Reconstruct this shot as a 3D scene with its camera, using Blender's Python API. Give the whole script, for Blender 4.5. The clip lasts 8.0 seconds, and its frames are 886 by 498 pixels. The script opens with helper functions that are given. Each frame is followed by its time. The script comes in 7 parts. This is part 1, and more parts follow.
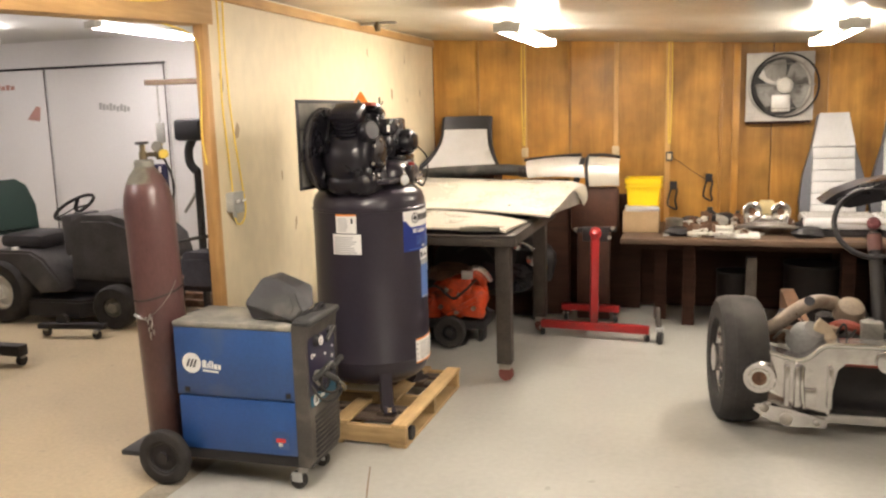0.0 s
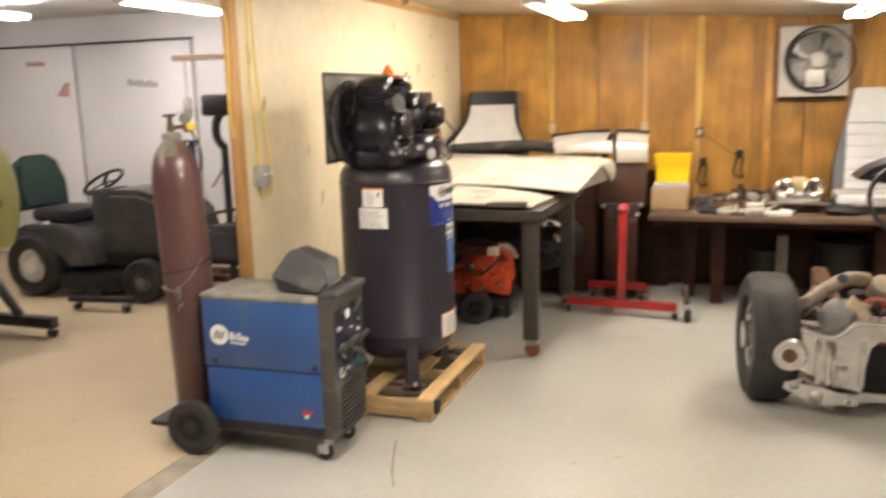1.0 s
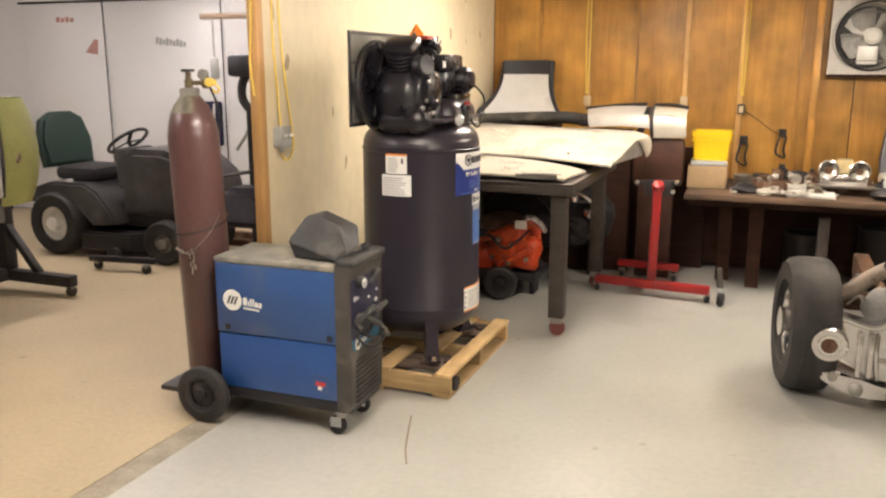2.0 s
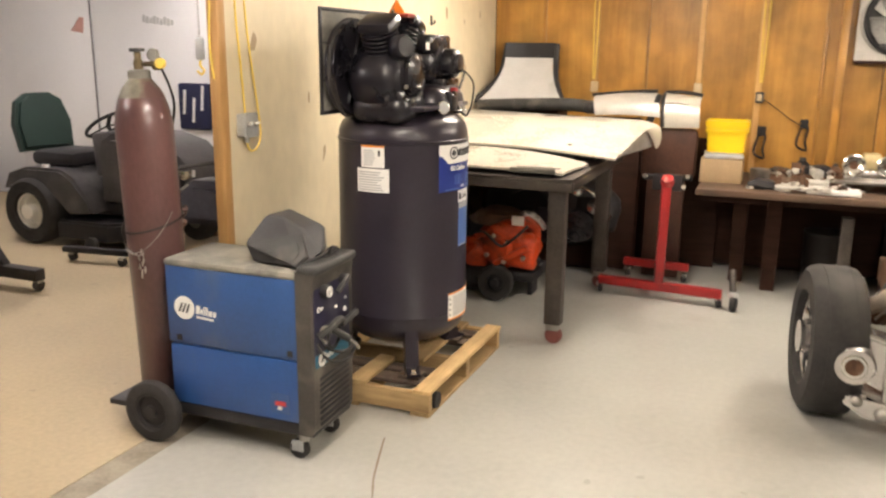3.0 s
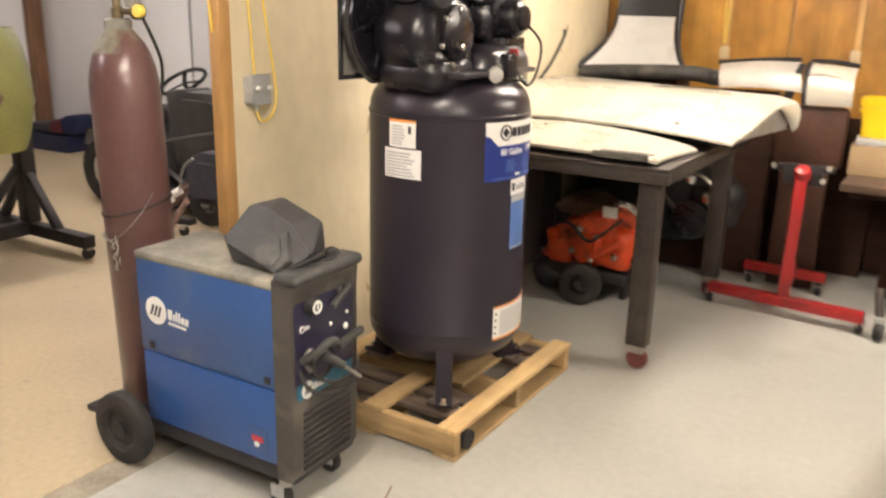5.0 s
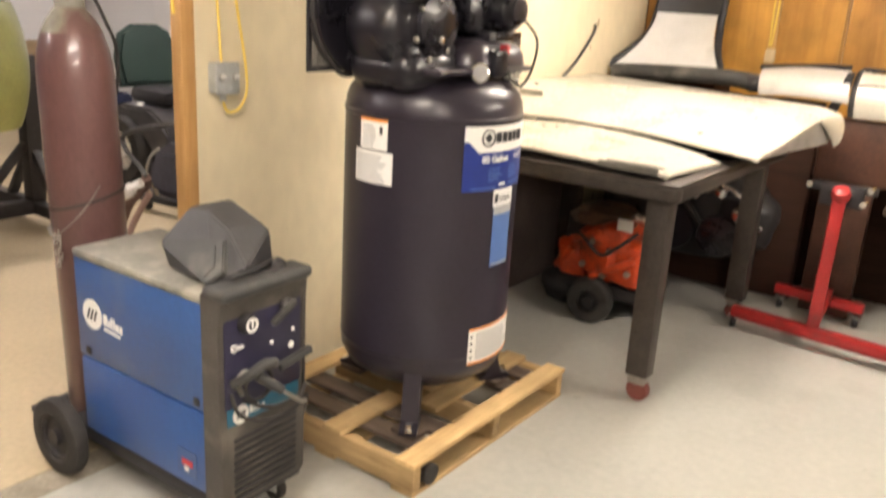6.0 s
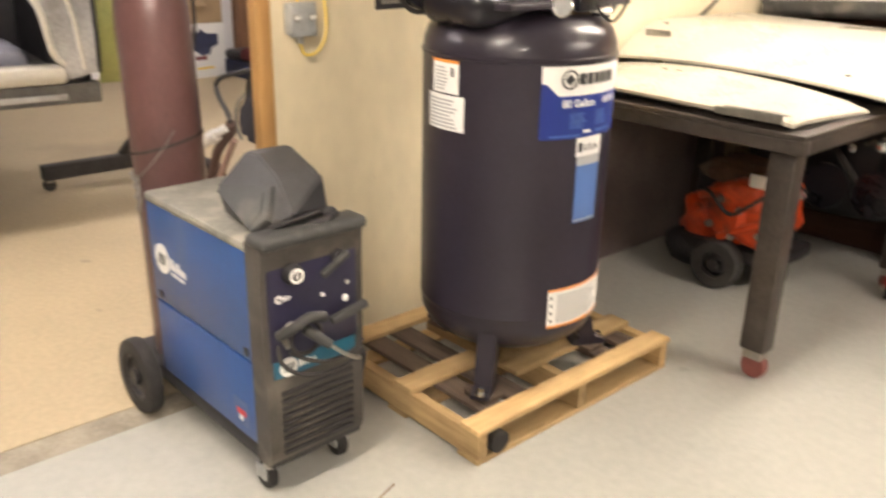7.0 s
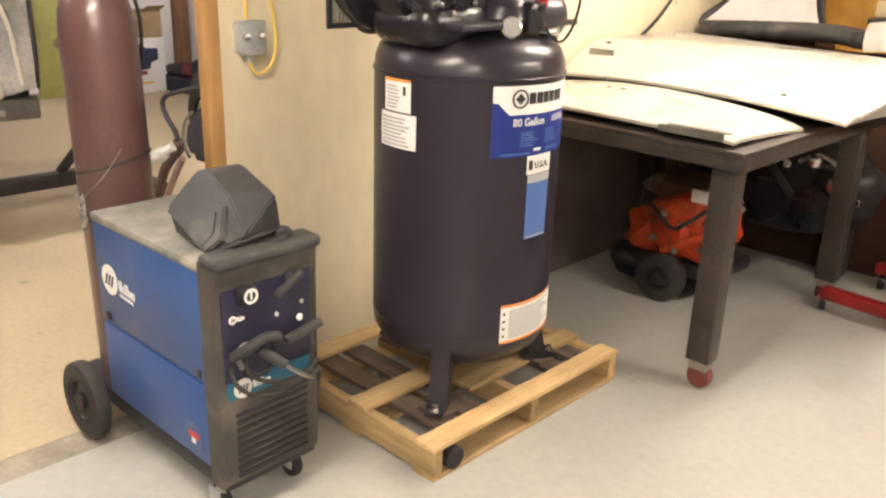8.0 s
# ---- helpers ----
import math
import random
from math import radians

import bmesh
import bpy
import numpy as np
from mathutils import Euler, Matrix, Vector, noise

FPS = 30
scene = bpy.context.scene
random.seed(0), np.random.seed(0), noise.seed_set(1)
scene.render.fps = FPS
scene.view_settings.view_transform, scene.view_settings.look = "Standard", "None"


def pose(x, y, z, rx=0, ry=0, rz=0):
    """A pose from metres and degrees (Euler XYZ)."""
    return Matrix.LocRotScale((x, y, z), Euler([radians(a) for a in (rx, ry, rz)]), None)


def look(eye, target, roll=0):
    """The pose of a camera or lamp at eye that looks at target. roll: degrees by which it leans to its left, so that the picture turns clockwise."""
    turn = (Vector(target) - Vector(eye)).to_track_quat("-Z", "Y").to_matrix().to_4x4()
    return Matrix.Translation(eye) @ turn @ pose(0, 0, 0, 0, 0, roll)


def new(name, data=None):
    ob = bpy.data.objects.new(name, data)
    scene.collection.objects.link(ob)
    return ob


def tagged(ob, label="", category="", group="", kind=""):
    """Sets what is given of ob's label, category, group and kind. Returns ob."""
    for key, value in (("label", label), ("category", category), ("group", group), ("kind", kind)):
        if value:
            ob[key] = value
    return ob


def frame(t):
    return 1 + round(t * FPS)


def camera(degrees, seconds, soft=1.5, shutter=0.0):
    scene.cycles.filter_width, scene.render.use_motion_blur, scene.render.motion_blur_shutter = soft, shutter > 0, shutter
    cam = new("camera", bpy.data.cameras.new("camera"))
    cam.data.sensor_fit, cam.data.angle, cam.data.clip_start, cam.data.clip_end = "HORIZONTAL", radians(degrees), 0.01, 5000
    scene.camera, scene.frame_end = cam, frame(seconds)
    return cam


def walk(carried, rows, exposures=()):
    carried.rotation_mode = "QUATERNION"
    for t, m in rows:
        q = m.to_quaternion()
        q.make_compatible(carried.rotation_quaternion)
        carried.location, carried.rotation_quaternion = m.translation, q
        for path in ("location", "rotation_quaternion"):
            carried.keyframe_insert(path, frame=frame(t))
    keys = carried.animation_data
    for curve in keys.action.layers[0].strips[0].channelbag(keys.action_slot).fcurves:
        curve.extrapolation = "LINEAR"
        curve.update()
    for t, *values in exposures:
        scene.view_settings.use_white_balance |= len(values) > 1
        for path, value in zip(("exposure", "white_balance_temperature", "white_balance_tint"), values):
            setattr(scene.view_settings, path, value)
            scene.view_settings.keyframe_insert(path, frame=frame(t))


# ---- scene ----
cam = camera(56.1, 8.0, 2.3, 0.7)
PATH = [
    (0, (0.350, 0.039, 1.608), (-0.239, 1.923, 1.286), -1.6),
    (0.5, (0.336, 0.013, 1.581), (-0.235, 1.908, 1.290), -1.5),
    (1, (0.338, 0.051, 1.580), (-0.307, 1.908, 1.211), -1.6),
    (1.3, (0.361, 0.085, 1.546), (-0.379, 1.899, 1.139), -1.4),
    (1.5, (0.374, 0.128, 1.571), (-0.374, 1.936, 1.157), -0.6),
    (1.7, (0.352, 0.150, 1.550), (-0.368, 1.968, 1.129), -0.1),
    (2.8, (0.233, 0.535, 1.525), (-0.464, 2.352, 1.066), 0.1),
    (3, (0.288, 0.634, 1.531), (-0.444, 2.435, 1.062), 0.6),
    (3.3, (0.319, 0.765, 1.507), (-0.452, 2.571, 1.135), 2.0),
    (3.5, (0.355, 0.817, 1.530), (-0.449, 2.591, 1.075), 1.9),
    (3.8, (0.336, 0.931, 1.516), (-0.546, 2.638, 0.962), 0.7),
    (4, (0.304, 1.034, 1.511), (-0.619, 2.720, 0.961), 1.1),
    (4.3, (0.240, 1.191, 1.532), (-0.614, 2.917, 0.995), 2.5),
    (4.5, (0.254, 1.270, 1.511), (-0.613, 2.983, 0.954), 1.7),
    (4.7, (0.267, 1.340, 1.492), (-0.656, 3.019, 0.920), 1.1),
    (5.8, (0.366, 1.805, 1.528), (-0.782, 3.360, 1.017), 3.3),
    (6, (0.359, 1.854, 1.511), (-0.759, 3.404, 0.921), 3.4),
    (6.4, (0.393, 1.958, 1.420), (-0.932, 3.335, 0.832), 1.5),
    (6.5, (0.386, 2.013, 1.450), (-0.972, 3.344, 0.833), 1.8),
    (6.8, (0.443, 2.146, 1.471), (-0.967, 3.394, 0.799), 1.7),
    (7, (0.464, 2.184, 1.462), (-0.928, 3.432, 0.753), 1.1),
    (7.2, (0.436, 2.197, 1.489), (-0.869, 3.515, 0.742), 2.1),
    (7.5, (0.459, 2.175, 1.462), (-0.848, 3.515, 0.758), 1.3),
    (8, (0.451, 2.156, 1.475), (-0.857, 3.511, 0.801), 1.9),
]
walk(cam, [(t, look(eye, target, roll)) for t, eye, target, roll in PATH], ((0.0, -0.02), (3.0, 0.04), (4.0, 0.10), (6.0, 0.27), (7.0, 0.36), (8.0, 0.34)))

# ---- light ----
world = bpy.data.worlds.new("world")
scene.world = world
world.use_nodes = True
world.node_tree.nodes["Background"].inputs[0].default_value = (0.9, 0.85, 0.75, 1)
world.node_tree.nodes["Background"].inputs[1].default_value = 0.02
scene.view_settings.exposure = 0.0


# ---- materials ----
def mat(name, base, rough=0.6, metal=0.0, var=0.18, scale=6.0, stain=None, stain_at=0.62, stain_scale=2.0, bump=0.15, fine=60.0, coat=0.0,
        stretch=(1, 1, 1), emit=0.0, glow=(1.0, 0.885, 0.765), speck=None, speck_scale=18.0, speck_at=0.72):
    """A surface with colour that varies at two scales, optional stains and a fine relief."""
    m = bpy.data.materials.new(name)
    m.use_nodes = True
    nt = m.node_tree
    b = nt.nodes["Principled BSDF"]
    tc = nt.nodes.new("ShaderNodeTexCoord")
    mp = nt.nodes.new("ShaderNodeMapping")
    mp.inputs["Scale"].default_value = stretch
    nt.links.new(tc.outputs["Object"], mp.inputs[0])

    def tex(s, detail=4.0):
        n = nt.nodes.new("ShaderNodeTexNoise")
        n.inputs["Scale"].default_value, n.inputs["Detail"].default_value = s, detail
        nt.links.new(mp.outputs[0], n.inputs["Vector"])
        return n

    big, small = tex(scale), tex(fine, 3.0)
    mix = nt.nodes.new("ShaderNodeMath")
    mix.operation = "MULTIPLY_ADD"
    nt.links.new(big.outputs[0], mix.inputs[0])
    mix.inputs[1].default_value = 0.65
    half = nt.nodes.new("ShaderNodeMath")
    half.operation = "MULTIPLY"
    half.inputs[1].default_value = 0.35
    nt.links.new(small.outputs[0], half.inputs[0])
    nt.links.new(half.outputs[0], mix.inputs[2])
    ramp = nt.nodes.new("ShaderNodeValToRGB")
    lo = [max(0.0, c * (1 - var * 1.6)) for c in base]
    hi = [min(1.0, c * (1 + var)) for c in base]
    ramp.color_ramp.elements[0].position, ramp.color_ramp.elements[1].position = 0.3, 0.7
    ramp.color_ramp.elements[0].color, ramp.color_ramp.elements[1].color = (*lo, 1), (*hi, 1)
    nt.links.new(mix.outputs[0], ramp.inputs[0])
    out = ramp.outputs[0]
    if stain:
        st = tex(stain_scale, 6.0)
        r2 = nt.nodes.new("ShaderNodeValToRGB")
        r2.color_ramp.elements[0].position, r2.color_ramp.elements[1].position = stain_at, min(1.0, stain_at + 0.14)
        nt.links.new(st.outputs[0], r2.inputs[0])
        mx = nt.nodes.new("ShaderNodeMix")
        mx.data_type = "RGBA"
        nt.links.new(r2.outputs[0], mx.inputs[0])
        nt.links.new(out, mx.inputs[6])
        mx.inputs[7].default_value = (*stain, 1)
        out = mx.outputs[2]
    if speck:
        sp = tex(speck_scale, 1.5)
        r3 = nt.nodes.new("ShaderNodeValToRGB")
        r3.color_ramp.elements[0].position, r3.color_ramp.elements[1].position = speck_at, min(1.0, speck_at + 0.03)
        nt.links.new(sp.outputs[0], r3.inputs[0])
        ms = nt.nodes.new("ShaderNodeMix")
        ms.data_type = "RGBA"
        nt.links.new(r3.outputs[0], ms.inputs[0])
        nt.links.new(out, ms.inputs[6])
        ms.inputs[7].default_value = (*speck, 1)
        out = ms.outputs[2]
    nt.links.new(out, b.inputs["Base Color"])
    rr = nt.nodes.new("ShaderNodeMapRange")
    rr.inputs["To Min"].default_value, rr.inputs["To Max"].default_value = max(0.03, rough - 0.12), min(1.0, rough + 0.12)
    nt.links.new(mix.outputs[0], rr.inputs[0])
    nt.links.new(rr.outputs[0], b.inputs["Roughness"])
    b.inputs["Metallic"].default_value = metal
    b.inputs["Specular IOR Level"].default_value = 0.5 if max(base) > 0.1 else 0.34
    b.inputs["Coat Weight"].default_value = coat
    if bump:
        bp = nt.nodes.new("ShaderNodeBump")
        bp.inputs["Strength"].default_value, bp.inputs["Distance"].default_value = bump, 0.004
        nt.links.new(mix.outputs[0], bp.inputs["Height"])
        nt.links.new(bp.outputs[0], b.inputs["Normal"])
    if emit:
        b.inputs["Emission Color"].default_value = (*glow, 1)
        b.inputs["Emission Strength"].default_value = emit
    return m


def wood(name, base, dark, rough=0.55, along="z", scale=1.0, per_piece=0.25, coat=0.0, blotch=0.15, blotch_scale=5.0):
    """Sawn or finished wood, its grain along one axis, a little different on each piece."""
    m = bpy.data.materials.new(name)
    m.use_nodes = True
    nt = m.node_tree
    b = nt.nodes["Principled BSDF"]
    tc, mp, info = (nt.nodes.new(k) for k in ("ShaderNodeTexCoord", "ShaderNodeMapping", "ShaderNodeObjectInfo"))
    s = {"x": (0.6, 7, 7), "y": (7, 0.6, 7), "z": (7, 7, 0.6)}[along]
    mp.inputs["Scale"].default_value = [v * scale for v in s]
    off = nt.nodes.new("ShaderNodeVectorMath")
    off.operation = "MULTIPLY_ADD"
    off.inputs[1].default_value = (1, 1, 1)
    nt.links.new(tc.outputs["Object"], off.inputs[0])
    sh = nt.nodes.new("ShaderNodeMath")
    sh.operation = "MULTIPLY"
    sh.inputs[1].default_value = 17.0
    nt.links.new(info.outputs["Random"], sh.inputs[0])
    nt.links.new(sh.outputs[0], off.inputs[2])
    nt.links.new(off.outputs[0], mp.inputs[0])
    n1, n2, n3 = (nt.nodes.new("ShaderNodeTexNoise") for _ in range(3))
    for n, sc, d in ((n1, 1.4, 6), (n2, 9.0, 4), (n3, 0.5, 3)):
        n.inputs["Scale"].default_value, n.inputs["Detail"].default_value, n.inputs["Distortion"].default_value = sc, d, 0.8
        nt.links.new(mp.outputs[0], n.inputs["Vector"])
    add = nt.nodes.new("ShaderNodeMath")
    add.operation = "MULTIPLY_ADD"
    add.inputs[1].default_value = 0.35
    nt.links.new(n2.outputs[0], add.inputs[0])
    m2 = nt.nodes.new("ShaderNodeMath")
    m2.operation = "MULTIPLY"
    m2.inputs[1].default_value = 0.65
    nt.links.new(n1.outputs[0], m2.inputs[0])
    nt.links.new(m2.outputs[0], add.inputs[2])
    ramp = nt.nodes.new("ShaderNodeValToRGB")
    e = ramp.color_ramp.elements
    e[0].position, e[1].position = 0.33, 0.66
    e[0].color, e[1].color = (*dark, 1), (*base, 1)
    nt.links.new(add.outputs[0], ramp.inputs[0])
    big = nt.nodes.new("ShaderNodeTexNoise")
    big.inputs["Scale"].default_value, big.inputs["Detail"].default_value = blotch_scale, 5
    nt.links.new(off.outputs[0], big.inputs["Vector"])
    br = nt.nodes.new("ShaderNodeMapRange")
    br.inputs["From Min"].default_value, br.inputs["From Max"].default_value = 0.3, 0.7
    br.inputs["To Min"].default_value, br.inputs["To Max"].default_value = 1 - blotch, 1 + blotch * 0.5
    nt.links.new(big.outputs[0], br.inputs[0])
    hsv = nt.nodes.new("ShaderNodeHueSaturation")
    vr = nt.nodes.new("ShaderNodeMapRange")
    vr.inputs["To Min"].default_value, vr.inputs["To Max"].default_value = 1 - per_piece, 1 + per_piece * 0.6
    nt.links.new(info.outputs["Random"], vr.inputs[0])
    vv = nt.nodes.new("ShaderNodeMath")
    vv.operation = "MULTIPLY"
    nt.links.new(vr.outputs[0], vv.inputs[0])
    nt.links.new(br.outputs[0], vv.inputs[1])
    nt.links.new(vv.outputs[0], hsv.inputs["Value"])
    nt.links.new(ramp.outputs[0], hsv.inputs["Color"])
    nt.links.new(hsv.outputs[0], b.inputs["Base Color"])
    b.inputs["Roughness"].default_value, b.inputs["Coat Weight"].default_value, b.inputs["Coat Roughness"].default_value = rough, coat, 0.3
    b.inputs["Specular IOR Level"].default_value = 0.5 if max(base) > 0.1 else 0.2
    bp = nt.nodes.new("ShaderNodeBump")
    bp.inputs["Strength"].default_value, bp.inputs["Distance"].default_value = 0.2, 0.003
    nt.links.new(add.outputs[0], bp.inputs["Height"])
    nt.links.new(bp.outputs[0], b.inputs["Normal"])
    return m


# The broad dark blotches are stains and also stand in for mottled shading.
M_FLOOR = mat("grey_floor_paint", (0.44, 0.435, 0.40), 0.33, var=0.11, scale=1.1, stain=(0.27, 0.25, 0.22), stain_at=0.57, stain_scale=0.7, bump=0.06, fine=30, speck=(0.36, 0.35, 0.315), speck_scale=9.0, speck_at=0.74)
M_FLOOR2 = mat("bare_concrete", (0.49, 0.395, 0.255), 0.6, var=0.14, scale=0.9, stain=(0.34, 0.265, 0.175), stain_at=0.58, stain_scale=0.8, bump=0.1, fine=40, speck=(0.36, 0.29, 0.2), speck_scale=7.0, speck_at=0.73)
M_EDGE = mat("worn_floor_edge", (0.33, 0.29, 0.225), 0.7, var=0.25, scale=7, bump=0.2)
M_PLY = mat("cream_plywood", (0.66, 0.57, 0.40), 0.55, var=0.085, scale=2.0, stain=(0.50, 0.41, 0.27), stain_at=0.60, stain_scale=1.5, bump=0.05, fine=16, stretch=(1, 1, 0.6), speck=(0.34, 0.25, 0.15), speck_scale=9.0, speck_at=0.73)
M_PANEL = wood("amber_panelling", (0.60, 0.31, 0.058), (0.36, 0.16, 0.024), 0.42, "z", 0.42, 0.16, 0.12, 0.46, 3.2)
M_BATTEN = wood("pine_batten", (0.70, 0.43, 0.16), (0.50, 0.27, 0.085), 0.5, "z")
M_PINE = wood("pine_stud", (0.56, 0.33, 0.13), (0.40, 0.21, 0.07), 0.6, "z")
M_PINE_Y = wood("pine_beam", (0.60, 0.38, 0.15), (0.42, 0.23, 0.08), 0.6, "y")
M_PAL_X = wood("pallet_wood_across", (0.60, 0.42, 0.205), (0.34, 0.215, 0.095), 0.75, "x", 1.4, 0.3, 0.0, 0.25)
M_PAL_Y = wood("pallet_wood_along", (0.66, 0.47, 0.235), (0.40, 0.26, 0.115), 0.75, "y", 1.4, 0.3, 0.0, 0.25)
M_CEIL = mat("glossy_ceiling_board", (0.55, 0.52, 0.45), 0.22, var=0.08, scale=1.5, bump=0.03)
M_CEIL2 = mat("white_ceiling_board", (0.6, 0.6, 0.58), 0.5, var=0.06, scale=1.0, bump=0.03)
M_WHITE_WALL = mat("white_steel_door", (0.82, 0.81, 0.815), 0.35, var=0.04, scale=1.0, stain=(0.5, 0.47, 0.44), stain_at=0.72, bump=0.03)
M_DRAB = mat("dull_wall", (0.45, 0.40, 0.33), 0.8, var=0.1, scale=1.0)
M_BLUE = mat("blue_enamel", (0.024, 0.070, 0.215), 0.42, var=0.14, scale=4, stain=(0.06, 0.095, 0.19), stain_at=0.52, stain_scale=3.0, bump=0.04, coat=0.1)
M_BLUE2 = mat("bright_blue_enamel", (0.018, 0.070, 0.245), 0.42, var=0.12, scale=4, stain=(0.05, 0.09, 0.21), stain_at=0.56, stain_scale=3.0, bump=0.04, coat=0.1)
M_DUSTY = mat("dusty_grey_steel", (0.20, 0.19, 0.165), 0.75, var=0.25, scale=9, stain=(0.30, 0.28, 0.23), stain_at=0.5, stain_scale=4, bump=0.1)
M_BLACK = mat("black_gloss_paint", (0.012, 0.011, 0.015), 0.28, var=0.2, scale=5, stain=(0.024, 0.021, 0.024), stain_at=0.6, stain_scale=6, bump=0.015, fine=25, coat=0.1)
M_TANK = mat("black_tank_paint", (0.024, 0.0195, 0.0285), 0.33, var=0.15, scale=3, stain=(0.028, 0.023, 0.032), stain_at=0.6, bump=0.04, coat=0.1)
M_PLASTIC = mat("black_plastic", (0.022, 0.020, 0.022), 0.5, var=0.2, scale=12, bump=0.12, fine=120)
M_GREYPLASTIC = mat("charcoal_plastic", (0.045, 0.045, 0.045), 0.55, var=0.2, scale=12, stain=(0.10, 0.095, 0.085), stain_at=0.56, stain_scale=6, bump=0.1, fine=120)
M_HELMET = mat("dusty_helmet_shell", (0.046, 0.045, 0.048), 0.5, var=0.2, scale=10, stain=(0.115, 0.108, 0.098), stain_at=0.58, stain_scale=5, bump=0.08)
M_RUBBER = mat("tyre_rubber", (0.032, 0.029, 0.028), 0.75, var=0.3, scale=14, stain=(0.07, 0.064, 0.058), stain_at=0.62, bump=0.2)
M_MAROON = mat("maroon_cylinder_paint", (0.100, 0.049, 0.047), 0.34, var=0.2, scale=4, stain=(0.145, 0.086, 0.072), stain_at=0.57, stain_scale=2.6, bump=0.08, coat=0.35, stretch=(1.2, 1.2, 0.6), speck=(0.19, 0.13, 0.10), speck_scale=30.0, speck_at=0.80)
M_STRAPDARK = mat("dusty_dark_strap", (0.05, 0.038, 0.036), 0.7, var=0.25, scale=12, bump=0.1)
M_CHROME = mat("chrome", (0.75, 0.74, 0.72), 0.18, 1.0, var=0.06, scale=8, bump=0.03)
M_STEEL = mat("bare_steel", (0.42, 0.40, 0.37), 0.38, 1.0, var=0.2, scale=9, bump=0.1)
M_RUST = mat("rusty_iron", (0.16, 0.085, 0.05), 0.75, 0.4, var=0.4, scale=12, stain=(0.30, 0.24, 0.18), stain_at=0.58, stain_scale=7, bump=0.35)
M_TABLE = mat("brown_painted_steel", (0.062, 0.051, 0.044), 0.5, 0.2, var=0.3, scale=8, stain=(0.13, 0.11, 0.095), stain_at=0.62, bump=0.12)
# Near-white, barely metallic colour paints the lamps' glint on the torch fitting.
M_GLINT = mat("glint_white_metal", (0.90, 0.89, 0.87), 0.22, 0.25, var=0.04, scale=8, bump=0.02)
M_CARWHITE = mat("white_car_paint", (0.53, 0.50, 0.43), 0.28, var=0.05, scale=3, stain=(0.5, 0.45, 0.36), stain_at=0.76, stain_scale=3, bump=0.03, coat=0.4)
M_RED = mat("red_enamel", (0.33, 0.012, 0.014), 0.4, var=0.18, scale=6, stain=(0.16, 0.02, 0.02), stain_at=0.6, stain_scale=8, bump=0.06, coat=0.15)
M_ORANGE = mat("orange_engine_paint", (0.54, 0.055, 0.010), 0.42, var=0.3, scale=12, stain=(0.05, 0.022, 0.012), stain_at=0.55, stain_scale=6, bump=0.35)
M_YELLOW = mat("yellow_plastic", (0.82, 0.56, 0.01), 0.35, var=0.06, scale=6, bump=0.04)
M_ORANGE_PL = mat("orange_plastic", (0.85, 0.22, 0.02), 0.4, var=0.08, bump=0.04)
M_CORD = mat("yellow_cord", (0.80, 0.58, 0.10), 0.45, var=0.08, bump=0.03)
M_CARD = mat("brown_cardboard", (0.36, 0.25, 0.14), 0.8, var=0.12, scale=6)
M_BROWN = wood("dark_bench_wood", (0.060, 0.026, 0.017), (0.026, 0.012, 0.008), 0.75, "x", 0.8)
M_PAPER = mat("white_label", (0.80, 0.79, 0.76), 0.55, var=0.03, bump=0.02)
M_LABELBLUE = mat("label_blue", (0.010, 0.026, 0.19), 0.4, var=0.06, bump=0.02)
M_LABELMID = mat("label_pale_blue", (0.075, 0.15, 0.38), 0.45, var=0.06, bump=0.02)
M_INK = mat("label_ink", (0.03, 0.03, 0.035), 0.55, var=0.05, bump=0.0)
M_GREYINK = mat("label_grey_print", (0.42, 0.42, 0.42), 0.6, var=0.1, bump=0.0)
M_LABELRED = mat("label_red", (0.55, 0.03, 0.03), 0.5, var=0.06, bump=0.0)
M_FADED = mat("faded_red_print", (0.50, 0.27, 0.24), 0.6, var=0.15, bump=0.0)
M_LABELORANGE = mat("label_orange", (0.80, 0.28, 0.05), 0.5, var=0.06, bump=0.0)
M_TUBE = mat("lit_tube", (1, 0.97, 0.9), 0.4, var=0.0, bump=0.0, emit=150.0)
M_BULB = mat("lit_bay_tube", (1, 0.97, 0.9), 0.4, var=0.0, bump=0.0, emit=88.0, glow=(1.0, 0.905, 0.875))
M_SILVER = mat("worn_silver_paint", (0.50, 0.48, 0.45), 0.32, 0.1, var=0.12, scale=4, stain=(0.25, 0.23, 0.2), stain_at=0.6, bump=0.05)
M_GREYWOOD = wood("weathered_board", (0.16, 0.115, 0.085), (0.06, 0.04, 0.03), 0.8, "x", 1.4, 0.25)
M_ENAMEL = mat("white_enamel", (0.75, 0.73, 0.68), 0.35, var=0.05, bump=0.03)
M_GALV = mat("galvanised_steel", (0.46, 0.47, 0.47), 0.42, 0.35, var=0.15, scale=14, bump=0.06)
M_ALU = mat("cast_aluminium", (0.70, 0.675, 0.67), 0.24, 1.0, var=0.16, scale=4, stain=(0.42, 0.385, 0.37), stain_at=0.6, stain_scale=6, bump=0.03, fine=18)
M_BENCHTOP = wood("worn_bench_top", (0.135, 0.082, 0.05), (0.06, 0.034, 0.021), 0.7, "x", 0.8, 0.1, 0.0, 0.35, 4.0)
M_TOOL = mat("bright_tool_steel", (0.60, 0.58, 0.53), 0.38, 0.25, var=0.2, scale=10, stain=(0.22, 0.18, 0.14), stain_at=0.6, stain_scale=12, bump=0.1)
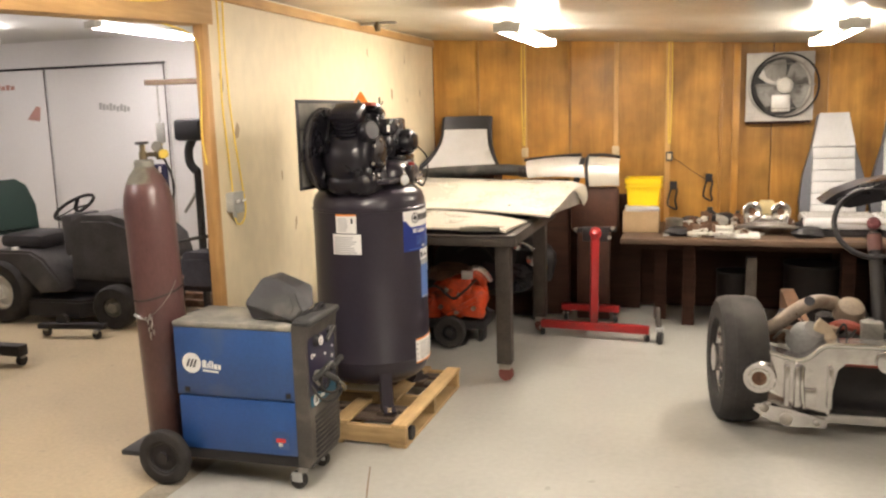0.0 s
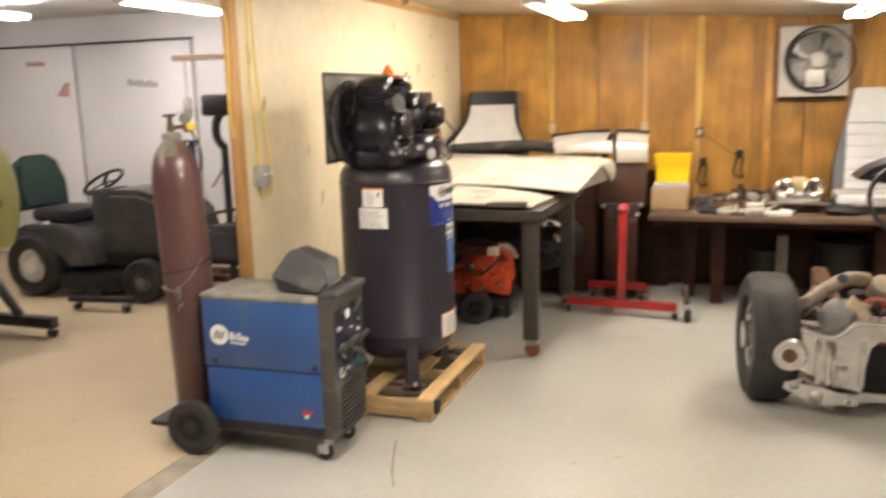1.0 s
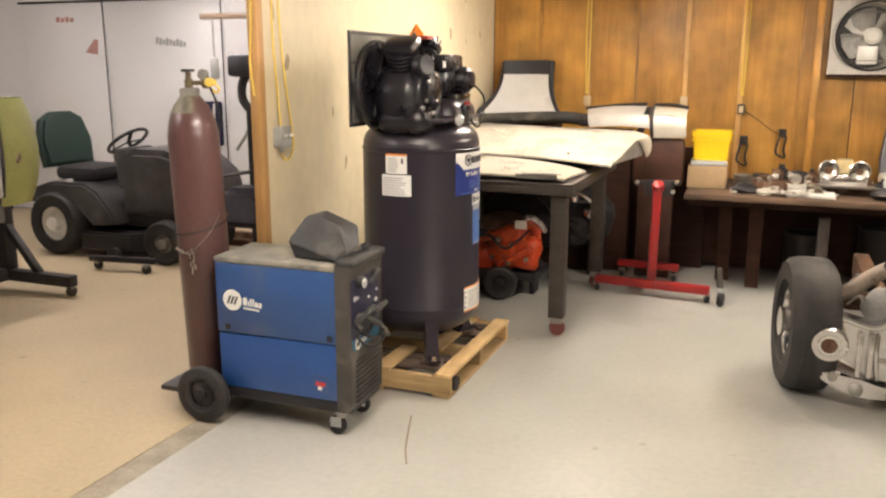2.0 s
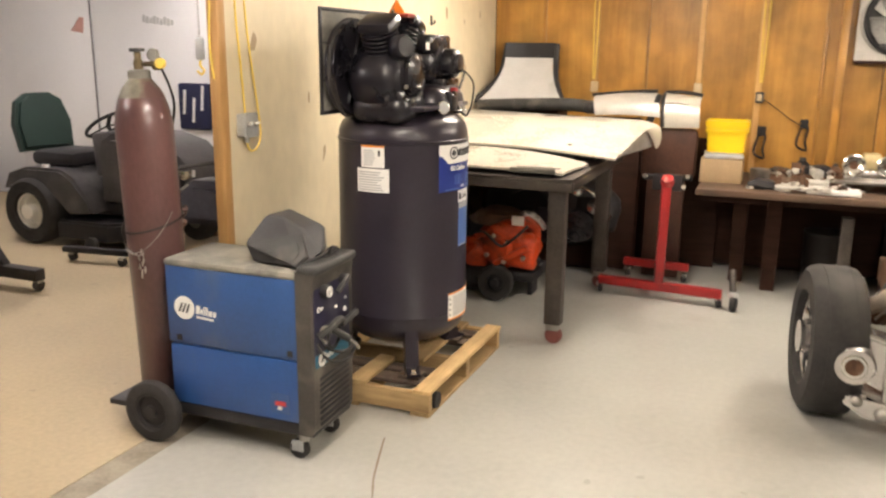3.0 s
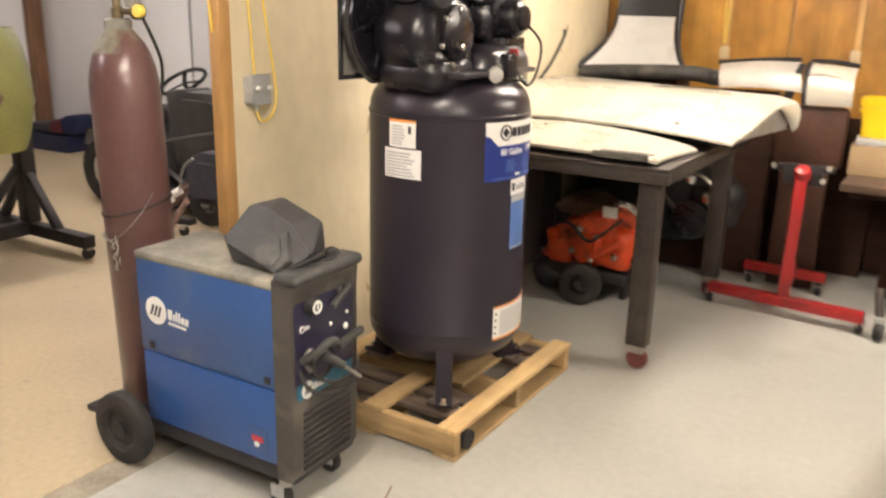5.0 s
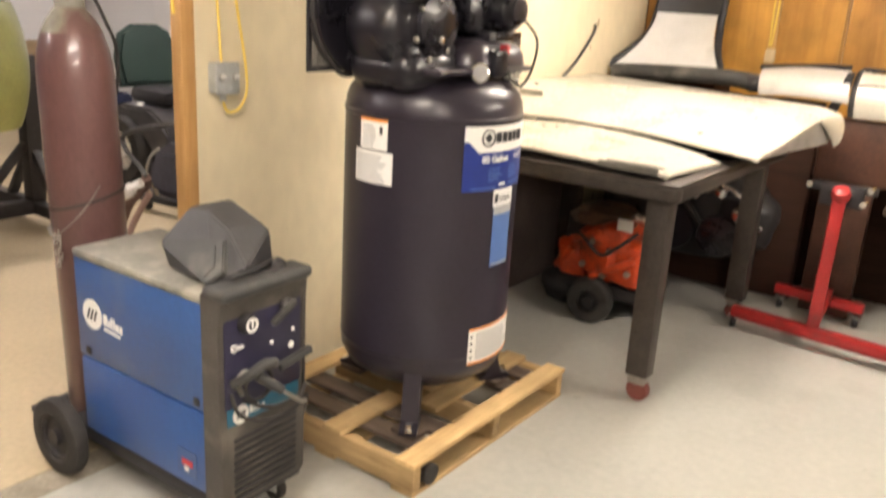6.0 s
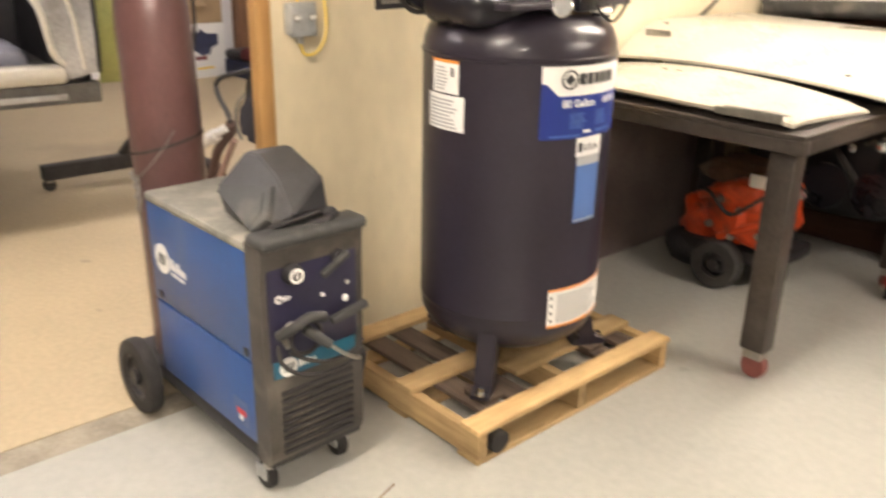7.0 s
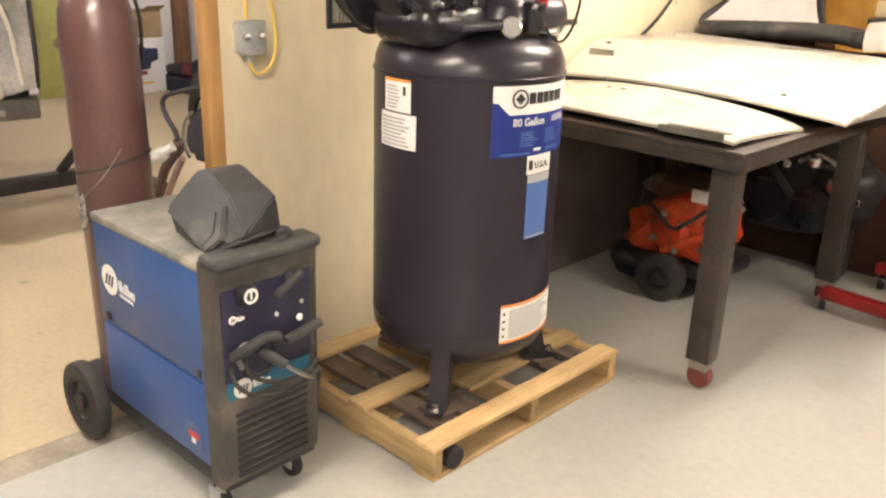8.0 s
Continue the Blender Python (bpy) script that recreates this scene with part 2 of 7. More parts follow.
M_GREEN = mat("dark_green_vinyl", (0.008, 0.024, 0.019), 0.5, var=0.15, bump=0.1)
M_LIME = mat("lime_green_paint", (0.265, 0.275, 0.095), 0.35, var=0.18, scale=4, stain=(0.20, 0.185, 0.085), stain_at=0.56, bump=0.06, coat=0.2)
M_RUSTWOOD = mat("brown_post_timber", (0.21, 0.105, 0.055), 0.7, var=0.3, scale=7, bump=0.15, stretch=(3, 3, 0.3))
M_STANDPAINT = mat("worn_black_stand_paint", (0.035, 0.031, 0.032), 0.55, var=0.3, scale=9, stain=(0.09, 0.07, 0.06), stain_at=0.66, stain_scale=8, bump=0.12)
M_MOWER = mat("grey_mower_paint", (0.062, 0.058, 0.060), 0.32, var=0.3, scale=6, stain=(0.13, 0.12, 0.112), stain_at=0.56, bump=0.08)
M_VINYL_W = mat("white_vinyl", (0.60, 0.60, 0.61), 0.5, var=0.08, scale=5, stain=(0.40, 0.39, 0.38), stain_at=0.62, bump=0.1)
M_VINYL_B = mat("black_vinyl", (0.03, 0.03, 0.035), 0.5, var=0.15, bump=0.12)
M_BRASS = mat("brass", (0.17, 0.13, 0.075), 0.55, 0.9, var=0.25, scale=12, bump=0.05)


# ---- building blocks ----
def thing(name, label, category, at=(0, 0, 0), rz=0.0, group="", kind=""):
    ob = new(name)
    ob.empty_display_size = 0.1
    ob.matrix_basis = pose(*at, 0, 0, rz)
    return tagged(ob, label, category, group, kind)


def part(name, bm, material, parent=None, label="", smooth=40):
    me = bpy.data.meshes.new(name)
    bmesh.ops.recalc_face_normals(bm, faces=bm.faces)
    for f in bm.faces:
        f.smooth = smooth > 0
    if smooth:
        for e in bm.edges:
            if len(e.link_faces) == 2 and e.calc_face_angle(0) > radians(smooth):
                e.smooth = False
    bm.to_mesh(me)
    bm.free()
    me.materials.append(material)
    ob = new(name, me)
    if parent is not None:
        ob.parent = parent
    if label:
        ob["label"] = label
    return ob


def solid(name, bm, material, label, category, kind="", group=""):
    return tagged(part(name, bm, material), label, category, group, kind)


def box(bm, x0, x1, y0, y1, z0, z1, bevel=0.0, m=None, seg=2):
    """A box between two corners, its edges rounded by bevel."""
    r = bmesh.ops.create_cube(bm, size=1)
    vs = r["verts"]
    for v in vs:
        v.co = Vector((x0 + (v.co.x + 0.5) * (x1 - x0), y0 + (v.co.y + 0.5) * (y1 - y0), z0 + (v.co.z + 0.5) * (z1 - z0)))
    if bevel:
        es = list({e for v in vs for e in v.link_edges})
        out = bmesh.ops.bevel(bm, geom=es, offset=bevel, segments=seg, affect="EDGES", profile=0.5)
        vs = list({v for f in out["faces"] for v in f.verts} | {v for v in vs if v.is_valid})
    if m is not None:
        bmesh.ops.transform(bm, matrix=m, verts=vs)
    return bm


def lathe(bm, prof, seg=32, m=None, cap=True):
    """A body turned round z from (radius, height) pairs."""
    rings = []
    for r, z in prof:
        rings.append([bm.verts.new((r * math.cos(a), r * math.sin(a), z)) for a in (2 * math.pi * i / seg for i in range(seg))])
    for a, b in zip(rings, rings[1:]):
        for i in range(seg):
            bm.faces.new((a[i], a[(i + 1) % seg], b[(i + 1) % seg], b[i]))
    if cap:
        bm.faces.new(list(reversed(rings[0])))
        bm.faces.new(rings[-1])
    if m is not None:
        bmesh.ops.transform(bm, matrix=m, verts=[v for r in rings for v in r])
    return bm


def aim(p, q):
    """The pose that sets z along p to q."""
    d = Vector(q) - Vector(p)
    return Matrix.Translation(p) @ d.to_track_quat("Z", "Y").to_matrix().to_4x4()


def rod(bm, p, q, r, r2=None, seg=16, edge=0.0):
    """A round bar from p to q."""
    n = (Vector(q) - Vector(p)).length
    r2 = r if r2 is None else r2
    prof = [(max(r - edge, 1e-4), 0), (r, edge), (r2, n - edge), (max(r2 - edge, 1e-4), n)] if edge else [(r, 0), (r2, n)]
    return lathe(bm, prof, seg, aim(p, q))


def beam(bm, p, q, w, h, bevel=0.004):
    """A square bar from p to q."""
    n = (Vector(q) - Vector(p)).length
    return box(bm, -w / 2, w / 2, -h / 2, h / 2, 0, n, bevel, aim(p, q))


def tube(bm, pts, r, seg=8, closed=False):
    """A bent round pipe or cable through the points, smoothed."""
    P = [Vector(p) for p in pts]
    n = len(P)
    fine = []
    spans = n if closed else n - 1
    for i in range(spans):
        a, b = P[i], P[(i + 1) % n]
        pa = P[i - 1] if (closed or i > 0) else a
        nb = P[(i + 2) % n] if (closed or i + 2 < n) else b
        for k in range(6):
            t = k / 6
            fine.append(0.5 * ((2 * a) + (b - pa) * t + (2 * pa - 5 * a + 4 * b - nb) * t * t + (3 * a - pa - 3 * b + nb) * t ** 3))
    if not closed:
        fine.append(P[-1])
    N = len(fine)
    up = Vector((0.13, 0.27, 0.95)).normalized()
    rings = []
    for i, c in enumerate(fine):
        d = (fine[(i + 1) % N] - fine[i - 1]) if closed else (fine[min(i + 1, N - 1)] - fine[max(i - 1, 0)])
        d.normalize()
        s = d.cross(up)
        if s.length < 0.05:
            s = d.cross(Vector((1, 0, 0)))
        s.normalize()
        u = s.cross(d)
        up = u
        rings.append([bm.verts.new(c + r * (s * math.cos(2 * math.pi * j / seg) + u * math.sin(2 * math.pi * j / seg))) for j in range(seg)])
    for i in range(N if closed else N - 1):
        a, b = rings[i], rings[(i + 1) % N]
        for j in range(seg):
            bm.faces.new((a[j], a[(j + 1) % seg], b[(j + 1) % seg], b[j]))
    if not closed:
        bm.faces.new(list(reversed(rings[0])))
        bm.faces.new(rings[-1])
    return bm


def slab(bm, pts, thick, m=None, bevel=0.0):
    """A plate: the outline in x and y, thickened along z."""
    lo = [bm.verts.new((x, y, 0)) for x, y in pts]
    hi = [bm.verts.new((x, y, thick)) for x, y in pts]
    n = len(pts)
    top = bm.faces.new(hi)
    bm.faces.new(list(reversed(lo)))
    for i in range(n):
        bm.faces.new((lo[i], lo[(i + 1) % n], hi[(i + 1) % n], hi[i]))
    vs = lo + hi
    if bevel:
        out = bmesh.ops.bevel(bm, geom=list(top.edges), offset=bevel, segments=2, affect="EDGES")
        vs = list({v for v in vs if v.is_valid} | {v for f in out["faces"] for v in f.verts})
    if m is not None:
        bmesh.ops.transform(bm, matrix=m, verts=vs)
    return bm


def curved_sheet(bm, f, nu, nv, thick):
    """A bent sheet: f(u, v) gives its place for u and v from 0 to 1; thick is its depth."""
    def grid(o):
        return [[bm.verts.new(Vector(f(i / nu, j / nv)) + Vector((0, 0, o))) for j in range(nv + 1)] for i in range(nu + 1)]
    a, b = grid(0), grid(-thick)
    for i in range(nu):
        for j in range(nv):
            bm.faces.new((a[i][j], a[i + 1][j], a[i + 1][j + 1], a[i][j + 1]))
            bm.faces.new((b[i][j], b[i][j + 1], b[i + 1][j + 1], b[i + 1][j]))
    for i in range(nu):
        bm.faces.new((a[i][0], b[i][0], b[i + 1][0], a[i + 1][0]))
        bm.faces.new((a[i][nv], a[i + 1][nv], b[i + 1][nv], b[i][nv]))
    for j in range(nv):
        bm.faces.new((a[0][j], a[0][j + 1], b[0][j + 1], b[0][j]))
        bm.faces.new((a[nu][j], b[nu][j], b[nu][j + 1], a[nu][j + 1]))
    return bm


def B():
    return bmesh.new()


def lump(bm, at, size, amp=0.12, seed=1.0, sub=3):
    """A rounded, uneven casting."""
    vs = bmesh.ops.create_icosphere(bm, subdivisions=sub, radius=1.0)["verts"]
    for v in vs:
        c = v.co.copy()
        k = 1 + amp * (math.sin(3.1 * c.x + seed) * math.cos(2.7 * c.y - seed) + 0.6 * math.sin(6.3 * c.z + 2 * seed + 2 * c.x) + 0.35 * math.cos(9.0 * c.y + seed * 3))
        b = [math.copysign(abs(q) ** 0.72, q) * k for q in c]
        v.co = Vector((at[0] + b[0] * size[0], at[1] + b[1] * size[1], at[2] + b[2] * size[2]))
    return bm


def wheel(parent, at, axis, r, width, rim_r, tyre_mat, rim_mat, name="wheel"):
    """A wheel with a tyre and a dished rim; axis points to its outer side."""
    w = part(name, lathe(B(), [(r * 0.22, -width * 0.55), (r * 0.22, width * 0.56)], 16, aim(Vector(at), Vector(at) + Vector(axis))), rim_mat, parent)
    m = aim(Vector(at), Vector(at) + Vector(axis))
    h = width / 2
    part("tyre", lathe(B(), [(rim_r, -h * 0.8), (rim_r * 1.06, -h), (r * 0.9, -h * 1.02), (r * 0.975, -h * 0.82), (r, -h * 0.45), (r, h * 0.45), (r * 0.975, h * 0.82),
                             (r * 0.9, h * 1.02), (rim_r * 1.06, h), (rim_r, h * 0.8), (rim_r, -h * 0.8)], 40, m, False), tyre_mat, w)
    part("rim", lathe(B(), [(rim_r, -h * 0.78), (rim_r, h * 0.75), (rim_r * 0.9, h * 0.72), (rim_r * 0.82, h * 0.25), (rim_r * 0.45, h * 0.4), (rim_r * 0.3, h * 0.62),
                            (rim_r * 0.1, h * 0.66)], 32, m), rim_mat, w)
    return w


# ---- the room ----
XW, YB, YF, XE, XA = -1.865, 6.97, -2.2, 3.6, -8.30


def ceil_z(x):
    return 2.12 - 0.057 * x


solid("floor", box(B(), XW + 0.035, XE, YF, YB, -0.12, 0), M_FLOOR, "worn light grey painted concrete floor", "floor", "structure")
solid("floor_annex", box(B(), XA, XW - 0.09, YF, YB, -0.12, 0), M_FLOOR2, "dusty tan bare concrete floor of the side bay", "floor", "structure")
solid("floor_joint", box(B(), XW - 0.09, XW + 0.035, YF, YB, -0.12, -0.003), M_EDGE, "dirty worn strip between two concrete floors", "floor joint", "structure")
bm = B()
slab(bm, [(-1.088, 3.405), (-1.082, 3.405), (-1.018, 3.22), (-0.972, 3.09), (-0.918, 2.975), (-0.924, 2.975), (-0.979, 3.09), (-1.026, 3.22)], 0.0015)
solid("floor_mark", bm, mat("faded_rust_streak", (0.24, 0.16, 0.11), 0.6, var=0.2, bump=0.05), "thin rusty streak on the painted floor", "stain", "structure")

wall_back = solid("wall_back", box(B(), XW - 0.1, XE + 0.1, YB + 0.02, YB + 0.14, 0, 2.5), M_BROWN, "timber wall clad in amber plywood panels with pine battens", "wall", "structure")
solid("wall_partition", box(B(), XW - 0.045, XW, 3.54, YB, 0, 2.30), M_PLY, "cream plywood partition wall with stains", "wall", "structure")
solid("wall_partition_front", box(B(), XW - 0.09, XW, YF, 0.6, 0, 2.30), M_PLY, "cream plywood partition wall", "wall", "structure")
solid("wall_east", box(B(), XE, XE + 0.1, YF, YB, 0, 2.4), M_DRAB, "plain dull side wall of the shop", "wall", "structure")
solid("wall_front", box(B(), XA, XE, YF - 0.1, YF, 0, 2.5), M_DRAB, "plain dull front wall of the shop", "wall", "structure")
solid("wall_west", box(B(), XA - 0.1, XA, YF, YB + 0.1, 0, 2.6), M_WHITE_WALL, "white side wall of the side bay", "wall", "structure")
solid("post", box(B(), XA + 0.002, XA + 0.10, 6.80, 6.962, 0, 2.418, 0.006), M_RUSTWOOD, "brown timber post on the side bay wall", "post", "structure")
solid("wall_annex_back", box(B(), XA, XW - 0.1, YB + 0.02, YB + 0.14, 0, 2.6), M_WHITE_WALL, "white wall of the side bay", "wall", "structure")
solid("post", box(B(), XW - 0.048, XW + 0.004, 3.488, 3.54, 0, 2.06, 0.004), M_PINE, "rough pine post at the end of the partition", "post", "structure")
bm = B()
box(bm, XW - 0.13, XW + 0.006, 0.6, 3.58, 2.05, 2.215, 0.004)
for v in bm.verts:
    v.co.z -= 0.05 * (3.58 - v.co.y) if v.co.z < 2.1 else 0.0
solid("header_beam", bm, M_PINE_Y, "rough pine header beam over the wide opening", "beam", "structure")
solid("trim", box(B(), XW, XW + 0.025, 3.585, YB - 0.02, 2.165, 2.214, 0.003), M_PINE_Y, "pine trim strip under the ceiling", "trim", "structure")
bm = B()
box(bm, XW - 0.05, XE, YF, YB + 0.02, 0, 0.06)
for v in bm.verts:
    v.co.z += ceil_z(v.co.x)
solid("ceiling", bm, M_CEIL, "glossy low ceiling boards that mirror the lamps", "ceiling", "structure")
solid("ceiling_annex", box(B(), XA, XW - 0.1, YF, YB, 2.42, 2.48), M_CEIL2, "pale flat ceiling of the side bay", "ceiling", "structure")
solid("wall_over_opening", box(B(), XW - 0.09, XW - 0.055, YF, YB, 2.305, 2.48), M_DRAB, "plain strip of wall over the opening", "wall", "structure")

# the white sliding doors of the side bay
for n, (a, b) in enumerate(((-6.95, -5.912), (-5.898, -4.52))):
    d = thing("door_%d" % (n + 1), "white steel sliding door of the side bay", "door", (0, 0, 0), 0, "sliding doors", "structure")
    part("door_leaf", box(B(), a, b, YB - 0.025, YB + 0.018, 0.02, 2.15, 0.004), M_WHITE_WALL, d)
    part("door_edge", box(B(), b - 0.012, b, YB - 0.030, YB - 0.0255, 0.02, 2.15), M_PLASTIC, d, "dark rubber edge strip")
part("door_rail", box(B(), -7.0, -4.5, YB - 0.05, YB - 0.028, 2.145, 2.165, 0.003), M_PLASTIC, d, "dark top rail")
d = solid("sticker", slab(B(), [(0, 0), (0.15, -0.02), (0.17, 0.12), (0.12, 0.13)], 0.002, pose(-6.17, YB - 0.027, 1.66, 90)), M_FADED, "faded red sticker on the white door", "sticker")
bm = B()
for i in range(9):
    box(bm, 0.04 * i, 0.04 * i + 0.03, -0.003, 0, -0.008 * (i % 2) - 0.03, 0.035 - 0.01 * (i % 3))
bmesh.ops.transform(bm, matrix=pose(-5.29, YB - 0.027, 1.77, 0, 5, 0), verts=bm.verts)
solid("door_lettering", bm, M_GREYINK, "illegible dark lettering on the white door", "lettering")
bm = B()
for i in range(4):
    box(bm, 0.06 * i, 0.06 * i + 0.045, -0.003, 0, -0.02, 0.03 - 0.01 * (i % 2))
bmesh.ops.transform(bm, matrix=pose(-6.52, YB - 0.027, 1.98), verts=bm.verts)
solid("door_lettering", bm, M_FADED, "illegible faded red lettering on the white door", "lettering")


# ---- lamps ----
def strip_light(x, y, z, top, glow, name, label, group):
    """A white strip light with two bare tubes, hung along y on two chains under a ceiling at height top."""
    t = thing(name, label, "ceiling light", (x, y, z), 0, group)
    part("housing", box(B(), -0.03, 0.03, -0.61, 0.61, -0.005, 0.04, 0.006), M_ENAMEL, t)
    for s in (-0.056, 0.056):
        part("tube", rod(B(), (s, -0.58, 0.0), (s, 0.58, 0.0), 0.015, seg=12), glow, t, "glowing fluorescent tube")
    for s in (-0.595, 0.595):
        part("end_holder", box(B(), -0.075, 0.075, s - 0.012, s + 0.012, -0.02, 0.03, 0.004), M_ENAMEL, t)
    for s in (-0.45, 0.45):
        part("chain", rod(B(), (0, s, 0.038), (0, s, top - z + 0.005), 0.003, seg=6), M_STEEL, t)


# Back pair hangs in view; the two front strips are unseen, added as fill.
for x, y, z in ((-0.69, 5.25, 2.06), (1.06, 5.30, 1.985), (-0.69, 2.35, 2.06), (1.06, 1.6, 1.985)):
    strip_light(x, y, z, ceil_z(x), M_TUBE, "shop_light", "lit white twin-tube strip light under the ceiling, front pair added unseen", "shop lights")
# The last strip is unseen, added to brighten the near bay floor.
for x, y in ((-3.84, 5.78), (-5.36, 5.20), (-3.35, 2.75), (-3.35, 1.35)):
    strip_light(x, y, 2.30, 2.42, M_BULB, "bay_light", "lit white twin-tube strip light over the side bay, last one added unseen", "bay lights")

# ---- the welder and its gas cylinder ----
w = thing("welding_machine", "blue wire-feed welder with dusty top on a wheeled base", "welder", (-1.862, 3.088, 0), 1.3)
L, W = 0.575, 0.298
part("side_panel", box(B(), 0, L, -0.002, 0.02, 0.405, 0.715, 0.006), M_BLUE, w, "upper blue side panel with a flat sheen")
part("side_panel", box(B(), 0.005, L, -0.002, 0.02, 0.155, 0.400, 0.006), M_BLUE2, w, "brighter blue lower side panel")
part("side_panel", box(B(), 0, L, W - 0.02, W + 0.002, 0.155, 0.715, 0.006), M_BLUE, w)
part("core", box(B(), 0.01, L, 0.02, W - 0.02, 0.15, 0.70), M_PLASTIC, w)
part("top_cover", box(B(), -0.005, L + 0.01, -0.006, W + 0.006, 0.712, 0.742, 0.012), M_DUSTY, w, "dust-covered grey top")
base = part("base_tray", box(B(), -0.10, L + 0.06, 0.0, W, 0.105, 0.155, 0.008), M_PLASTIC, w)
part("cylinder_rack", box(B(), -0.33, -0.10, 0.0, W, 0.085, 0.11, 0.006), M_PLASTIC, w, "black steel tray that carries the cylinder")
part("axle", rod(B(), (-0.055, -0.05, 0.125), (-0.055, W + 0.05, 0.125), 0.012), M_STEEL, w)
for y, s in ((-0.055, -1), (W + 0.055, 1)):
    wheel(w, (-0.055, y, 0.125), (0, s, 0), 0.125, 0.048, 0.075, M_RUBBER, M_PLASTIC)
# moulded front
bm = B()
prof = [(0.0, 0.115), (0.055, 0.115), (0.068, 0.14), (0.072, 0.36), (0.062, 0.385), (0.062, 0.66), (0.070, 0.70), (0.078, 0.735), (0.070, 0.762), (0.03, 0.768), (0.0, 0.745)]
slab(bm, prof, W + 0.012, Matrix(((1, 0, 0, L), (0, 0, 1, -0.006), (0, 1, 0, 0), (0, 0, 0, 1))), 0.006)
front = part("front_bezel", bm, mat("dusty_bezel_plastic", (0.062, 0.055, 0.049), 0.6, var=0.25, scale=9, stain=(0.13, 0.115, 0.095), stain_at=0.55, stain_scale=5, bump=0.1, fine=120), w, "charcoal moulded plastic front")
XF = L + 0.063
part("top_lip", box(B(), L + 0.005, L + 0.092, -0.010, W + 0.014, 0.736, 0.771, 0.015, None, 3), M_GREYPLASTIC, front, "rounded dusty lip over the front")
part("control_panel", box(B(), XF - 0.004, XF + 0.003, 0.014, W - 0.012, 0.425, 0.722, 0.002), mat("navy_control_panel", (0.022, 0.020, 0.045), 0.35, var=0.15, bump=0.04), front, "glossy navy control panel")
part("teal_band", box(B(), XF - 0.004, XF + 0.004, 0.02, W - 0.02, 0.375, 0.425, 0.002), mat("teal_band", (0.01, 0.10, 0.17), 0.4, var=0.15, bump=0.04), front, "teal blue band")
for i in range(9):
    z = 0.145 + 0.0225 * i
    part("louvre", box(B(), L + 0.066, L + 0.076, 0.035, W - 0.035, z, z + 0.012, 0.003), M_PLASTIC, front)


def on_front(y, z, r, h, m, label=""):
    return part("knob" if label else "lamp_button", lathe(B(), [(r, 0), (r, h * 0.7), (r * 0.8, h)], 20, aim((XF, y, z), (XF + 1, y, z))), m, front, label)


k = on_front(0.083, 0.660, 0.027, 0.03, M_PLASTIC, "black voltage knob")
part("dial_ring", lathe(B(), [(0.020, 0.028), (0.020, 0.033), (0.014, 0.033), (0.014, 0.028)], 20, aim((XF, 0.083, 0.660), (XF + 1, 0.083, 0.660)), False), M_PAPER, k, "pale ring on the knob")
part("pointer", box(B(), XF + 0.031, XF + 0.034, 0.081, 0.085, 0.652, 0.674), M_PAPER, k)
on_front(0.225, 0.672, 0.020, 0.02, M_PLASTIC, "black range switch")
part("range_lever", beam(B(), (XF + 0.02, 0.165, 0.635), (XF + 0.026, 0.245, 0.683), 0.018, 0.018), M_GREYPLASTIC, front, "grey range lever")
for y, z, r in ((0.175, 0.575, 0.006), (0.255, 0.590, 0.006), (0.248, 0.545, 0.010)):
    on_front(y, z, r, 0.008, M_PAPER)
# cable hanger, gun and leads
part("cable_hanger", tube(B(), [(XF + 0.01, 0.035, 0.500), (XF + 0.05, 0.06, 0.535), (XF + 0.055, 0.10, 0.550), (XF + 0.05, 0.14, 0.540), (XF + 0.02, 0.165, 0.52)], 0.014, 10), M_GREYPLASTIC, front, "grey moulded hanger arch")
part("gun", rod(B(), (XF + 0.03, 0.10, 0.510), (XF + 0.075, 0.15, 0.462), 0.015, 0.013, edge=0.003), M_GREYPLASTIC, front, "grey welding gun handle")
part("gun_neck", tube(B(), [(XF + 0.03, 0.10, 0.515), (XF + 0.0, 0.07, 0.52), (XF + 0.005, 0.05, 0.50), (XF + 0.03, 0.05, 0.47)], 0.008, 8), M_STEEL, front)
part("gun_nozzle", tube(B(), [(XF + 0.075, 0.15, 0.462), (XF + 0.085, 0.18, 0.435), (XF + 0.075, 0.22, 0.405), (XF + 0.055, 0.255, 0.385)], 0.006, 8), M_STEEL, front)
part("lead", tube(B(), [(XF, 0.035, 0.47), (XF + 0.03, 0.03, 0.43), (XF + 0.045, 0.07, 0.395), (XF + 0.05, 0.14, 0.375), (XF + 0.045, 0.22, 0.372), (XF + 0.03, 0.28, 0.38), (XF + 0.01, 0.305, 0.36), (XF - 0.02, 0.315, 0.27), (XF - 0.03, 0.315, 0.17)], 0.006, 8),
     M_RUBBER, front, "grey rubber welding lead")
part("lead", tube(B(), [(XF + 0.02, 0.06, 0.45), (XF + 0.045, 0.10, 0.425), (XF + 0.05, 0.16, 0.405), (XF + 0.04, 0.24, 0.40), (XF + 0.015, 0.295, 0.41)], 0.006, 8),
     M_RUBBER, front, "black ground lead")
part("coil", tube(B(), [(XF + 0.035, 0.10 + 0.045 * math.cos(a), 0.487 + 0.045 * math.sin(a)) for a in (k * math.pi / 5 for k in range(10))], 0.006, 8, True), M_RUBBER, front)
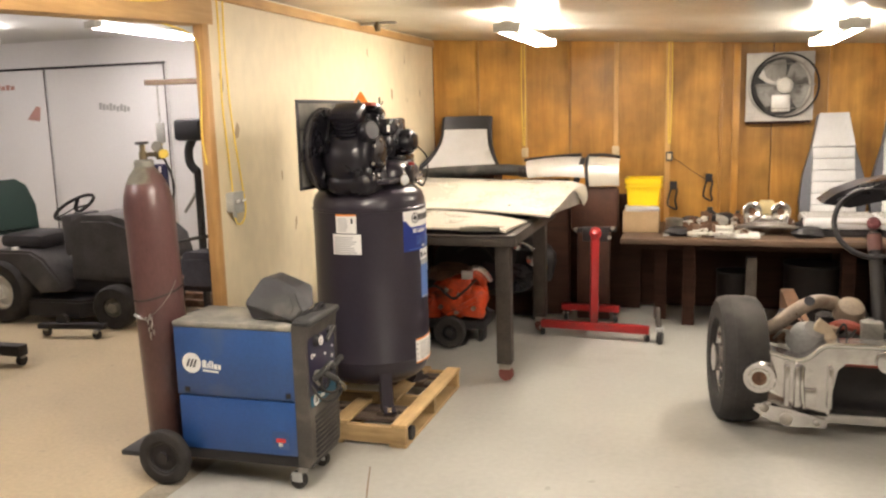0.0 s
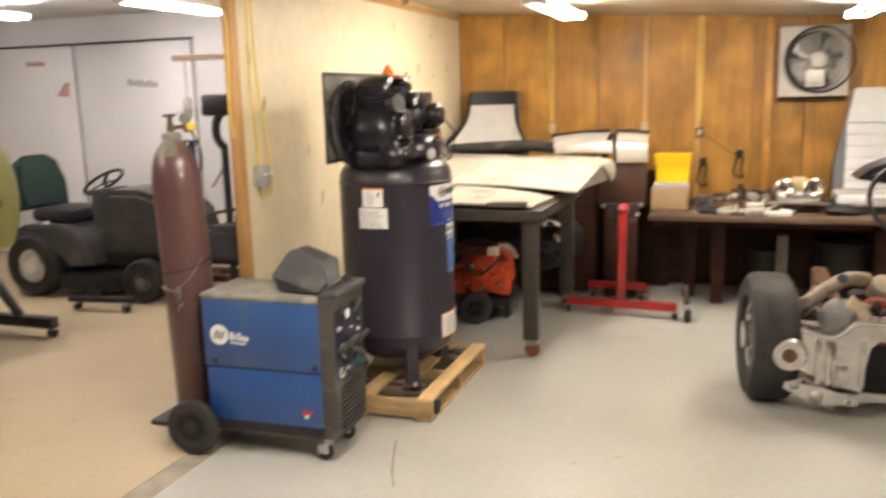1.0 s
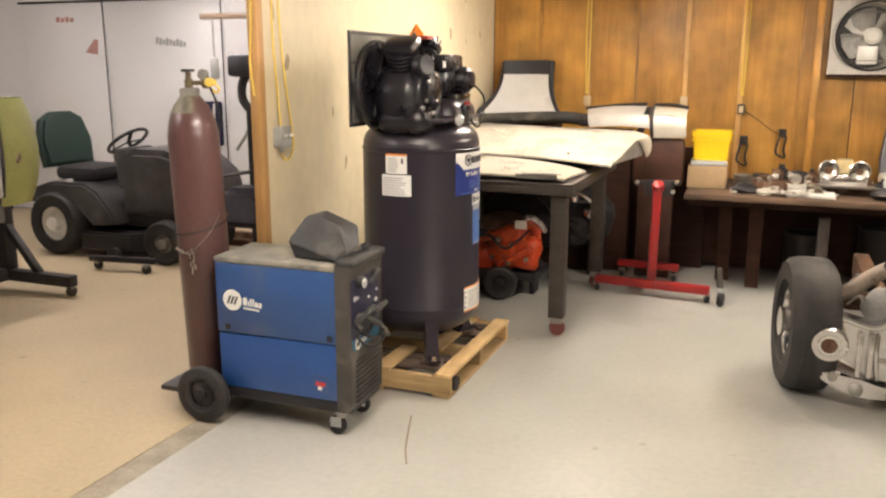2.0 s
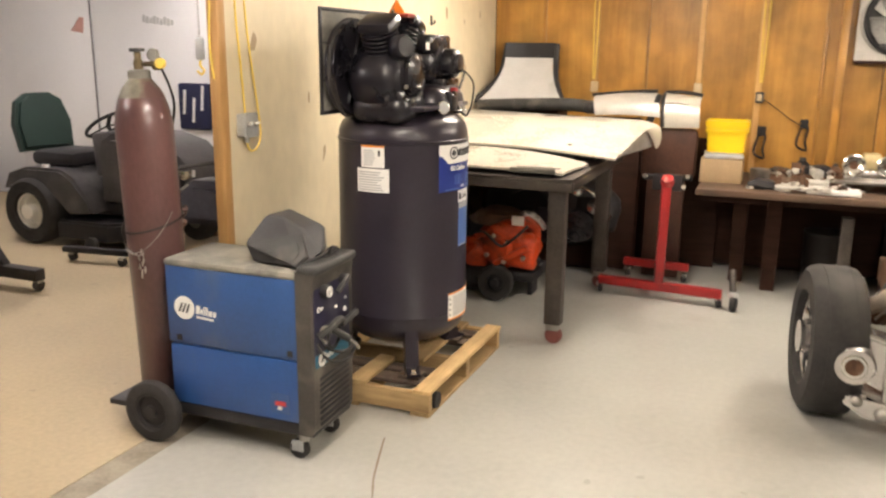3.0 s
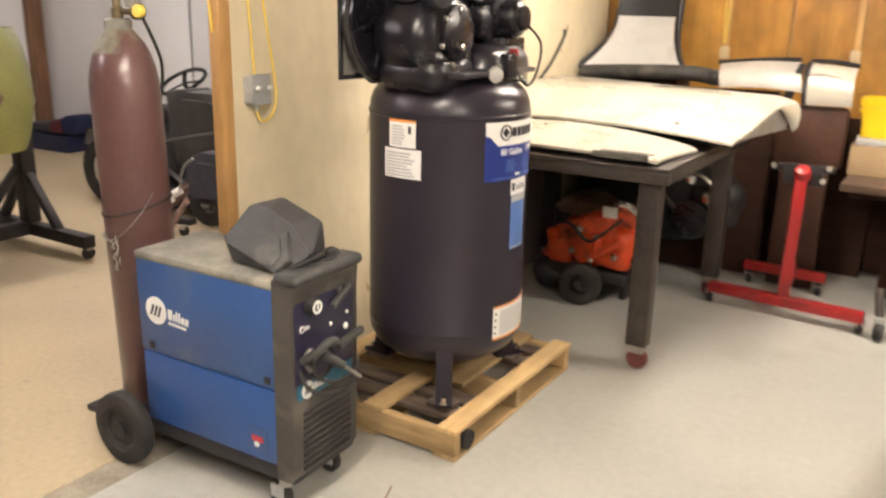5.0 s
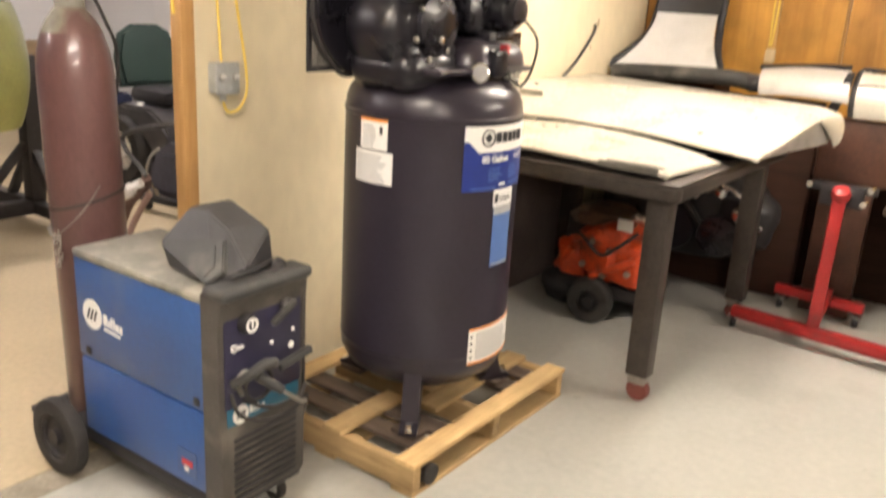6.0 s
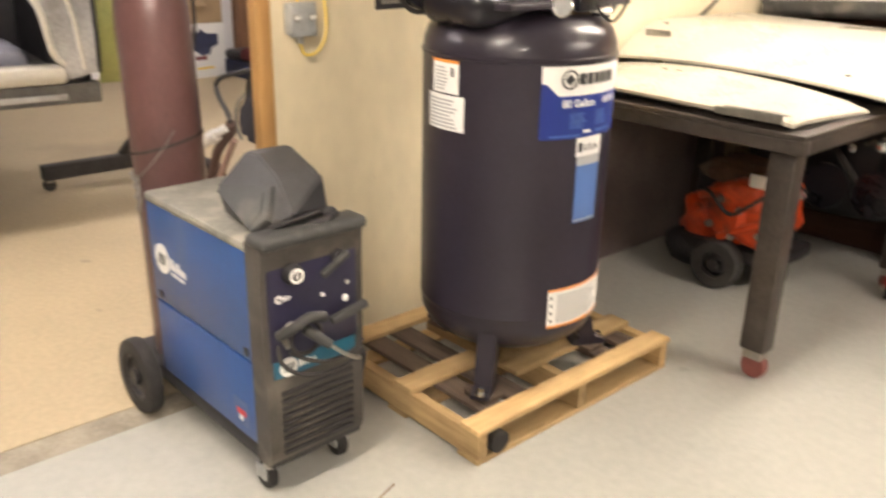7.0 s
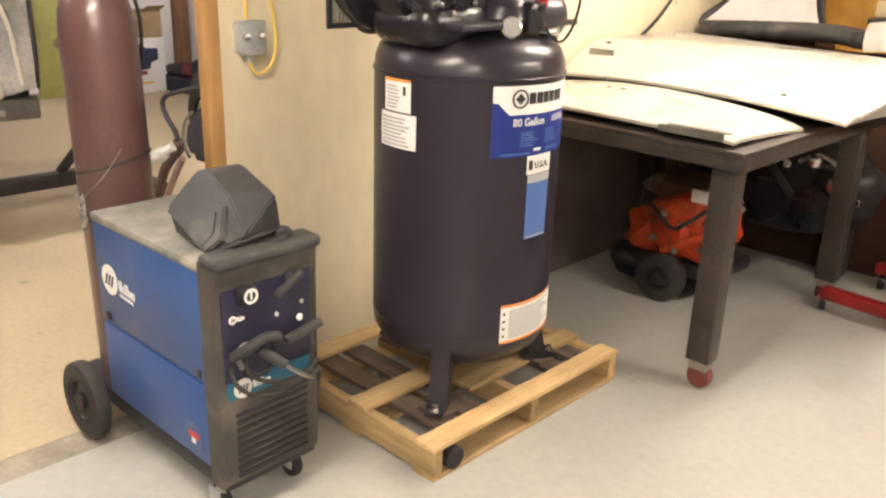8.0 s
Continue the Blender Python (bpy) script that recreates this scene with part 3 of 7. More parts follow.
part("torch_hose", tube(B(), [(-0.085, 0.62, 1.035), (-0.24, 0.545, 1.015), (-0.42, 0.53, 0.975), (-0.495, 0.525, 0.945), (-0.50, 0.52, 0.915), (-0.42, 0.49, 0.89), (-0.30, 0.45, 0.865), (-0.215, 0.41, 0.852)], 0.009, 8), M_RUBBER, w, "bent black hose rising behind the cylinder")
part("torch_tip", tube(B(), [(-0.325, 0.355, 0.760), (-0.29, 0.365, 0.785), (-0.255, 0.375, 0.810), (-0.215, 0.392, 0.836)], 0.015, 12), M_GLINT, w, "shiny torch fitting, its glint painted near white")
part("torch_collar", lathe(B(), [(0.016, 0), (0.023, 0.004), (0.025, 0.022), (0.023, 0.040), (0.016, 0.044)], 16, aim((-0.285, 0.366, 0.788), (-0.215, 0.392, 0.836))), M_GLINT, w)
part("strap", tube(B(), [(-0.215, 0.41, 0.85), (-0.245, 0.43, 0.815), (-0.30, 0.432, 0.775), (-0.36, 0.432, 0.72), (-0.405, 0.43, 0.64), (-0.42, 0.40, 0.54)], 0.017, 8), mat("brown_strap_leather", (0.11, 0.06, 0.048), 0.6, bump=0.1), w, "brown leather strap")
part("strap_lining", tube(B(), [(-0.232, 0.432, 0.785), (-0.285, 0.434, 0.725), (-0.335, 0.434, 0.66), (-0.37, 0.42, 0.58)], 0.012, 8), mat("worn_pink_lining", (0.30, 0.19, 0.155), 0.8, bump=0.1), w, "worn pinkish strap lining")
part("clamp", beam(B(), (XF + 0.02, 0.19, 0.50), (XF + 0.03, 0.30, 0.525), 0.02, 0.022), M_GREYPLASTIC, front, "dusty grey ground clamp")


def badge(parent, m, r, bar):
    """A white disc with three slanting strokes and a line of bars beside it."""
    d = part("badge", lathe(B(), [(r, 0), (r, 0.002)], 32, m), M_PAPER, parent, "round white badge")
    bm = B()
    for i in (-1, 0, 1):
        slab(bm, [(-0.09 * r + i * 0.36 * r - 0.12 * r, -0.4 * r), (0.11 * r + i * 0.36 * r - 0.12 * r, -0.4 * r), (0.31 * r + i * 0.36 * r - 0.05 * r, 0.4 * r), (0.11 * r + i * 0.36 * r - 0.05 * r, 0.4 * r)], 0.001, m @ pose(0, 0, 0.0022))
    part("badge_mark", bm, M_INK, d)
    bm = B()
    x = 1.15 * r
    for k, wd in enumerate((0.42, 0.16, 0.16, 0.16, 0.34, 0.28)):
        box(bm, x, x + wd * r, -0.32 * r, (0.42 if k in (0, 2, 3) else 0.16) * r, 0, 0.001, 0, m)
        x += (wd + 0.09) * r
    if bar:
        box(bm, 1.2 * r, 2.9 * r, -0.68 * r, -0.50 * r, 0, 0.001, 0, m)
    part("wordmark", bm, M_PAPER, parent, "row of plain white bars")


badge(w, pose(0.083, -0.0025, 0.553, 90, 4, 0), 0.046, True)
badge(front, Matrix.Translation((XF + 0.005, 0.062, 0.402)) @ Matrix(((0, 0, 1, 0), (1, 0, 0, 0), (0, 1, 0, 0), (0, 0, 0, 1))), 0.027, False)
badge(front, Matrix.Translation((XF + 0.0045, 0.043, 0.598)) @ Matrix(((0, 0, 1, 0), (1, 0, 0, 0), (0, 1, 0, 0), (0, 0, 0, 1))), 0.011, True)
st = part("warning_sticker", box(B(), 0.455, 0.535, -0.004, -0.0025, 0.185, 0.265), M_BLUE, w, "faded blue sticker with a small red mark")
part("sticker_mark", box(B(), 0.485, 0.503, -0.006, -0.0043, 0.20, 0.215), M_PAPER, st)
part("sticker_mark", box(B(), 0.475, 0.520, -0.006, -0.0043, 0.217, 0.235), M_LABELRED, st)
for x, z in ((0.052, 0.43), (0.545, 0.43)):
    part("latch", box(B(), x - 0.012, x + 0.012, -0.006, -0.002, z - 0.012, z + 0.012, 0.002), M_PLASTIC, w)
for y in (0.03, W - 0.03):
    c = part("caster", rod(B(), (L + 0.0, y, 0.105), (L + 0.0, y, 0.078), 0.022), M_STEEL, w, "swivelling front caster")
    part("fork", box(B(), L - 0.045, L + 0.005, y - 0.022, y - 0.016, 0.035, 0.08, 0.002), M_GALV, c)
    part("fork", box(B(), L - 0.045, L + 0.005, y + 0.016, y + 0.022, 0.035, 0.08, 0.002), M_GALV, c)
    part("caster_wheel", lathe(B(), [(0.012, -0.014), (0.036, -0.014), (0.040, -0.009), (0.040, 0.009), (0.036, 0.014), (0.012, 0.014)], 24, aim((L - 0.02, y, 0.040), (L - 0.02, y + 1, 0.040))), M_RUBBER, c)

g = thing("gas_cylinder", "tall scuffed maroon gas cylinder chained to the welder", "gas cylinder", (-2.012, 3.246, 0.108))
g.matrix_basis = pose(-2.012, 3.246, 0.108, 0, -2.0, 0) @ Matrix.Diagonal((1, 1, 0.986, 1))
R = 0.111
part("body", lathe(B(), [(R * 0.9, 0), (R, 0.02), (R, 1.10), (R * 0.985, 1.145), (R * 0.93, 1.19), (R * 0.82, 1.235), (R * 0.65, 1.275), (R * 0.45, 1.305), (R * 0.36, 1.318)], 48), M_MAROON, g)
part("shoulder", lathe(B(), [(R * 0.80, 1.2425), (R * 0.655, 1.2765), (R * 0.455, 1.3065), (R * 0.365, 1.3195)], 48, None, False), mat("dusty_green_shoulder", (0.17, 0.155, 0.115), 0.75, var=0.3, scale=14, stain=(0.10, 0.05, 0.045), stain_at=0.5, stain_scale=7, bump=0.1), g, "dusty grey-green shoulder")
part("neck_ring", lathe(B(), [(0.040, 1.312), (0.043, 1.318), (0.043, 1.345), (0.034, 1.352)], 28), M_DUSTY, g)
v = part("valve", lathe(B(), [(0.018, 1.35), (0.018, 1.385), (0.013, 1.39), (0.013, 1.415), (0.009, 1.42)], 16), M_BRASS, g, "brass valve")
part("handwheel", lathe(B(), [(0.006, 1.418), (0.028, 1.420), (0.030, 1.426), (0.028, 1.433), (0.006, 1.433)], 16), M_GREYPLASTIC, v)
part("outlet", rod(B(), (0, 0, 1.372), (0.055, 0.015, 1.372), 0.010), M_BRASS, v)
rg = part("regulator", lathe(B(), [(0.012, 0), (0.026, 0.006), (0.026, 0.03), (0.012, 0.036)], 20, aim((0.06, 0.015, 1.372), (0.10, 0.02, 1.372))), M_BRASS, g, "dull brass regulator")
part("gauge", lathe(B(), [(0.024, 0), (0.024, 0.018), (0.020, 0.02)], 20, aim((0.085, 0.0, 1.405), (0.085, -0.03, 1.408))), M_DUSTY, rg, "small grey gauge")
part("gauge", lathe(B(), [(0.020, 0), (0.020, 0.018), (0.017, 0.02)], 20, aim((0.115, 0.0, 1.372), (0.118, -0.03, 1.373))), M_CORD, rg, "small yellowed gauge")
part("gas_hose", tube(B(), [(0.09, 0.02, 1.36), (0.10, 0.05, 1.28), (0.078, 0.092, 1.20), (0.02, 0.122, 1.08), (-0.04, 0.116, 0.90), (-0.05, 0.112, 0.50)], 0.0055, 8), M_RUBBER, g, "black gas hose")
part("strap", lathe(B(), [(R + 0.001, -0.0045), (R + 0.003, -0.0045), (R + 0.003, 0.0045), (R + 0.001, 0.0045)], 40, pose(0, 0, 0.738, 12, -7, 0) @ Matrix.Diagonal((1.04, 1.04, 1, 1)), False), M_STRAPDARK, g, "dark strap round the cylinder")
ch = [(R + 0.005) * Vector((math.cos(a), math.sin(a), 0)) + Vector((0, 0, 0.635 + 0.006 * math.sin(5 * a))) for a in (math.radians(-190 + 11 * i) for i in range(11))]
bm = B()
for i, p in enumerate(ch[:-1]):
    q = ch[i + 1]
    mid, d = (p + q) / 2, (q - p) / 2
    side = Vector((0, 0, 1)) if i % 2 else d.cross(Vector((0, 0, 1))).normalized()
    tube(bm, [mid - d * 1.25 + side * 0.004, mid + side * 0.006, mid + d * 1.25 + side * 0.004, mid + d * 1.25 - side * 0.004, mid - side * 0.006, mid - d * 1.25 - side * 0.004], 0.0018, 6, True)
for i in range(9):
    z0, k = 0.652 - 0.012 * i, 0.012 * math.sin(2.3 * i)
    tube(bm, [(0.03 + k, -R - 0.008, z0), (0.038 + k, -R - 0.016 - 0.004 * (i % 3), z0 - 0.010), (0.03 + k, -R - 0.010, z0 - 0.022), (0.022 + k, -R - 0.005, z0 - 0.010)], 0.0022, 6, True)
part("chain", bm, M_STEEL, g, "dull steel safety chain")
part("tie_wire", tube(B(), [((R + 0.006) * math.cos(math.radians(-78 + 17 * i)), (R + 0.006) * math.sin(math.radians(-78 + 17 * i)), 0.640 + 0.022 * i + 0.004 * i * i) for i in range(5)], 0.0019, 8), M_DUSTY, g, "thin dusty tie wire")

# ---- dark bag hung behind the pine post ----
hb = thing("hanging_bag", "dark rounded cloth bag hung behind the pine post", "bag", (-2.062, 3.655, 0.75))
part("bag_body", slab(B(), [(-0.13, 0.0), (0.10, 0.0), (0.145, 0.04), (0.145, 0.15), (0.06, 0.20), (-0.07, 0.20), (-0.14, 0.15), (-0.165, 0.07)], 0.15, pose(0, 0.075, 0, 90), 0.035), mat("dark_bag_cloth", (0.035, 0.032, 0.04), 0.8, var=0.3, scale=9, bump=0.25), hb)
part("piping", tube(B(), [(-0.112, -0.076, 0.016), (-0.146, -0.076, 0.07), (-0.124, -0.076, 0.14), (-0.07, -0.076, 0.182)], 0.006, 8), M_DUSTY, hb, "pale worn piping")
part("loop", tube(B(), [(0.04, 0.0, 0.18), (0.05, 0.0, 0.27), (0.10, 0.0, 0.335), (0.13, 0.0, 0.34)], 0.006, 8), M_PLASTIC, hb, "hanging loop")

# ---- welding helmet on the welder ----
h = thing("welding_helmet", "dusty black angular welding helmet lying on the welder", "welding helmet", (-1.40, 3.25, 0.744))
bm = B()
low, brow, crown = [(-0.110, -0.085, 0.004), (0.105, -0.112, 0.008), (0.165, -0.045, 0.060), (0.100, 0.100, 0.034), (0.060, 0.130, 0.004), (-0.130, 0.120, 0.004)], \
    [(-0.140, -0.089, 0.073), (0.085, -0.038, 0.118), (0.075, -0.030, 0.136), (0.100, 0.090, 0.124)], [(-0.083, -0.030, 0.172), (-0.018, -0.028, 0.174), (-0.037, 0.070, 0.184), (0.082, 0.068, 0.138), (-0.080, 0.110, 0.165)]
for q in low + brow + crown:
    bm.verts.new(q)
bmesh.ops.convex_hull(bm, input=bm.verts[:])
bmesh.ops.dissolve_limit(bm, angle_limit=radians(6), verts=bm.verts[:], edges=bm.edges[:])
bmesh.ops.bevel(bm, geom=bm.edges[:], offset=0.0045, segments=2, affect="EDGES")
part("shell", bm, M_HELMET, h, smooth=12)
o, ax, ay = Vector((-0.140, -0.089, 0.070)), Vector((0.245, -0.023, -0.062)), Vector((0.225, 0.051, 0.048))
ex = ax.normalized()
ez = ax.cross(ay).normalized()
ey = ez.cross(ex)
lm = Matrix(((ex.x, ey.x, ez.x, o.x), (ex.y, ey.y, ez.y, o.y), (ex.z, ey.z, ez.z, o.z), (0, 0, 0, 1)))
lf = part("lens_frame", slab(B(), [(0.025, -0.004), (0.250, -0.004), (0.268, 0.050), (0.203, 0.118), (0.030, 0.022)], 0.018, lm @ pose(0, 0, -0.004), 0.004), M_GREYPLASTIC, h, "black lens frame")
part("lens", slab(B(), [(0.065, 0.008), (0.228, 0.008), (0.235, 0.048), (0.195, 0.090), (0.080, 0.032)], 0.003, lm @ pose(0, 0, 0.0142)), M_GREYPLASTIC, lf, "dark dusty lens")
part("chin_edge", tube(B(), [(0.105, -0.108, 0.012), (0.160, -0.03, 0.046), (0.112, 0.095, 0.036)], 0.006, 8), M_PLASTIC, h)
part("headgear", tube(B(), [(0.09, -0.06, 0.014), (0.155, 0.01, 0.020), (0.160, 0.07, 0.030), (0.10, 0.12, 0.020)], 0.012, 8), M_PLASTIC, h, "black headgear band")
part("headgear_knob", lathe(B(), [(0.022, 0), (0.022, 0.014), (0.016, 0.018)], 20, aim((0.135, 0.085, 0.030), (0.20, 0.06, 0.036))), M_PLASTIC, h, "black headgear knob")

# ---- compressor on its pallet ----
p = thing("pallet", "rough pine shipping pallet with bare boards", "pallet", (-1.757, 3.642, 0))
PW, PL = 0.765, 0.945
LEGS = (-58, 62, 182)
for y in (0.0, PL / 2 - 0.02, PL - 0.04):
    part("stringer", box(B(), 0, PW, y, y + 0.038, 0.016, 0.102, 0.003), M_PAL_X, p)
for x in (0.0, PW - 0.09, PW / 2 - 0.045):
    part("bottom_board", box(B(), x, x + 0.09, 0.0, PL, 0.0, 0.0155, 0.002), M_PAL_Y, p)
for x, wd, a, b in ((0.0, 0.085, 0, PL), (0.375, 0.085, -0.004, 0.33), (PW - 0.075, 0.080, -0.005, PL + 0.005)):
    part("deck_board", box(B(), x, x + wd, a, b, 0.1025, 0.121, 0.003), M_PAL_Y, p)
part("deck_board", box(B(), PW / 2 + 0.12, PW / 2 + 0.21, 0.34, PL, 0.1025, 0.120, 0.003), M_PAL_Y, p)
for y in (0.105, 0.225, 0.66, 0.795):
    part("deck_board", box(B(), 0.05, PW - 0.03, y, y + 0.085, 0.084, 0.1015, 0.003), M_GREYWOOD, p, "dark weathered board")
for a in LEGS:
    q = Vector((-1.307 + 1.757 + 0.30 * math.cos(radians(a)), 4.068 - 3.642 + 0.30 * math.sin(radians(a)), 0))
    part("packing_block", box(B(), q.x - 0.05, q.x + 0.05, q.y - 0.04, q.y + 0.04, 0.102, 0.1205, 0.003), M_GREYWOOD, p)
part("block", lathe(B(), [(0.012, 0), (0.036, 0), (0.036, 0.028), (0.012, 0.028)], 18, aim((PW - 0.02, 0.085, 0.052), (PW + 0.01, 0.085, 0.052))), M_RUBBER, p, "black rubber caster of the pallet")

CX, CY, TR = -1.307, 4.068, 0.293
c = thing("air_compressor", "tall black upright air compressor bolted to a pallet", "air compressor", (CX, CY, 0.121))
Z0 = -0.121
bm = B()
prof = [(0.05, 0.205), (0.15, 0.215), (0.225, 0.240), (0.270, 0.275), (0.290, 0.315), (TR, 0.345)]
prof += [(TR, 0.36), (TR + 0.0015, 0.362), (TR + 0.0015, 0.368), (TR, 0.37), (TR, 1.133), (TR + 0.0035, 1.136), (TR + 0.0035, 1.145), (TR - 0.001, 1.148), (0.2895, 1.178), (0.277, 1.210), (0.253, 1.237), (0.212, 1.260), (0.15, 1.276), (0.08, 1.283), (0.03, 1.284)]
lathe(bm, [(r, z + Z0) for r, z in prof], 64)
part("tank", bm, M_TANK, c, "black satin tank")
for a in LEGS:
    an = radians(a)
    d = Vector((math.cos(an), math.sin(an), 0))
    lg = part("leg", slab(B(), [(0.20, 0.175), (0.285, 0.24), (0.290, 0.15), (0.318, 0.03), (0.362, 0.012), (0.362, 0.0), (0.240, 0.0), (0.240, 0.012), (0.262, 0.03)], 0.06, Matrix.Rotation(an, 4, "Z") @ Matrix(((1, 0, 0, 0), (0, 0, 1, -0.03), (0, 1, 0, 0), (0, 0, 0, 1)))), M_TANK, c)
    part("bolt", lathe(B(), [(0.022, 0.0), (0.022, 0.004), (0.012, 0.005), (0.012, 0.02), (0.008, 0.022)], 12, Matrix.Translation(d * 0.342 + Vector((0, 0, 0.013)))), M_CHROME, lg, "shiny bolt with washer")


def wrap(a0, a1, z0, z1, r, seg=24):
    """A thin label laid round the tank between two angles and heights."""
    bm = B()
    def f(u, v):
        a = radians(a0 + (a1 - a0) * u)
        return (r * math.cos(a), r * math.sin(a), z0 + (z1 - z0) * v + Z0)
    n = max(2, int(abs(a1 - a0) / 2.5))
    g2 = [[[bm.verts.new((Vector(f(i / n, j)).x * s, Vector(f(i / n, j)).y * s, f(i / n, j)[2])) for j in (0, 1)] for s in (1.0, 1.0 - 0.0012 / r)] for i in range(n + 1)]
    for i in range(n):
        a, b = g2[i], g2[i + 1]
        bm.faces.new((a[0][0], b[0][0], b[0][1], a[0][1]))
        bm.faces.new((a[1][0], a[1][1], b[1][1], b[1][0]))
        bm.faces.new((a[0][0], a[1][0], b[1][0], b[0][0]))
        bm.faces.new((a[0][1], b[0][1], b[1][1], a[1][1]))
    for e in (g2[0], g2[n]):
        bm.faces.new((e[0][0], e[0][1], e[1][1], e[1][0]))
    return bm


def bars(parent, a0, a1, z0, z1, rows, m, r, rag=0.35, dz=0.5):
    """Lines of unreadable print as thin bars."""
    bm = B()
    step = (z1 - z0) / rows
    for i in range(rows):
        end = a1 - (a1 - a0) * rag * random.random()
        tmp = wrap(a0, end, z0 + i * step, z0 + i * step + step * dz, r)
        me = bpy.data.meshes.new("tmp")
        tmp.to_mesh(me)
        tmp.free()
        bm.from_mesh(me)
        bpy.data.meshes.remove(me)
    return part("print", bm, m, parent)


def wrap_text(body, parent, a0, z, size, r, m):
    """Readable words bent round the tank."""
    cu = bpy.data.curves.new("lettering", "FONT")
    cu.body, cu.size, cu.extrude, cu.offset = body, size, 0.0003, 0.0006
    ob = bpy.data.objects.new("lettering", cu)
    me = bpy.data.meshes.new_from_object(ob)
    bpy.data.objects.remove(ob)
    for v in me.vertices:
        a = radians(a0) + v.co.x / r
        rr = r + v.co.z
        v.co = Vector((rr * math.cos(a), rr * math.sin(a), z + v.co.y + Z0))
    me.materials.clear()
    me.materials.append(m)
    t = new("lettering", me)
    t.parent = parent
    return t


R1, R2 = TR + 0.0018, TR + 0.0030
lab = part("label", wrap(-102.5, -81, 1.036, 1.130, R1), M_PAPER, c, "small white warning label")
part("label_edge", wrap(-102.5, -81, 1.122, 1.1305, R2), M_LABELORANGE, lab)
part("label_figure", wrap(-86.5, -84.5, 1.085, 1.110, R2), M_INK, lab)
bars(lab, -100, -88, 1.045, 1.115, 7, M_GREYINK, R2)
lab = part("label", wrap(-107, -77, 0.930, 1.031, R1), M_PAPER, c, "white data label with small print")
bars(lab, -105, -79, 0.937, 1.024, 8, M_GREYINK, R2)
lab = part("label", wrap(-34, 30, 0.925, 1.128, R1), M_LABELBLUE, c, "blue and white product label")
bm = B()
edge = [(-34, 1.082), (-31, 1.081), (-24, 1.047)] + [(-20 + 5 * k, 1.047) for k in range(11)]
rows = [[bm.verts.new((R2 * math.cos(radians(a)), R2 * math.sin(radians(a)), z + Z0)) for z in (zb, 1.1285)] for a, zb in edge]
for p, q in zip(rows, rows[1:]):
    bm.faces.new((p[0], q[0], q[1], p[1]))
part("label_band", bm, M_PAPER, lab, "white upper band of the label")
an = radians(-17.6)
n = Vector((math.cos(an), math.sin(an), 0))
o = n * (TR + 0.0028) + Vector((0, 0, 1.092 + Z0))
mk = part("round_mark", lathe(B(), [(0.027, 0), (0.027, 0.002), (0.022, 0.002), (0.022, 0)], 28, aim(o, o + n), False), M_INK, lab, "dark ring emblem")
part("round_mark", lathe(B(), [(0.0015, 0), (0.016, 0), (0.016, 0.0022), (0.0015, 0.0022)], 4, aim(o, o + n), False), M_INK, mk)
x = -11.5
for wd in (5.5, 5.5, 5.0, 5.5, 4.0, 5.0):
    part("word_bar", wrap(x, x + wd * 0.82, 1.076, 1.108, R2 + 0.001), M_INK, lab)
    x += wd
wrap_text("80 Gallon", lab, -21.5, 1.015, 0.030, R2, M_PAPER)
bars(lab, 9, 27, 1.018, 1.038, 3, M_PAPER, R2, 0.2, 0.35)
bars(lab, -16, -2, 0.955, 1.000, 6, M_LABELMID, R2, 0.4, 0.4)
bars(lab, 3, 17, 0.958, 1.003, 6, M_LABELMID, R2, 0.4, 0.4)
bars(lab, -6, 0, 0.938, 0.948, 1, M_PAPER, R2, 0.1, 0.8)
bars(lab, 4, 22, 0.936, 0.946, 1, M_LABELMID, R2, 0.1, 0.8)
bars(lab, -28, -8, 0.931, 0.937, 1, M_LABELMID, R2, 0.1, 0.7)
lab = part("label", wrap(-10, 11, 0.868, 0.924, R1), M_PAPER, c, "white origin label with dark capitals")
wrap_text("U.S.A.", lab, -4.5, 0.886, 0.026, R2, M_INK)
part("label_figure", wrap(-8.8, -5.8, 0.882, 0.910, R2), M_INK, lab)
lab = part("label", wrap(-9, 10.5, 0.668, 0.866, R1), M_LABELMID, c, "pale blue strip label")
part("label_edge", wrap(-9, 10.5, 0.842, 0.8665, R2), M_GREYINK, lab)
part("label_edge", wrap(-8, 9.5, 0.672, 0.676, R2), M_GREYINK, lab)
lab = part("label", wrap(-22, 30, 0.335, 0.462, R1), M_PAPER, c, "white instruction label with an orange border")
part("label_edge", wrap(-22, 30, 0.455, 0.4625, R2), M_LABELORANGE, lab)
part("label_edge", wrap(-22, 30, 0.3345, 0.342, R2), M_LABELORANGE, lab)
for i in range(4):
    part("label_figure", wrap(-20.5, -19, 0.355 + 0.025 * i, 0.363 + 0.025 * i, R2), M_INK, lab)
bars(lab, -16, 27, 0.35, 0.447, 11, M_GREYINK, R2)

# pump, flywheel, guard and motor, on the tank's top plate
ZH = Z0 - 0.036
part("top_plate", box(B(), -0.21, 0.22, -0.27, 0.24, 1.312 + ZH, 1.330 + ZH, 0.004), M_TANK, c)
pm = part("pump", lathe(B(), [(0.06, -0.12), (0.115, -0.115), (0.128, -0.09), (0.128, 0.075), (0.10, 0.10), (0.05, 0.115)], 28, Matrix.Translation((0.03, -0.20, 1.455 + ZH)) @ Matrix.Rotation(radians(90), 4, "Y")), M_BLACK, c, "glossy black cast pump")
part("pump_foot", box(B(), -0.09, 0.14, -0.32, -0.08, 1.330 + ZH, 1.40 + ZH, 0.02), M_BLACK, pm)
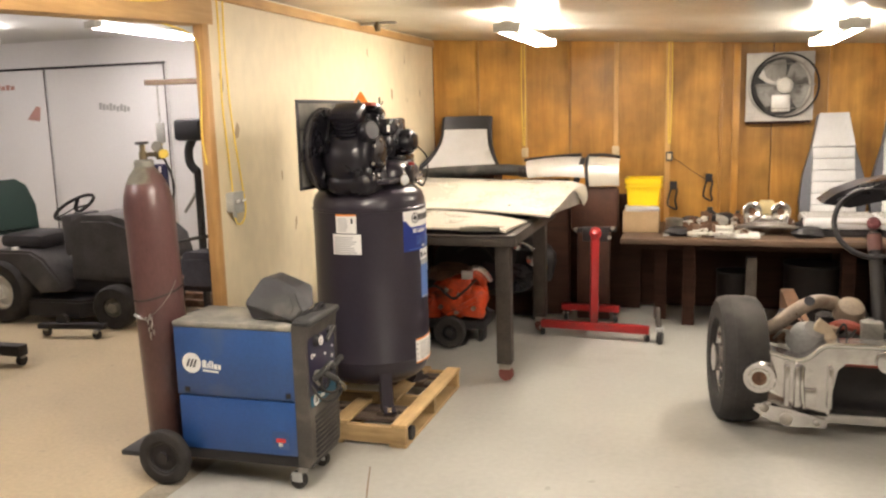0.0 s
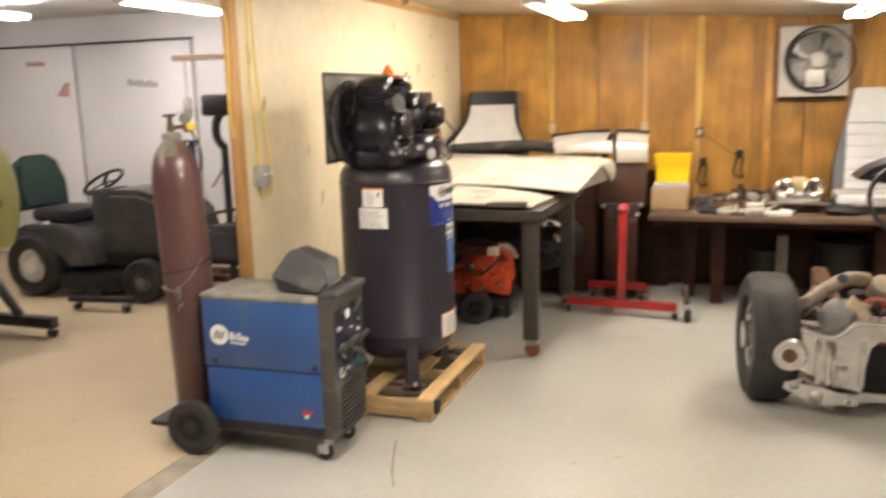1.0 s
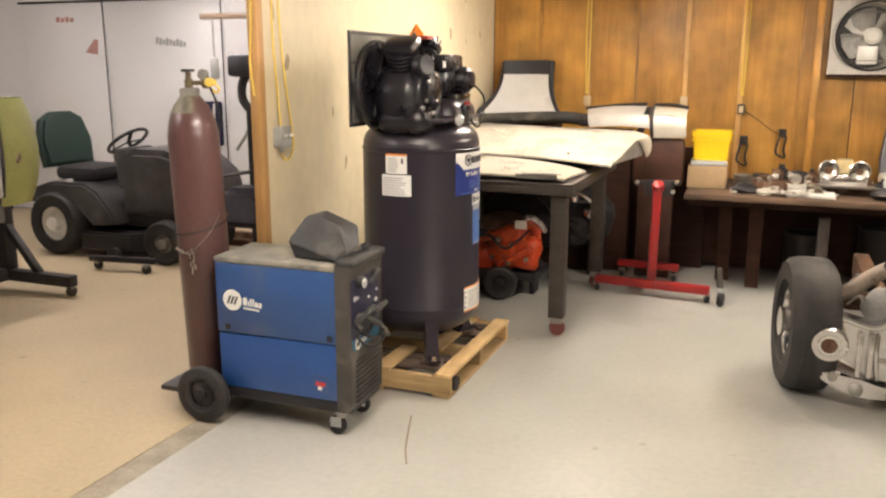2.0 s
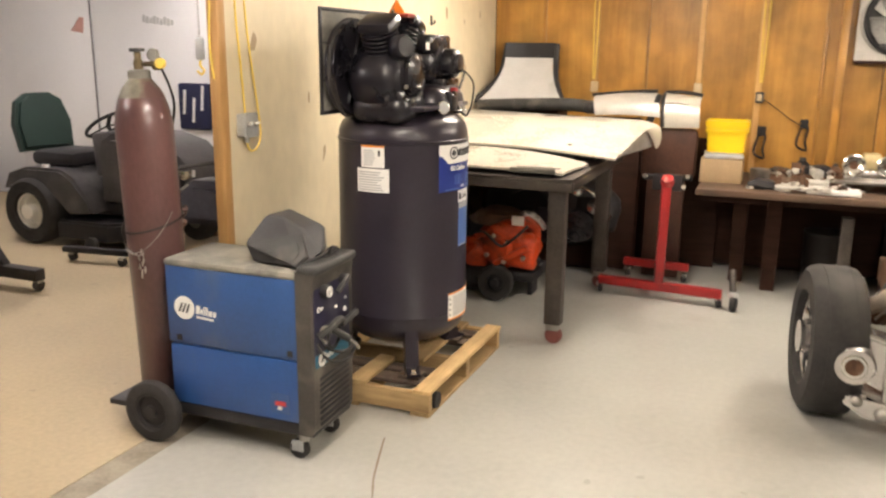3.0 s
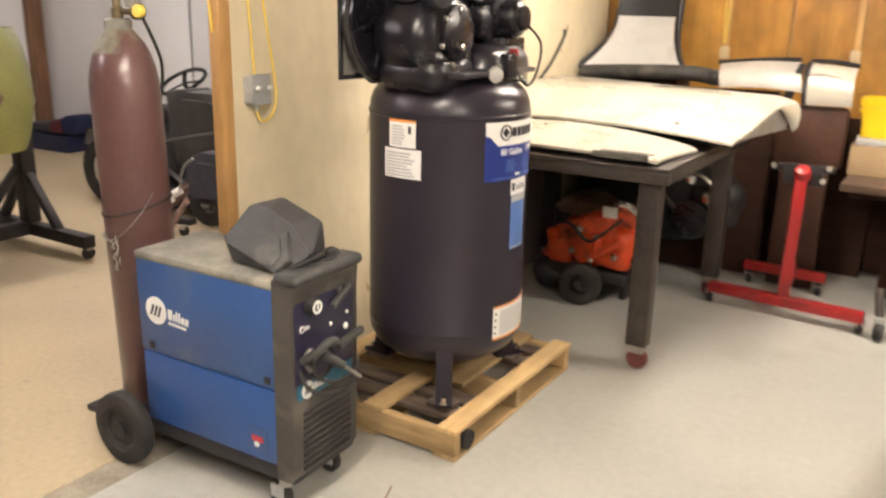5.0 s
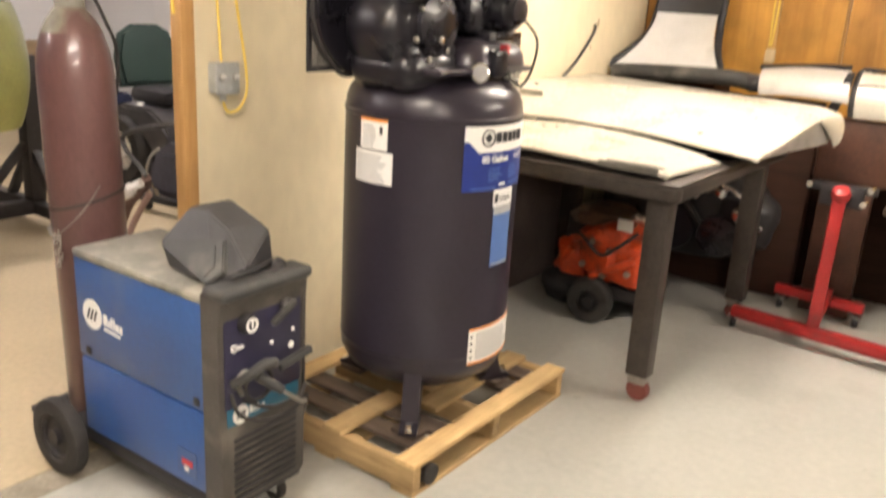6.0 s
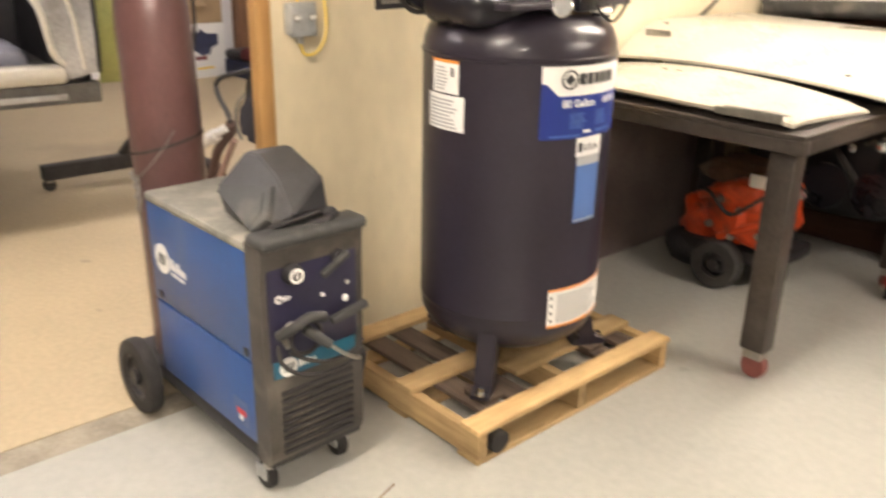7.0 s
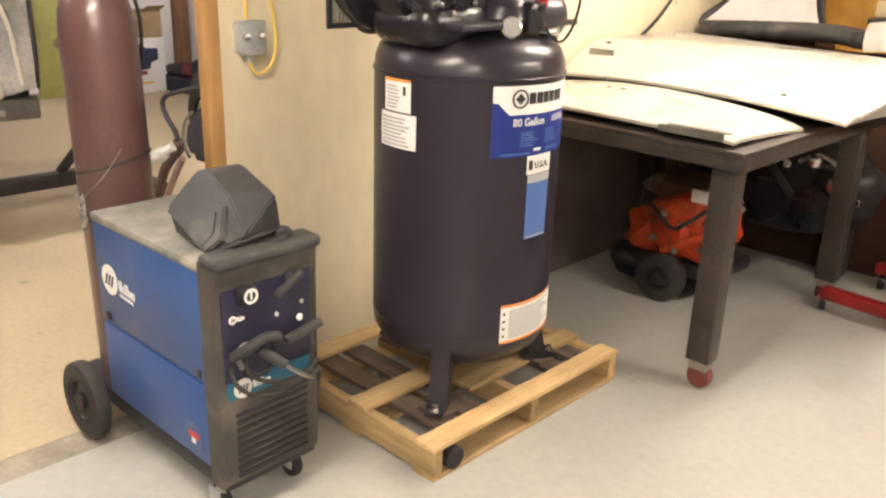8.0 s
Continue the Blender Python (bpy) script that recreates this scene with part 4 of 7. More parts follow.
part("crankcase_cover", lathe(B(), [(0.09, 0), (0.09, 0.015), (0.06, 0.025), (0.02, 0.03)], 24, aim((0.14, -0.20, 1.455 + ZH), (1, -0.20, 1.455 + ZH))), M_BLACK, pm)
part("sight_glass", lathe(B(), [(0.012, 0), (0.012, 0.014), (0.007, 0.016)], 14, aim((0.165, -0.215, 1.41 + ZH), (1, -0.215, 1.41 + ZH))), M_CHROME, pm, "bright oil sight glass")
for tilt, yy in ((24, -0.24), (-22, -0.12)):
    mt = Matrix.Translation((0.03, yy, 1.50 + ZH)) @ Matrix.Rotation(radians(tilt), 4, "X")
    cy = part("cylinder_barrel", lathe(B(), [(0.058, 0.03), (0.058, 0.16)], 24, mt), M_BLACK, pm)
    for i in range(6):
        part("fin", lathe(B(), [(0.05, 0.048 + 0.018 * i), (0.078, 0.050 + 0.018 * i), (0.078, 0.056 + 0.018 * i), (0.05, 0.058 + 0.018 * i)], 24, mt, False), M_BLACK, cy)
    part("cylinder_head", box(B(), -0.075, 0.085, -0.068, 0.068, 0.150, 0.205, 0.026, mt), M_BLACK, cy)
    part("head_bolt", lathe(B(), [(0.008, 0.205), (0.008, 0.215)], 6, mt @ pose(0.055, 0.045, 0)), M_CHROME, cy)
part("air_filter", lathe(B(), [(0.045, 0), (0.05, 0.006), (0.05, 0.05), (0.042, 0.06)], 24, aim((0.11, -0.30, 1.565 + ZH), (0.20, -0.34, 1.58 + ZH))), M_BLACK, pm, "black air filter canister")
part("lower_shroud", box(B(), -0.10, 0.155, -0.335, -0.07, 1.262 + ZH, 1.385 + ZH, 0.055, None, 4), M_BLACK, pm)
part("pump_casting", lathe(B(), [(0.05, -0.125), (0.105, -0.118), (0.136, -0.09), (0.146, -0.03), (0.146, 0.05), (0.130, 0.085), (0.09, 0.105)], 24, Matrix.Translation((0.02, -0.225, 1.440 + ZH)) @ Matrix.Rotation(radians(90), 4, "Y")), M_BLACK, pm, "rounded black crankcase")
for k in range(6):
    an = 2 * math.pi * k / 6 + 0.3
    part("case_bolt", lathe(B(), [(0.009, 0), (0.009, 0.010), (0.006, 0.012)], 6, aim((0.150, -0.225 + 0.088 * math.cos(an), 1.440 + ZH + 0.088 * math.sin(an)), (1, -0.225 + 0.088 * math.cos(an), 1.440 + ZH + 0.088 * math.sin(an)))), M_STEEL, pm)
part("data_plate", box(B(), 0.151, 0.153, -0.100, -0.060, 1.560 + ZH, 1.592 + ZH, 0.001), M_PAPER, pm, "small white data plate")
part("top_saddle", box(B(), -0.12, 0.225, -0.10, 0.23, 1.262 + ZH, 1.412 + ZH, 0.075, None, 4), M_TANK, c, "dark saddle between tank and motor")
FX, FY, FZ, FR = -0.125, -0.245, 1.485 + ZH, 0.195
fw = part("flywheel", lathe(B(), [(FR - 0.03, -0.022), (FR, -0.022), (FR, -0.008), (FR - 0.008, 0), (FR, 0.008), (FR, 0.022), (FR - 0.03, 0.022), (FR - 0.03, -0.022)], 48, Matrix.Translation((FX, FY, FZ)) @ Matrix.Rotation(radians(90), 4, "Y"), False), M_BLACK, c, "black spoked flywheel")
part("hub", lathe(B(), [(0.035, -0.03), (0.035, 0.06)], 20, Matrix.Translation((FX, FY, FZ)) @ Matrix.Rotation(radians(90), 4, "Y")), M_BLACK, fw)
for i in range(6):
    a = radians(60 * i + 12)
    u = Vector((0, math.cos(a), math.sin(a)))
    part("spoke", beam(B(), Vector((FX, FY, FZ)) + u * 0.03, Vector((FX, FY, FZ)) + u * (FR - 0.025), 0.034, 0.012), M_BLACK, fw)
part("web", lathe(B(), [(0.03, -0.004), (FR - 0.028, -0.004), (FR - 0.028, 0.004), (0.03, 0.004)], 40, Matrix.Translation((FX, FY, FZ)) @ Matrix.Rotation(radians(90), 4, "Y")), M_BLACK, fw)
part("belt", tube(B(), [(FX, FY - 0.196, FZ), (FX, FY - 0.118, FZ - 0.158), (FX, FY, FZ - 0.196), (FX, 0.10, FZ - 0.10), (FX, 0.19, FZ - 0.05), (FX, 0.20, FZ), (FX, 0.17, FZ + 0.06), (FX, 0.02, FZ + 0.15), (FX, FY + 0.02, FZ + 0.196), (FX, FY - 0.118, FZ + 0.158)], 0.008, 6, True), M_RUBBER, c, "black drive belt")
GX, G0, G1, GZ0, GZ1 = -0.188, -0.400, 0.30, 1.256 + Z0, 1.692 + Z0
gd = part("belt_guard", box(B(), GX - 0.008, GX + 0.004, G0, G0 + 0.016, GZ0, GZ1, 0.003), M_PLASTIC, c, "square wire belt guard")
for a in ((G1 - 0.016, G1, GZ0, GZ1), (G0 + 0.016, G1 - 0.016, GZ0, GZ0 + 0.016), (G0 + 0.016, G1 - 0.016, GZ1 - 0.016, GZ1)):
    part("guard_frame", box(B(), GX - 0.008, GX + 0.004, *a, 0.003), M_PLASTIC, gd)
nb = 46
for i in range(1, nb):
    y = G0 + (G1 - G0) * i / nb
    part("wire", box(B(), GX - 0.004, GX - 0.0005, y - 0.0058, y + 0.0058, GZ0 + 0.016, GZ1 - 0.016), M_DUSTY, gd)
for z in (GZ0 + 0.14, GZ0 + 0.29):
    part("guard_brace", box(B(), GX + 0.0002, GX + 0.004, G0 + 0.016, G1 - 0.016, z, z + 0.006), M_PLASTIC, gd)
for y in (-0.30, 0.16):
    part("guard_bracket", box(B(), GX - 0.004, GX + 0.06, y, y + 0.03, 1.328 + ZH, 1.333 + ZH, 0.001), M_BLACK, gd)
MZ = 1.478 + Z0
turn_x = Matrix.Rotation(radians(90), 4, "Y")
mo = part("motor", lathe(B(), [(0.06, -0.13), (0.088, -0.12), (0.093, -0.10), (0.093, 0.10), (0.088, 0.118), (0.07, 0.122)], 32, Matrix.Translation((0.03, 0.125, MZ)) @ turn_x), M_BLACK, c, "black electric motor")
part("capacitor_cover", box(B(), -0.10, 0.145, -0.015, 0.205, MZ + 0.035, MZ + 0.112, 0.014), M_BLACK, mo, "black box cover on the motor")
part("shroud_side", box(B(), -0.09, 0.140, -0.025, 0.215, MZ - 0.085, MZ + 0.034, 0.022), M_BLACK, mo)
part("end_bell", lathe(B(), [(0.058, 0.0), (0.066, 0.008), (0.066, 0.05), (0.060, 0.062), (0.045, 0.070), (0.042, 0.082), (0.02, 0.086)], 32, Matrix.Translation((0.140, 0.135, MZ - 0.012)) @ turn_x), M_BLACK, mo, "round black fan cover")
for k in range(8):
    an = 2 * math.pi * k / 8
    part("vent_slot", box(B(), 0.050, 0.0665, -0.006, 0.006, 0.016, 0.042, 0.001, Matrix.Translation((0.140, 0.135, MZ - 0.012)) @ turn_x @ Matrix.Rotation(an, 4, "Z")), M_INK, mo)
part("motor_base", box(B(), -0.05, 0.18, 0.03, 0.22, 1.345 + Z0, MZ - 0.079, 0.004), M_BLACK, mo)
part("pulley", lathe(B(), [(0.03, -0.02), (0.055, -0.02), (0.047, 0), (0.055, 0.02), (0.03, 0.02)], 24, Matrix.Translation((FX, 0.14, FZ)) @ Matrix.Rotation(radians(90), 4, "Y")), M_STEEL, mo)
part("shaft", rod(B(), (FX, 0.14, FZ), (-0.05, 0.13, FZ), 0.012), M_STEEL, mo)
sw = part("pressure_switch", box(B(), 0.185, 0.245, -0.02, 0.05, 1.30 + ZH, 1.385 + ZH, 0.010), M_BLACK, c, "black pressure switch with a red button")
part("red_button", box(B(), 0.205, 0.235, 0.052, 0.07, 1.372 + ZH, 1.40 + ZH, 0.004), M_RED, sw)
part("pressure_gauge", lathe(B(), [(0.028, 0), (0.030, 0.004), (0.030, 0.02), (0.026, 0.022)], 24, aim((0.215, -0.075, 1.315 + ZH), (0.262, -0.105, 1.325 + ZH))), M_CHROME, sw, "chrome pressure gauge")
part("gauge_face", lathe(B(), [(0.0255, 0.0225), (0.0255, 0.0232)], 24, aim((0.215, -0.075, 1.315 + ZH), (0.262, -0.105, 1.325 + ZH))), M_GALV, sw)
part("manifold", rod(B(), (0.20, -0.08, 1.30 + ZH), (0.215, 0.10, 1.30 + ZH), 0.013), M_BRASS, sw)
part("outlet_valve", lathe(B(), [(0.014, 0), (0.014, 0.04), (0.02, 0.042), (0.02, 0.055)], 14, aim((0.215, 0.06, 1.30 + ZH), (0.27, 0.09, 1.30 + ZH))), M_CHROME, sw)
part("motor_cable", tube(B(), [(0.235, 0.03, 1.35 + ZH), (0.250, 0.07, 1.29 + ZH), (0.262, 0.11, 1.275 + ZH), (0.272, 0.15, 1.33 + ZH), (0.268, 0.17, 1.42 + ZH), (0.215, 0.15, 1.485 + ZH)], 0.0045, 8), M_RUBBER, c, "black motor cable")
tg = thing("orange_tag", "bright orange plastic cap sitting on the compressor pump", "cap", (-1.262, 3.905, 1.672))
part("cap", lathe(B(), [(0.035, 0), (0.032, 0.012), (0.012, 0.04), (0.006, 0.052)], 4), M_ORANGE_PL, tg, smooth=0)
part("cap_skirt", box(B(), -0.05, 0.07, -0.035, 0.035, -0.016, -0.001, 0.004), mat("dark_red_cap", (0.35, 0.04, 0.02), 0.5, bump=0.05), tg, "dark red skirt of the cap")

# ---- switch box and cords on the partition ----
sb = thing("switch_box", "grey steel twin switch box on the plywood wall", "switch box", (XW, 3.630, 1.205))
part("box_body", box(B(), 0.0, 0.046, -0.045, 0.045, -0.049, 0.049, 0.010, None, 3), M_GALV, sb)
part("cover_plate", box(B(), 0.0462, 0.050, -0.047, 0.047, -0.052, 0.052, 0.003), M_GALV, sb)
for y in (-0.027, 0.027):
    part("toggle", rod(B(), (0.0502, y, 0.004), (0.070, y, 0.010), 0.007, 0.006), M_PAPER, sb, "white toggle")
    part("toggle_collar", lathe(B(), [(0.012, 0), (0.012, 0.004), (0.008, 0.005)], 16, aim((0.0502, y, 0.004), (1, y, 0.004))), M_STEEL, sb)
for y, z in ((-0.039, 0.044), (0.039, 0.044), (-0.039, -0.044), (0.039, -0.044)):
    part("screw", lathe(B(), [(0.004, 0), (0.004, 0.002)], 10, aim((0.0502, y, z), (1, y, z))), M_STEEL, sb)
part("connector", rod(B(), (0.022, 0.0, -0.053), (0.022, 0.0, -0.075), 0.011), M_GALV, sb)


def cord(pts, label, r=0.0045):
    return solid("power_cord", tube(B(), pts, r, 8), M_CORD, label, "power cord", "", "yellow cords")


cord([(XW + 0.018, 3.60, 2.21), (XW + 0.012, 3.612, 1.95), (XW + 0.012, 3.600, 1.7), (XW + 0.012, 3.622, 1.45), (XW + 0.022, 3.625, 1.256)], "yellow power cord running down the plywood wall")
cord([(XW + 0.015, 3.66, 2.205), (XW + 0.012, 3.655, 1.95), (XW + 0.014, 3.668, 1.65), (XW + 0.016, 3.70, 1.42), (XW + 0.02, 3.728, 1.24), (XW + 0.028, 3.722, 1.15), (XW + 0.03, 3.685, 1.10), (XW + 0.026, 3.645, 1.095), (XW + 0.022, 3.630, 1.128)], "looped yellow power cord hanging round the switch box")
cord([(XW - 0.06, 3.0, 2.04), (XW - 0.09, 3.35, 2.035), (XW - 0.03, 3.480, 1.97), (XW - 0.022, 3.482, 1.75), (XW - 0.034, 3.482, 1.55), (XW - 0.02, 3.482, 1.40)], "yellow power cord stapled down the pine post")
cord([(XW + 0.01, 1.2, 2.10), (XW + 0.012, 2.0, 2.14), (XW + 0.012, 2.9, 2.09), (XW + 0.012, 3.4, 2.16), (XW + 0.012, 3.62, 2.20)], "slack yellow power cord along the header beam", 0.006)
hk = solid("bent_rod", tube(B(), [(XW + 0.012, 6.255, 1.385), (XW + 0.014, 6.25, 1.345), (XW + 0.02, 6.15, 1.26), (XW + 0.03, 6.02, 1.175), (XW + 0.035, 5.88, 1.105), (XW + 0.035, 5.83, 1.085)], 0.009, 8), M_GREYPLASTIC, "dark bent rod leaning on the plywood wall", "rod")
nl = thing("wall_hook", "small black hook screwed to the plywood wall", "hook", (XW, 5.685, 1.70))
part("plate", box(B(), 0.0, 0.008, -0.012, 0.012, -0.03, 0.035, 0.003), M_PLASTIC, nl)
part("prong", tube(B(), [(0.006, 0, -0.01), (0.022, 0, -0.016), (0.028, 0, -0.004), (0.027, 0, 0.006)], 0.005, 8), M_PLASTIC, nl)
br = solid("wall_bracket", box(B(), XW + 0.001, XW + 0.05, 5.60, 5.68, 1.055, 1.075, 0.004), M_DUSTY, "small grey steel bracket on the plywood wall", "bracket")

# ---- steel table with car panels ----
tb = thing("steel_table", "heavy brown steel work table on red-wheeled legs", "table", (0, 0, 0))
TX0, TX1, TY0, TY1 = -1.80, -0.665, 4.68, 6.08
part("tabletop", box(B(), TX0, TX1, TY0, TY1, 0.882, 0.900, 0.003), M_TABLE, tb)
for a in ((TX0, TX1, TY0, TY0 + 0.05), (TX0, TX1, TY1 - 0.05, TY1), (TX0, TX0 + 0.05, TY0 + 0.05, TY1 - 0.05), (TX1 - 0.05, TX1, TY0 + 0.05, TY1 - 0.05)):
    part("apron", box(B(), *a, 0.835, 0.8815, 0.004), M_TABLE, tb)
for x, y in ((-0.755, 4.775), (-0.760, 5.96), (-1.74, 4.775), (-1.74, 5.96)):
    lg = part("leg", box(B(), x - 0.045, x + 0.045, y - 0.038, y + 0.038, 0.11, 0.8815, 0.005), M_TABLE, tb)
    part("caster_fork", box(B(), x - 0.035, x + 0.035, y - 0.03, y + 0.03, 0.075, 0.11, 0.004), M_STEEL, lg)
    part("caster_wheel", lathe(B(), [(0.01, -0.02), (0.042, -0.02), (0.046, -0.012), (0.046, 0.012), (0.042, 0.02), (0.01, 0.02)], 20, aim((x + 0.004, y, 0.046), (x + 0.004, y - 1, 0.046))), mat("faded_red_wheel", (0.19, 0.055, 0.045), 0.6, var=0.2, bump=0.1), lg, "faded red caster wheel")


def car_panel(name, label, corners, rise, thick, m, nu=22, nv=12, flange=0.03, arch=0.0):
    """A pressed sheet-metal panel between four corners, bowed up in the middle and turned down at its front edge."""
    a, b, c_, d = (Vector(q) for q in corners)
    def f(u, v):
        q = (a * (1 - u) + b * u) * (1 - v) + (d * (1 - u) + c_ * u) * v
        lift = rise * (1 - (2 * u - 1) ** 2) * (1 - (2 * v - 1) ** 4) + 0.35 * rise * math.sin(math.pi * v)
        edge = flange * max(0.0, (0.10 - v) / 0.10) + flange * max(0.0, (u - 0.93) / 0.07)
        return q + Vector((0, 0, lift - edge + arch * (1 - (2 * u - 1) ** 2) * v))
    t = thing(name, label, "car panel")
    part("skin", curved_sheet(B(), f, nu, nv, thick), m, t)
    return t, f


t, f = car_panel("trunk_panel", "white dusty narrow car panel lying on the steel table", ((-1.72, 4.73, 0.952), (-0.722, 4.705, 0.940), (-0.700, 5.20, 0.923), (-1.76, 5.225, 0.954)), 0.006, 0.012, M_CARWHITE, flange=0.008, arch=0.040)
part("backing", box(B(), -1.60, -0.82, 4.80, 5.10, 0.9012, 0.928, 0.006), M_PLASTIC, t, "dark inner frame under the lid")
for u in (0.28, 0.345):
    part("hole", lathe(B(), [(0.011, 0), (0.011, 0.003)], 12, Matrix.Translation(Vector(f(u, 0.72)) + Vector((0, 0, -0.001)))), M_INK, t)
part("torn_edge", box(B(), -1.00, -0.76, 4.698, 4.712, 0.918, 0.944, 0.004), M_DUSTY, t, "scuffed grey edge")
part("torn_flap", slab(B(), [(-0.96, 4.690), (-0.74, 4.690), (-0.735, 4.712), (-0.80, 4.735), (-0.90, 4.722), (-0.97, 4.72)], 0.003, pose(0, 0, 0.9475)), M_DUSTY, t, "peeled grey paint along the edge")


def hood_skin(u, v):
    """The hood: its nose edge low at v = 0, rising fast beside the wall and slowly towards the free end."""
    a, b, c_, d = Vector((-1.83, 5.250, 0.990)), Vector((-0.555, 5.205, 0.966)), Vector((-0.470, 6.05, 0.966)), Vector((-1.835, 6.28, 0.990))
    q = (a * (1 - u) + b * u) * (1 - v) + (d * (1 - u) + c_ * u) * v
    reach = 0.32 + 0.75 * u ** 0.8
    up = math.sin(0.5 * math.pi * min(1.0, v / reach)) ** (1 + 0.6 * u) * (0.124 + 0.008 * u)
    crown = 0.030 * (1 - (2 * u - 1) ** 2) * (1 - v)
    nose_edge = -0.014 * max(0.0, (0.05 - v) / 0.05)
    free_end = -0.016 * max(0.0, (u - 0.95) / 0.05) * v
    return q + Vector((0, 0, up + crown + nose_edge + free_end))


t = thing("car_hood", "large white curved car hood lying across the table", "car panel")
part("skin", curved_sheet(B(), hood_skin, 36, 28, 0.012), M_CARWHITE, t)
part("support", box(B(), -1.70, -0.72, 5.42, 5.98, 0.9012, 0.962, 0.01), M_PLASTIC, t, "dark inner frame under the hood")
bm = B()
for k in range(3):
    p, q = Vector(hood_skin(0.022 + 0.009 * k, 0.163 - 0.016 * k)), Vector(hood_skin(0.112 + 0.009 * k, 0.192 - 0.016 * k))
    beam(bm, p + Vector((0, 0, 0.003)), q + Vector((0, 0, 0.003)), 0.007, 0.008, 0.001)
part("vent", bm, M_DUSTY, t, "small grey louvred vent")
for u, v in ((0.77, 0.12), (0.05, 0.26)):
    part("hole", lathe(B(), [(0.012, 0), (0.012, 0.004)], 12, Matrix.Translation(hood_skin(u, v)) @ pose(0, 0, 0, 8)), M_INK, t)


def rolled(u, v):
    """The free end's edge rolled out and under, widest at the far corner."""
    p = Vector(hood_skin(1.0, 0.76 + 0.24 * v))
    r = 0.006 + 0.072 * v ** 1.3
    a = radians(165) * u
    return p + Vector((0.55 * r * math.sin(a), 0, -r * (1 - math.cos(a))))


part("rolled_edge", curved_sheet(B(), rolled, 12, 18, 0.006), M_CARWHITE, t, "rolled white side edge of the hood")
bm = B()
lo, hi = [], []
for k in range(13):
    v = 0.03 + 0.95 * k / 12
    p = Vector(hood_skin(0.985, v))
    hi.append((p.y, p.z - 0.016))
    lo.append((p.y, min(p.z - 0.02, 0.942 + 0.004 * math.sin(5 * v))))
slab(bm, lo + list(reversed(hi)), 0.012, Matrix(((0.1, 0, 1, -1.098), (1, 0, 0, 0), (0, 1, 0, 0), (0, 0, 0, 1))))
part("inner_side", bm, mat("grey_underside", (0.24, 0.22, 0.20), 0.6, var=0.25, scale=10, bump=0.1), t, "grey bare inner side of the hood")
bp_ = thing("car_bumper", "dark rubber car bumper lying behind the white hood", "bumper")
part("bar", tube(B(), [(-1.82, 6.50, 1.125), (-1.5, 6.47, 1.145), (-1.15, 6.45, 1.158), (-0.95, 6.42, 1.145)], 0.045, 12), M_GREYPLASTIC, bp_)
part("end_cap", box(B(), -1.02, -0.72, 6.38, 6.50, 1.10, 1.19, 0.03), M_PLASTIC, bp_)
part("rest", box(B(), -1.75, -0.85, 6.40, 6.58, 0.0, 1.072, 0.01), M_BROWN, bp_, "dark timber rest under the bumper")
fd = thing("car_nose_panel", "worn silver bent car nose panel behind the hood", "car panel")
def nose(u, v):
    a = radians(-10 + 95 * v)
    return (-0.97 + 0.44 * u + 0.05 * v, 6.50 - 0.17 * math.sin(a) - 0.03 * u, 1.10 + (0.12 + 0.03 * u) * math.cos(a) + 0.012 * math.sin(3.1 * u))
part("skin", curved_sheet(B(), nose, 20, 14, 0.012), M_SILVER, fd)
part("black_edge", tube(B(), [(-0.98, 6.51, 1.225), (-0.85, 6.51, 1.24), (-0.7, 6.50, 1.255), (-0.53, 6.47, 1.265)], 0.013, 8), M_PLASTIC, fd)
part("side_flange", slab(B(), [(0, 0), (0.05, 0.0), (0.09, 0.12), (0.10, 0.20), (0.07, 0.20), (0.03, 0.08)], 0.02, pose(-0.585, 6.36, 1.05, 90), 0.004), M_PLASTIC, fd, "dark rubber flange")
part("prop", box(B(), -0.95, -0.62, 6.46, 6.54, 0.0, 1.08, 0.02), M_BROWN, fd, "dark timber prop under the panel")
fd = thing("car_fender", "curved white car fender with a dark primed inner panel", "car panel")
def fend(u, v):
    a = radians(-15 + 125 * v)
    return (-0.475 + 0.235 * u + 0.012 * v, 6.48 - 0.15 * math.sin(a) - 0.02 * u, 1.10 + (0.155 - 0.02 * u) * math.cos(a))
part("skin", curved_sheet(B(), fend, 14, 16, 0.012), M_CARWHITE, fd)
part("rubber_edge", tube(B(), [(-0.478, 6.50, 1.25), (-0.476, 6.40, 1.235), (-0.474, 6.345, 1.17), (-0.470, 6.325, 1.09), (-0.465, 6.33, 1.04)], 0.013, 8), M_PLASTIC, fd, "black rubber edge")
part("rubber_edge", tube(B(), [(-0.478, 6.50, 1.258), (-0.36, 6.49, 1.262), (-0.235, 6.47, 1.245)], 0.012, 8), M_PLASTIC, fd, "black rubber edge")
part("crease", tube(B(), [(-0.46, 6.36, 1.19), (-0.38, 6.355, 1.20), (-0.26, 6.35, 1.175)], 0.006, 8), M_SILVER, fd)
M_PRIMER = mat("dark_red_primer", (0.060, 0.025, 0.016), 0.5, var=0.35, scale=5, stain=(0.07, 0.03, 0.02), stain_at=0.6, bump=0.1)
part("inner_panel", box(B(), -0.60, -0.235, 6.36, 6.42, 0.70, 1.03, 0.03), M_PRIMER, fd, "dark maroon primed inner panel")
part("foot", box(B(), -0.55, -0.30, 6.38, 6.42, 0.0, 0.72, 0.01), M_PRIMER, fd)
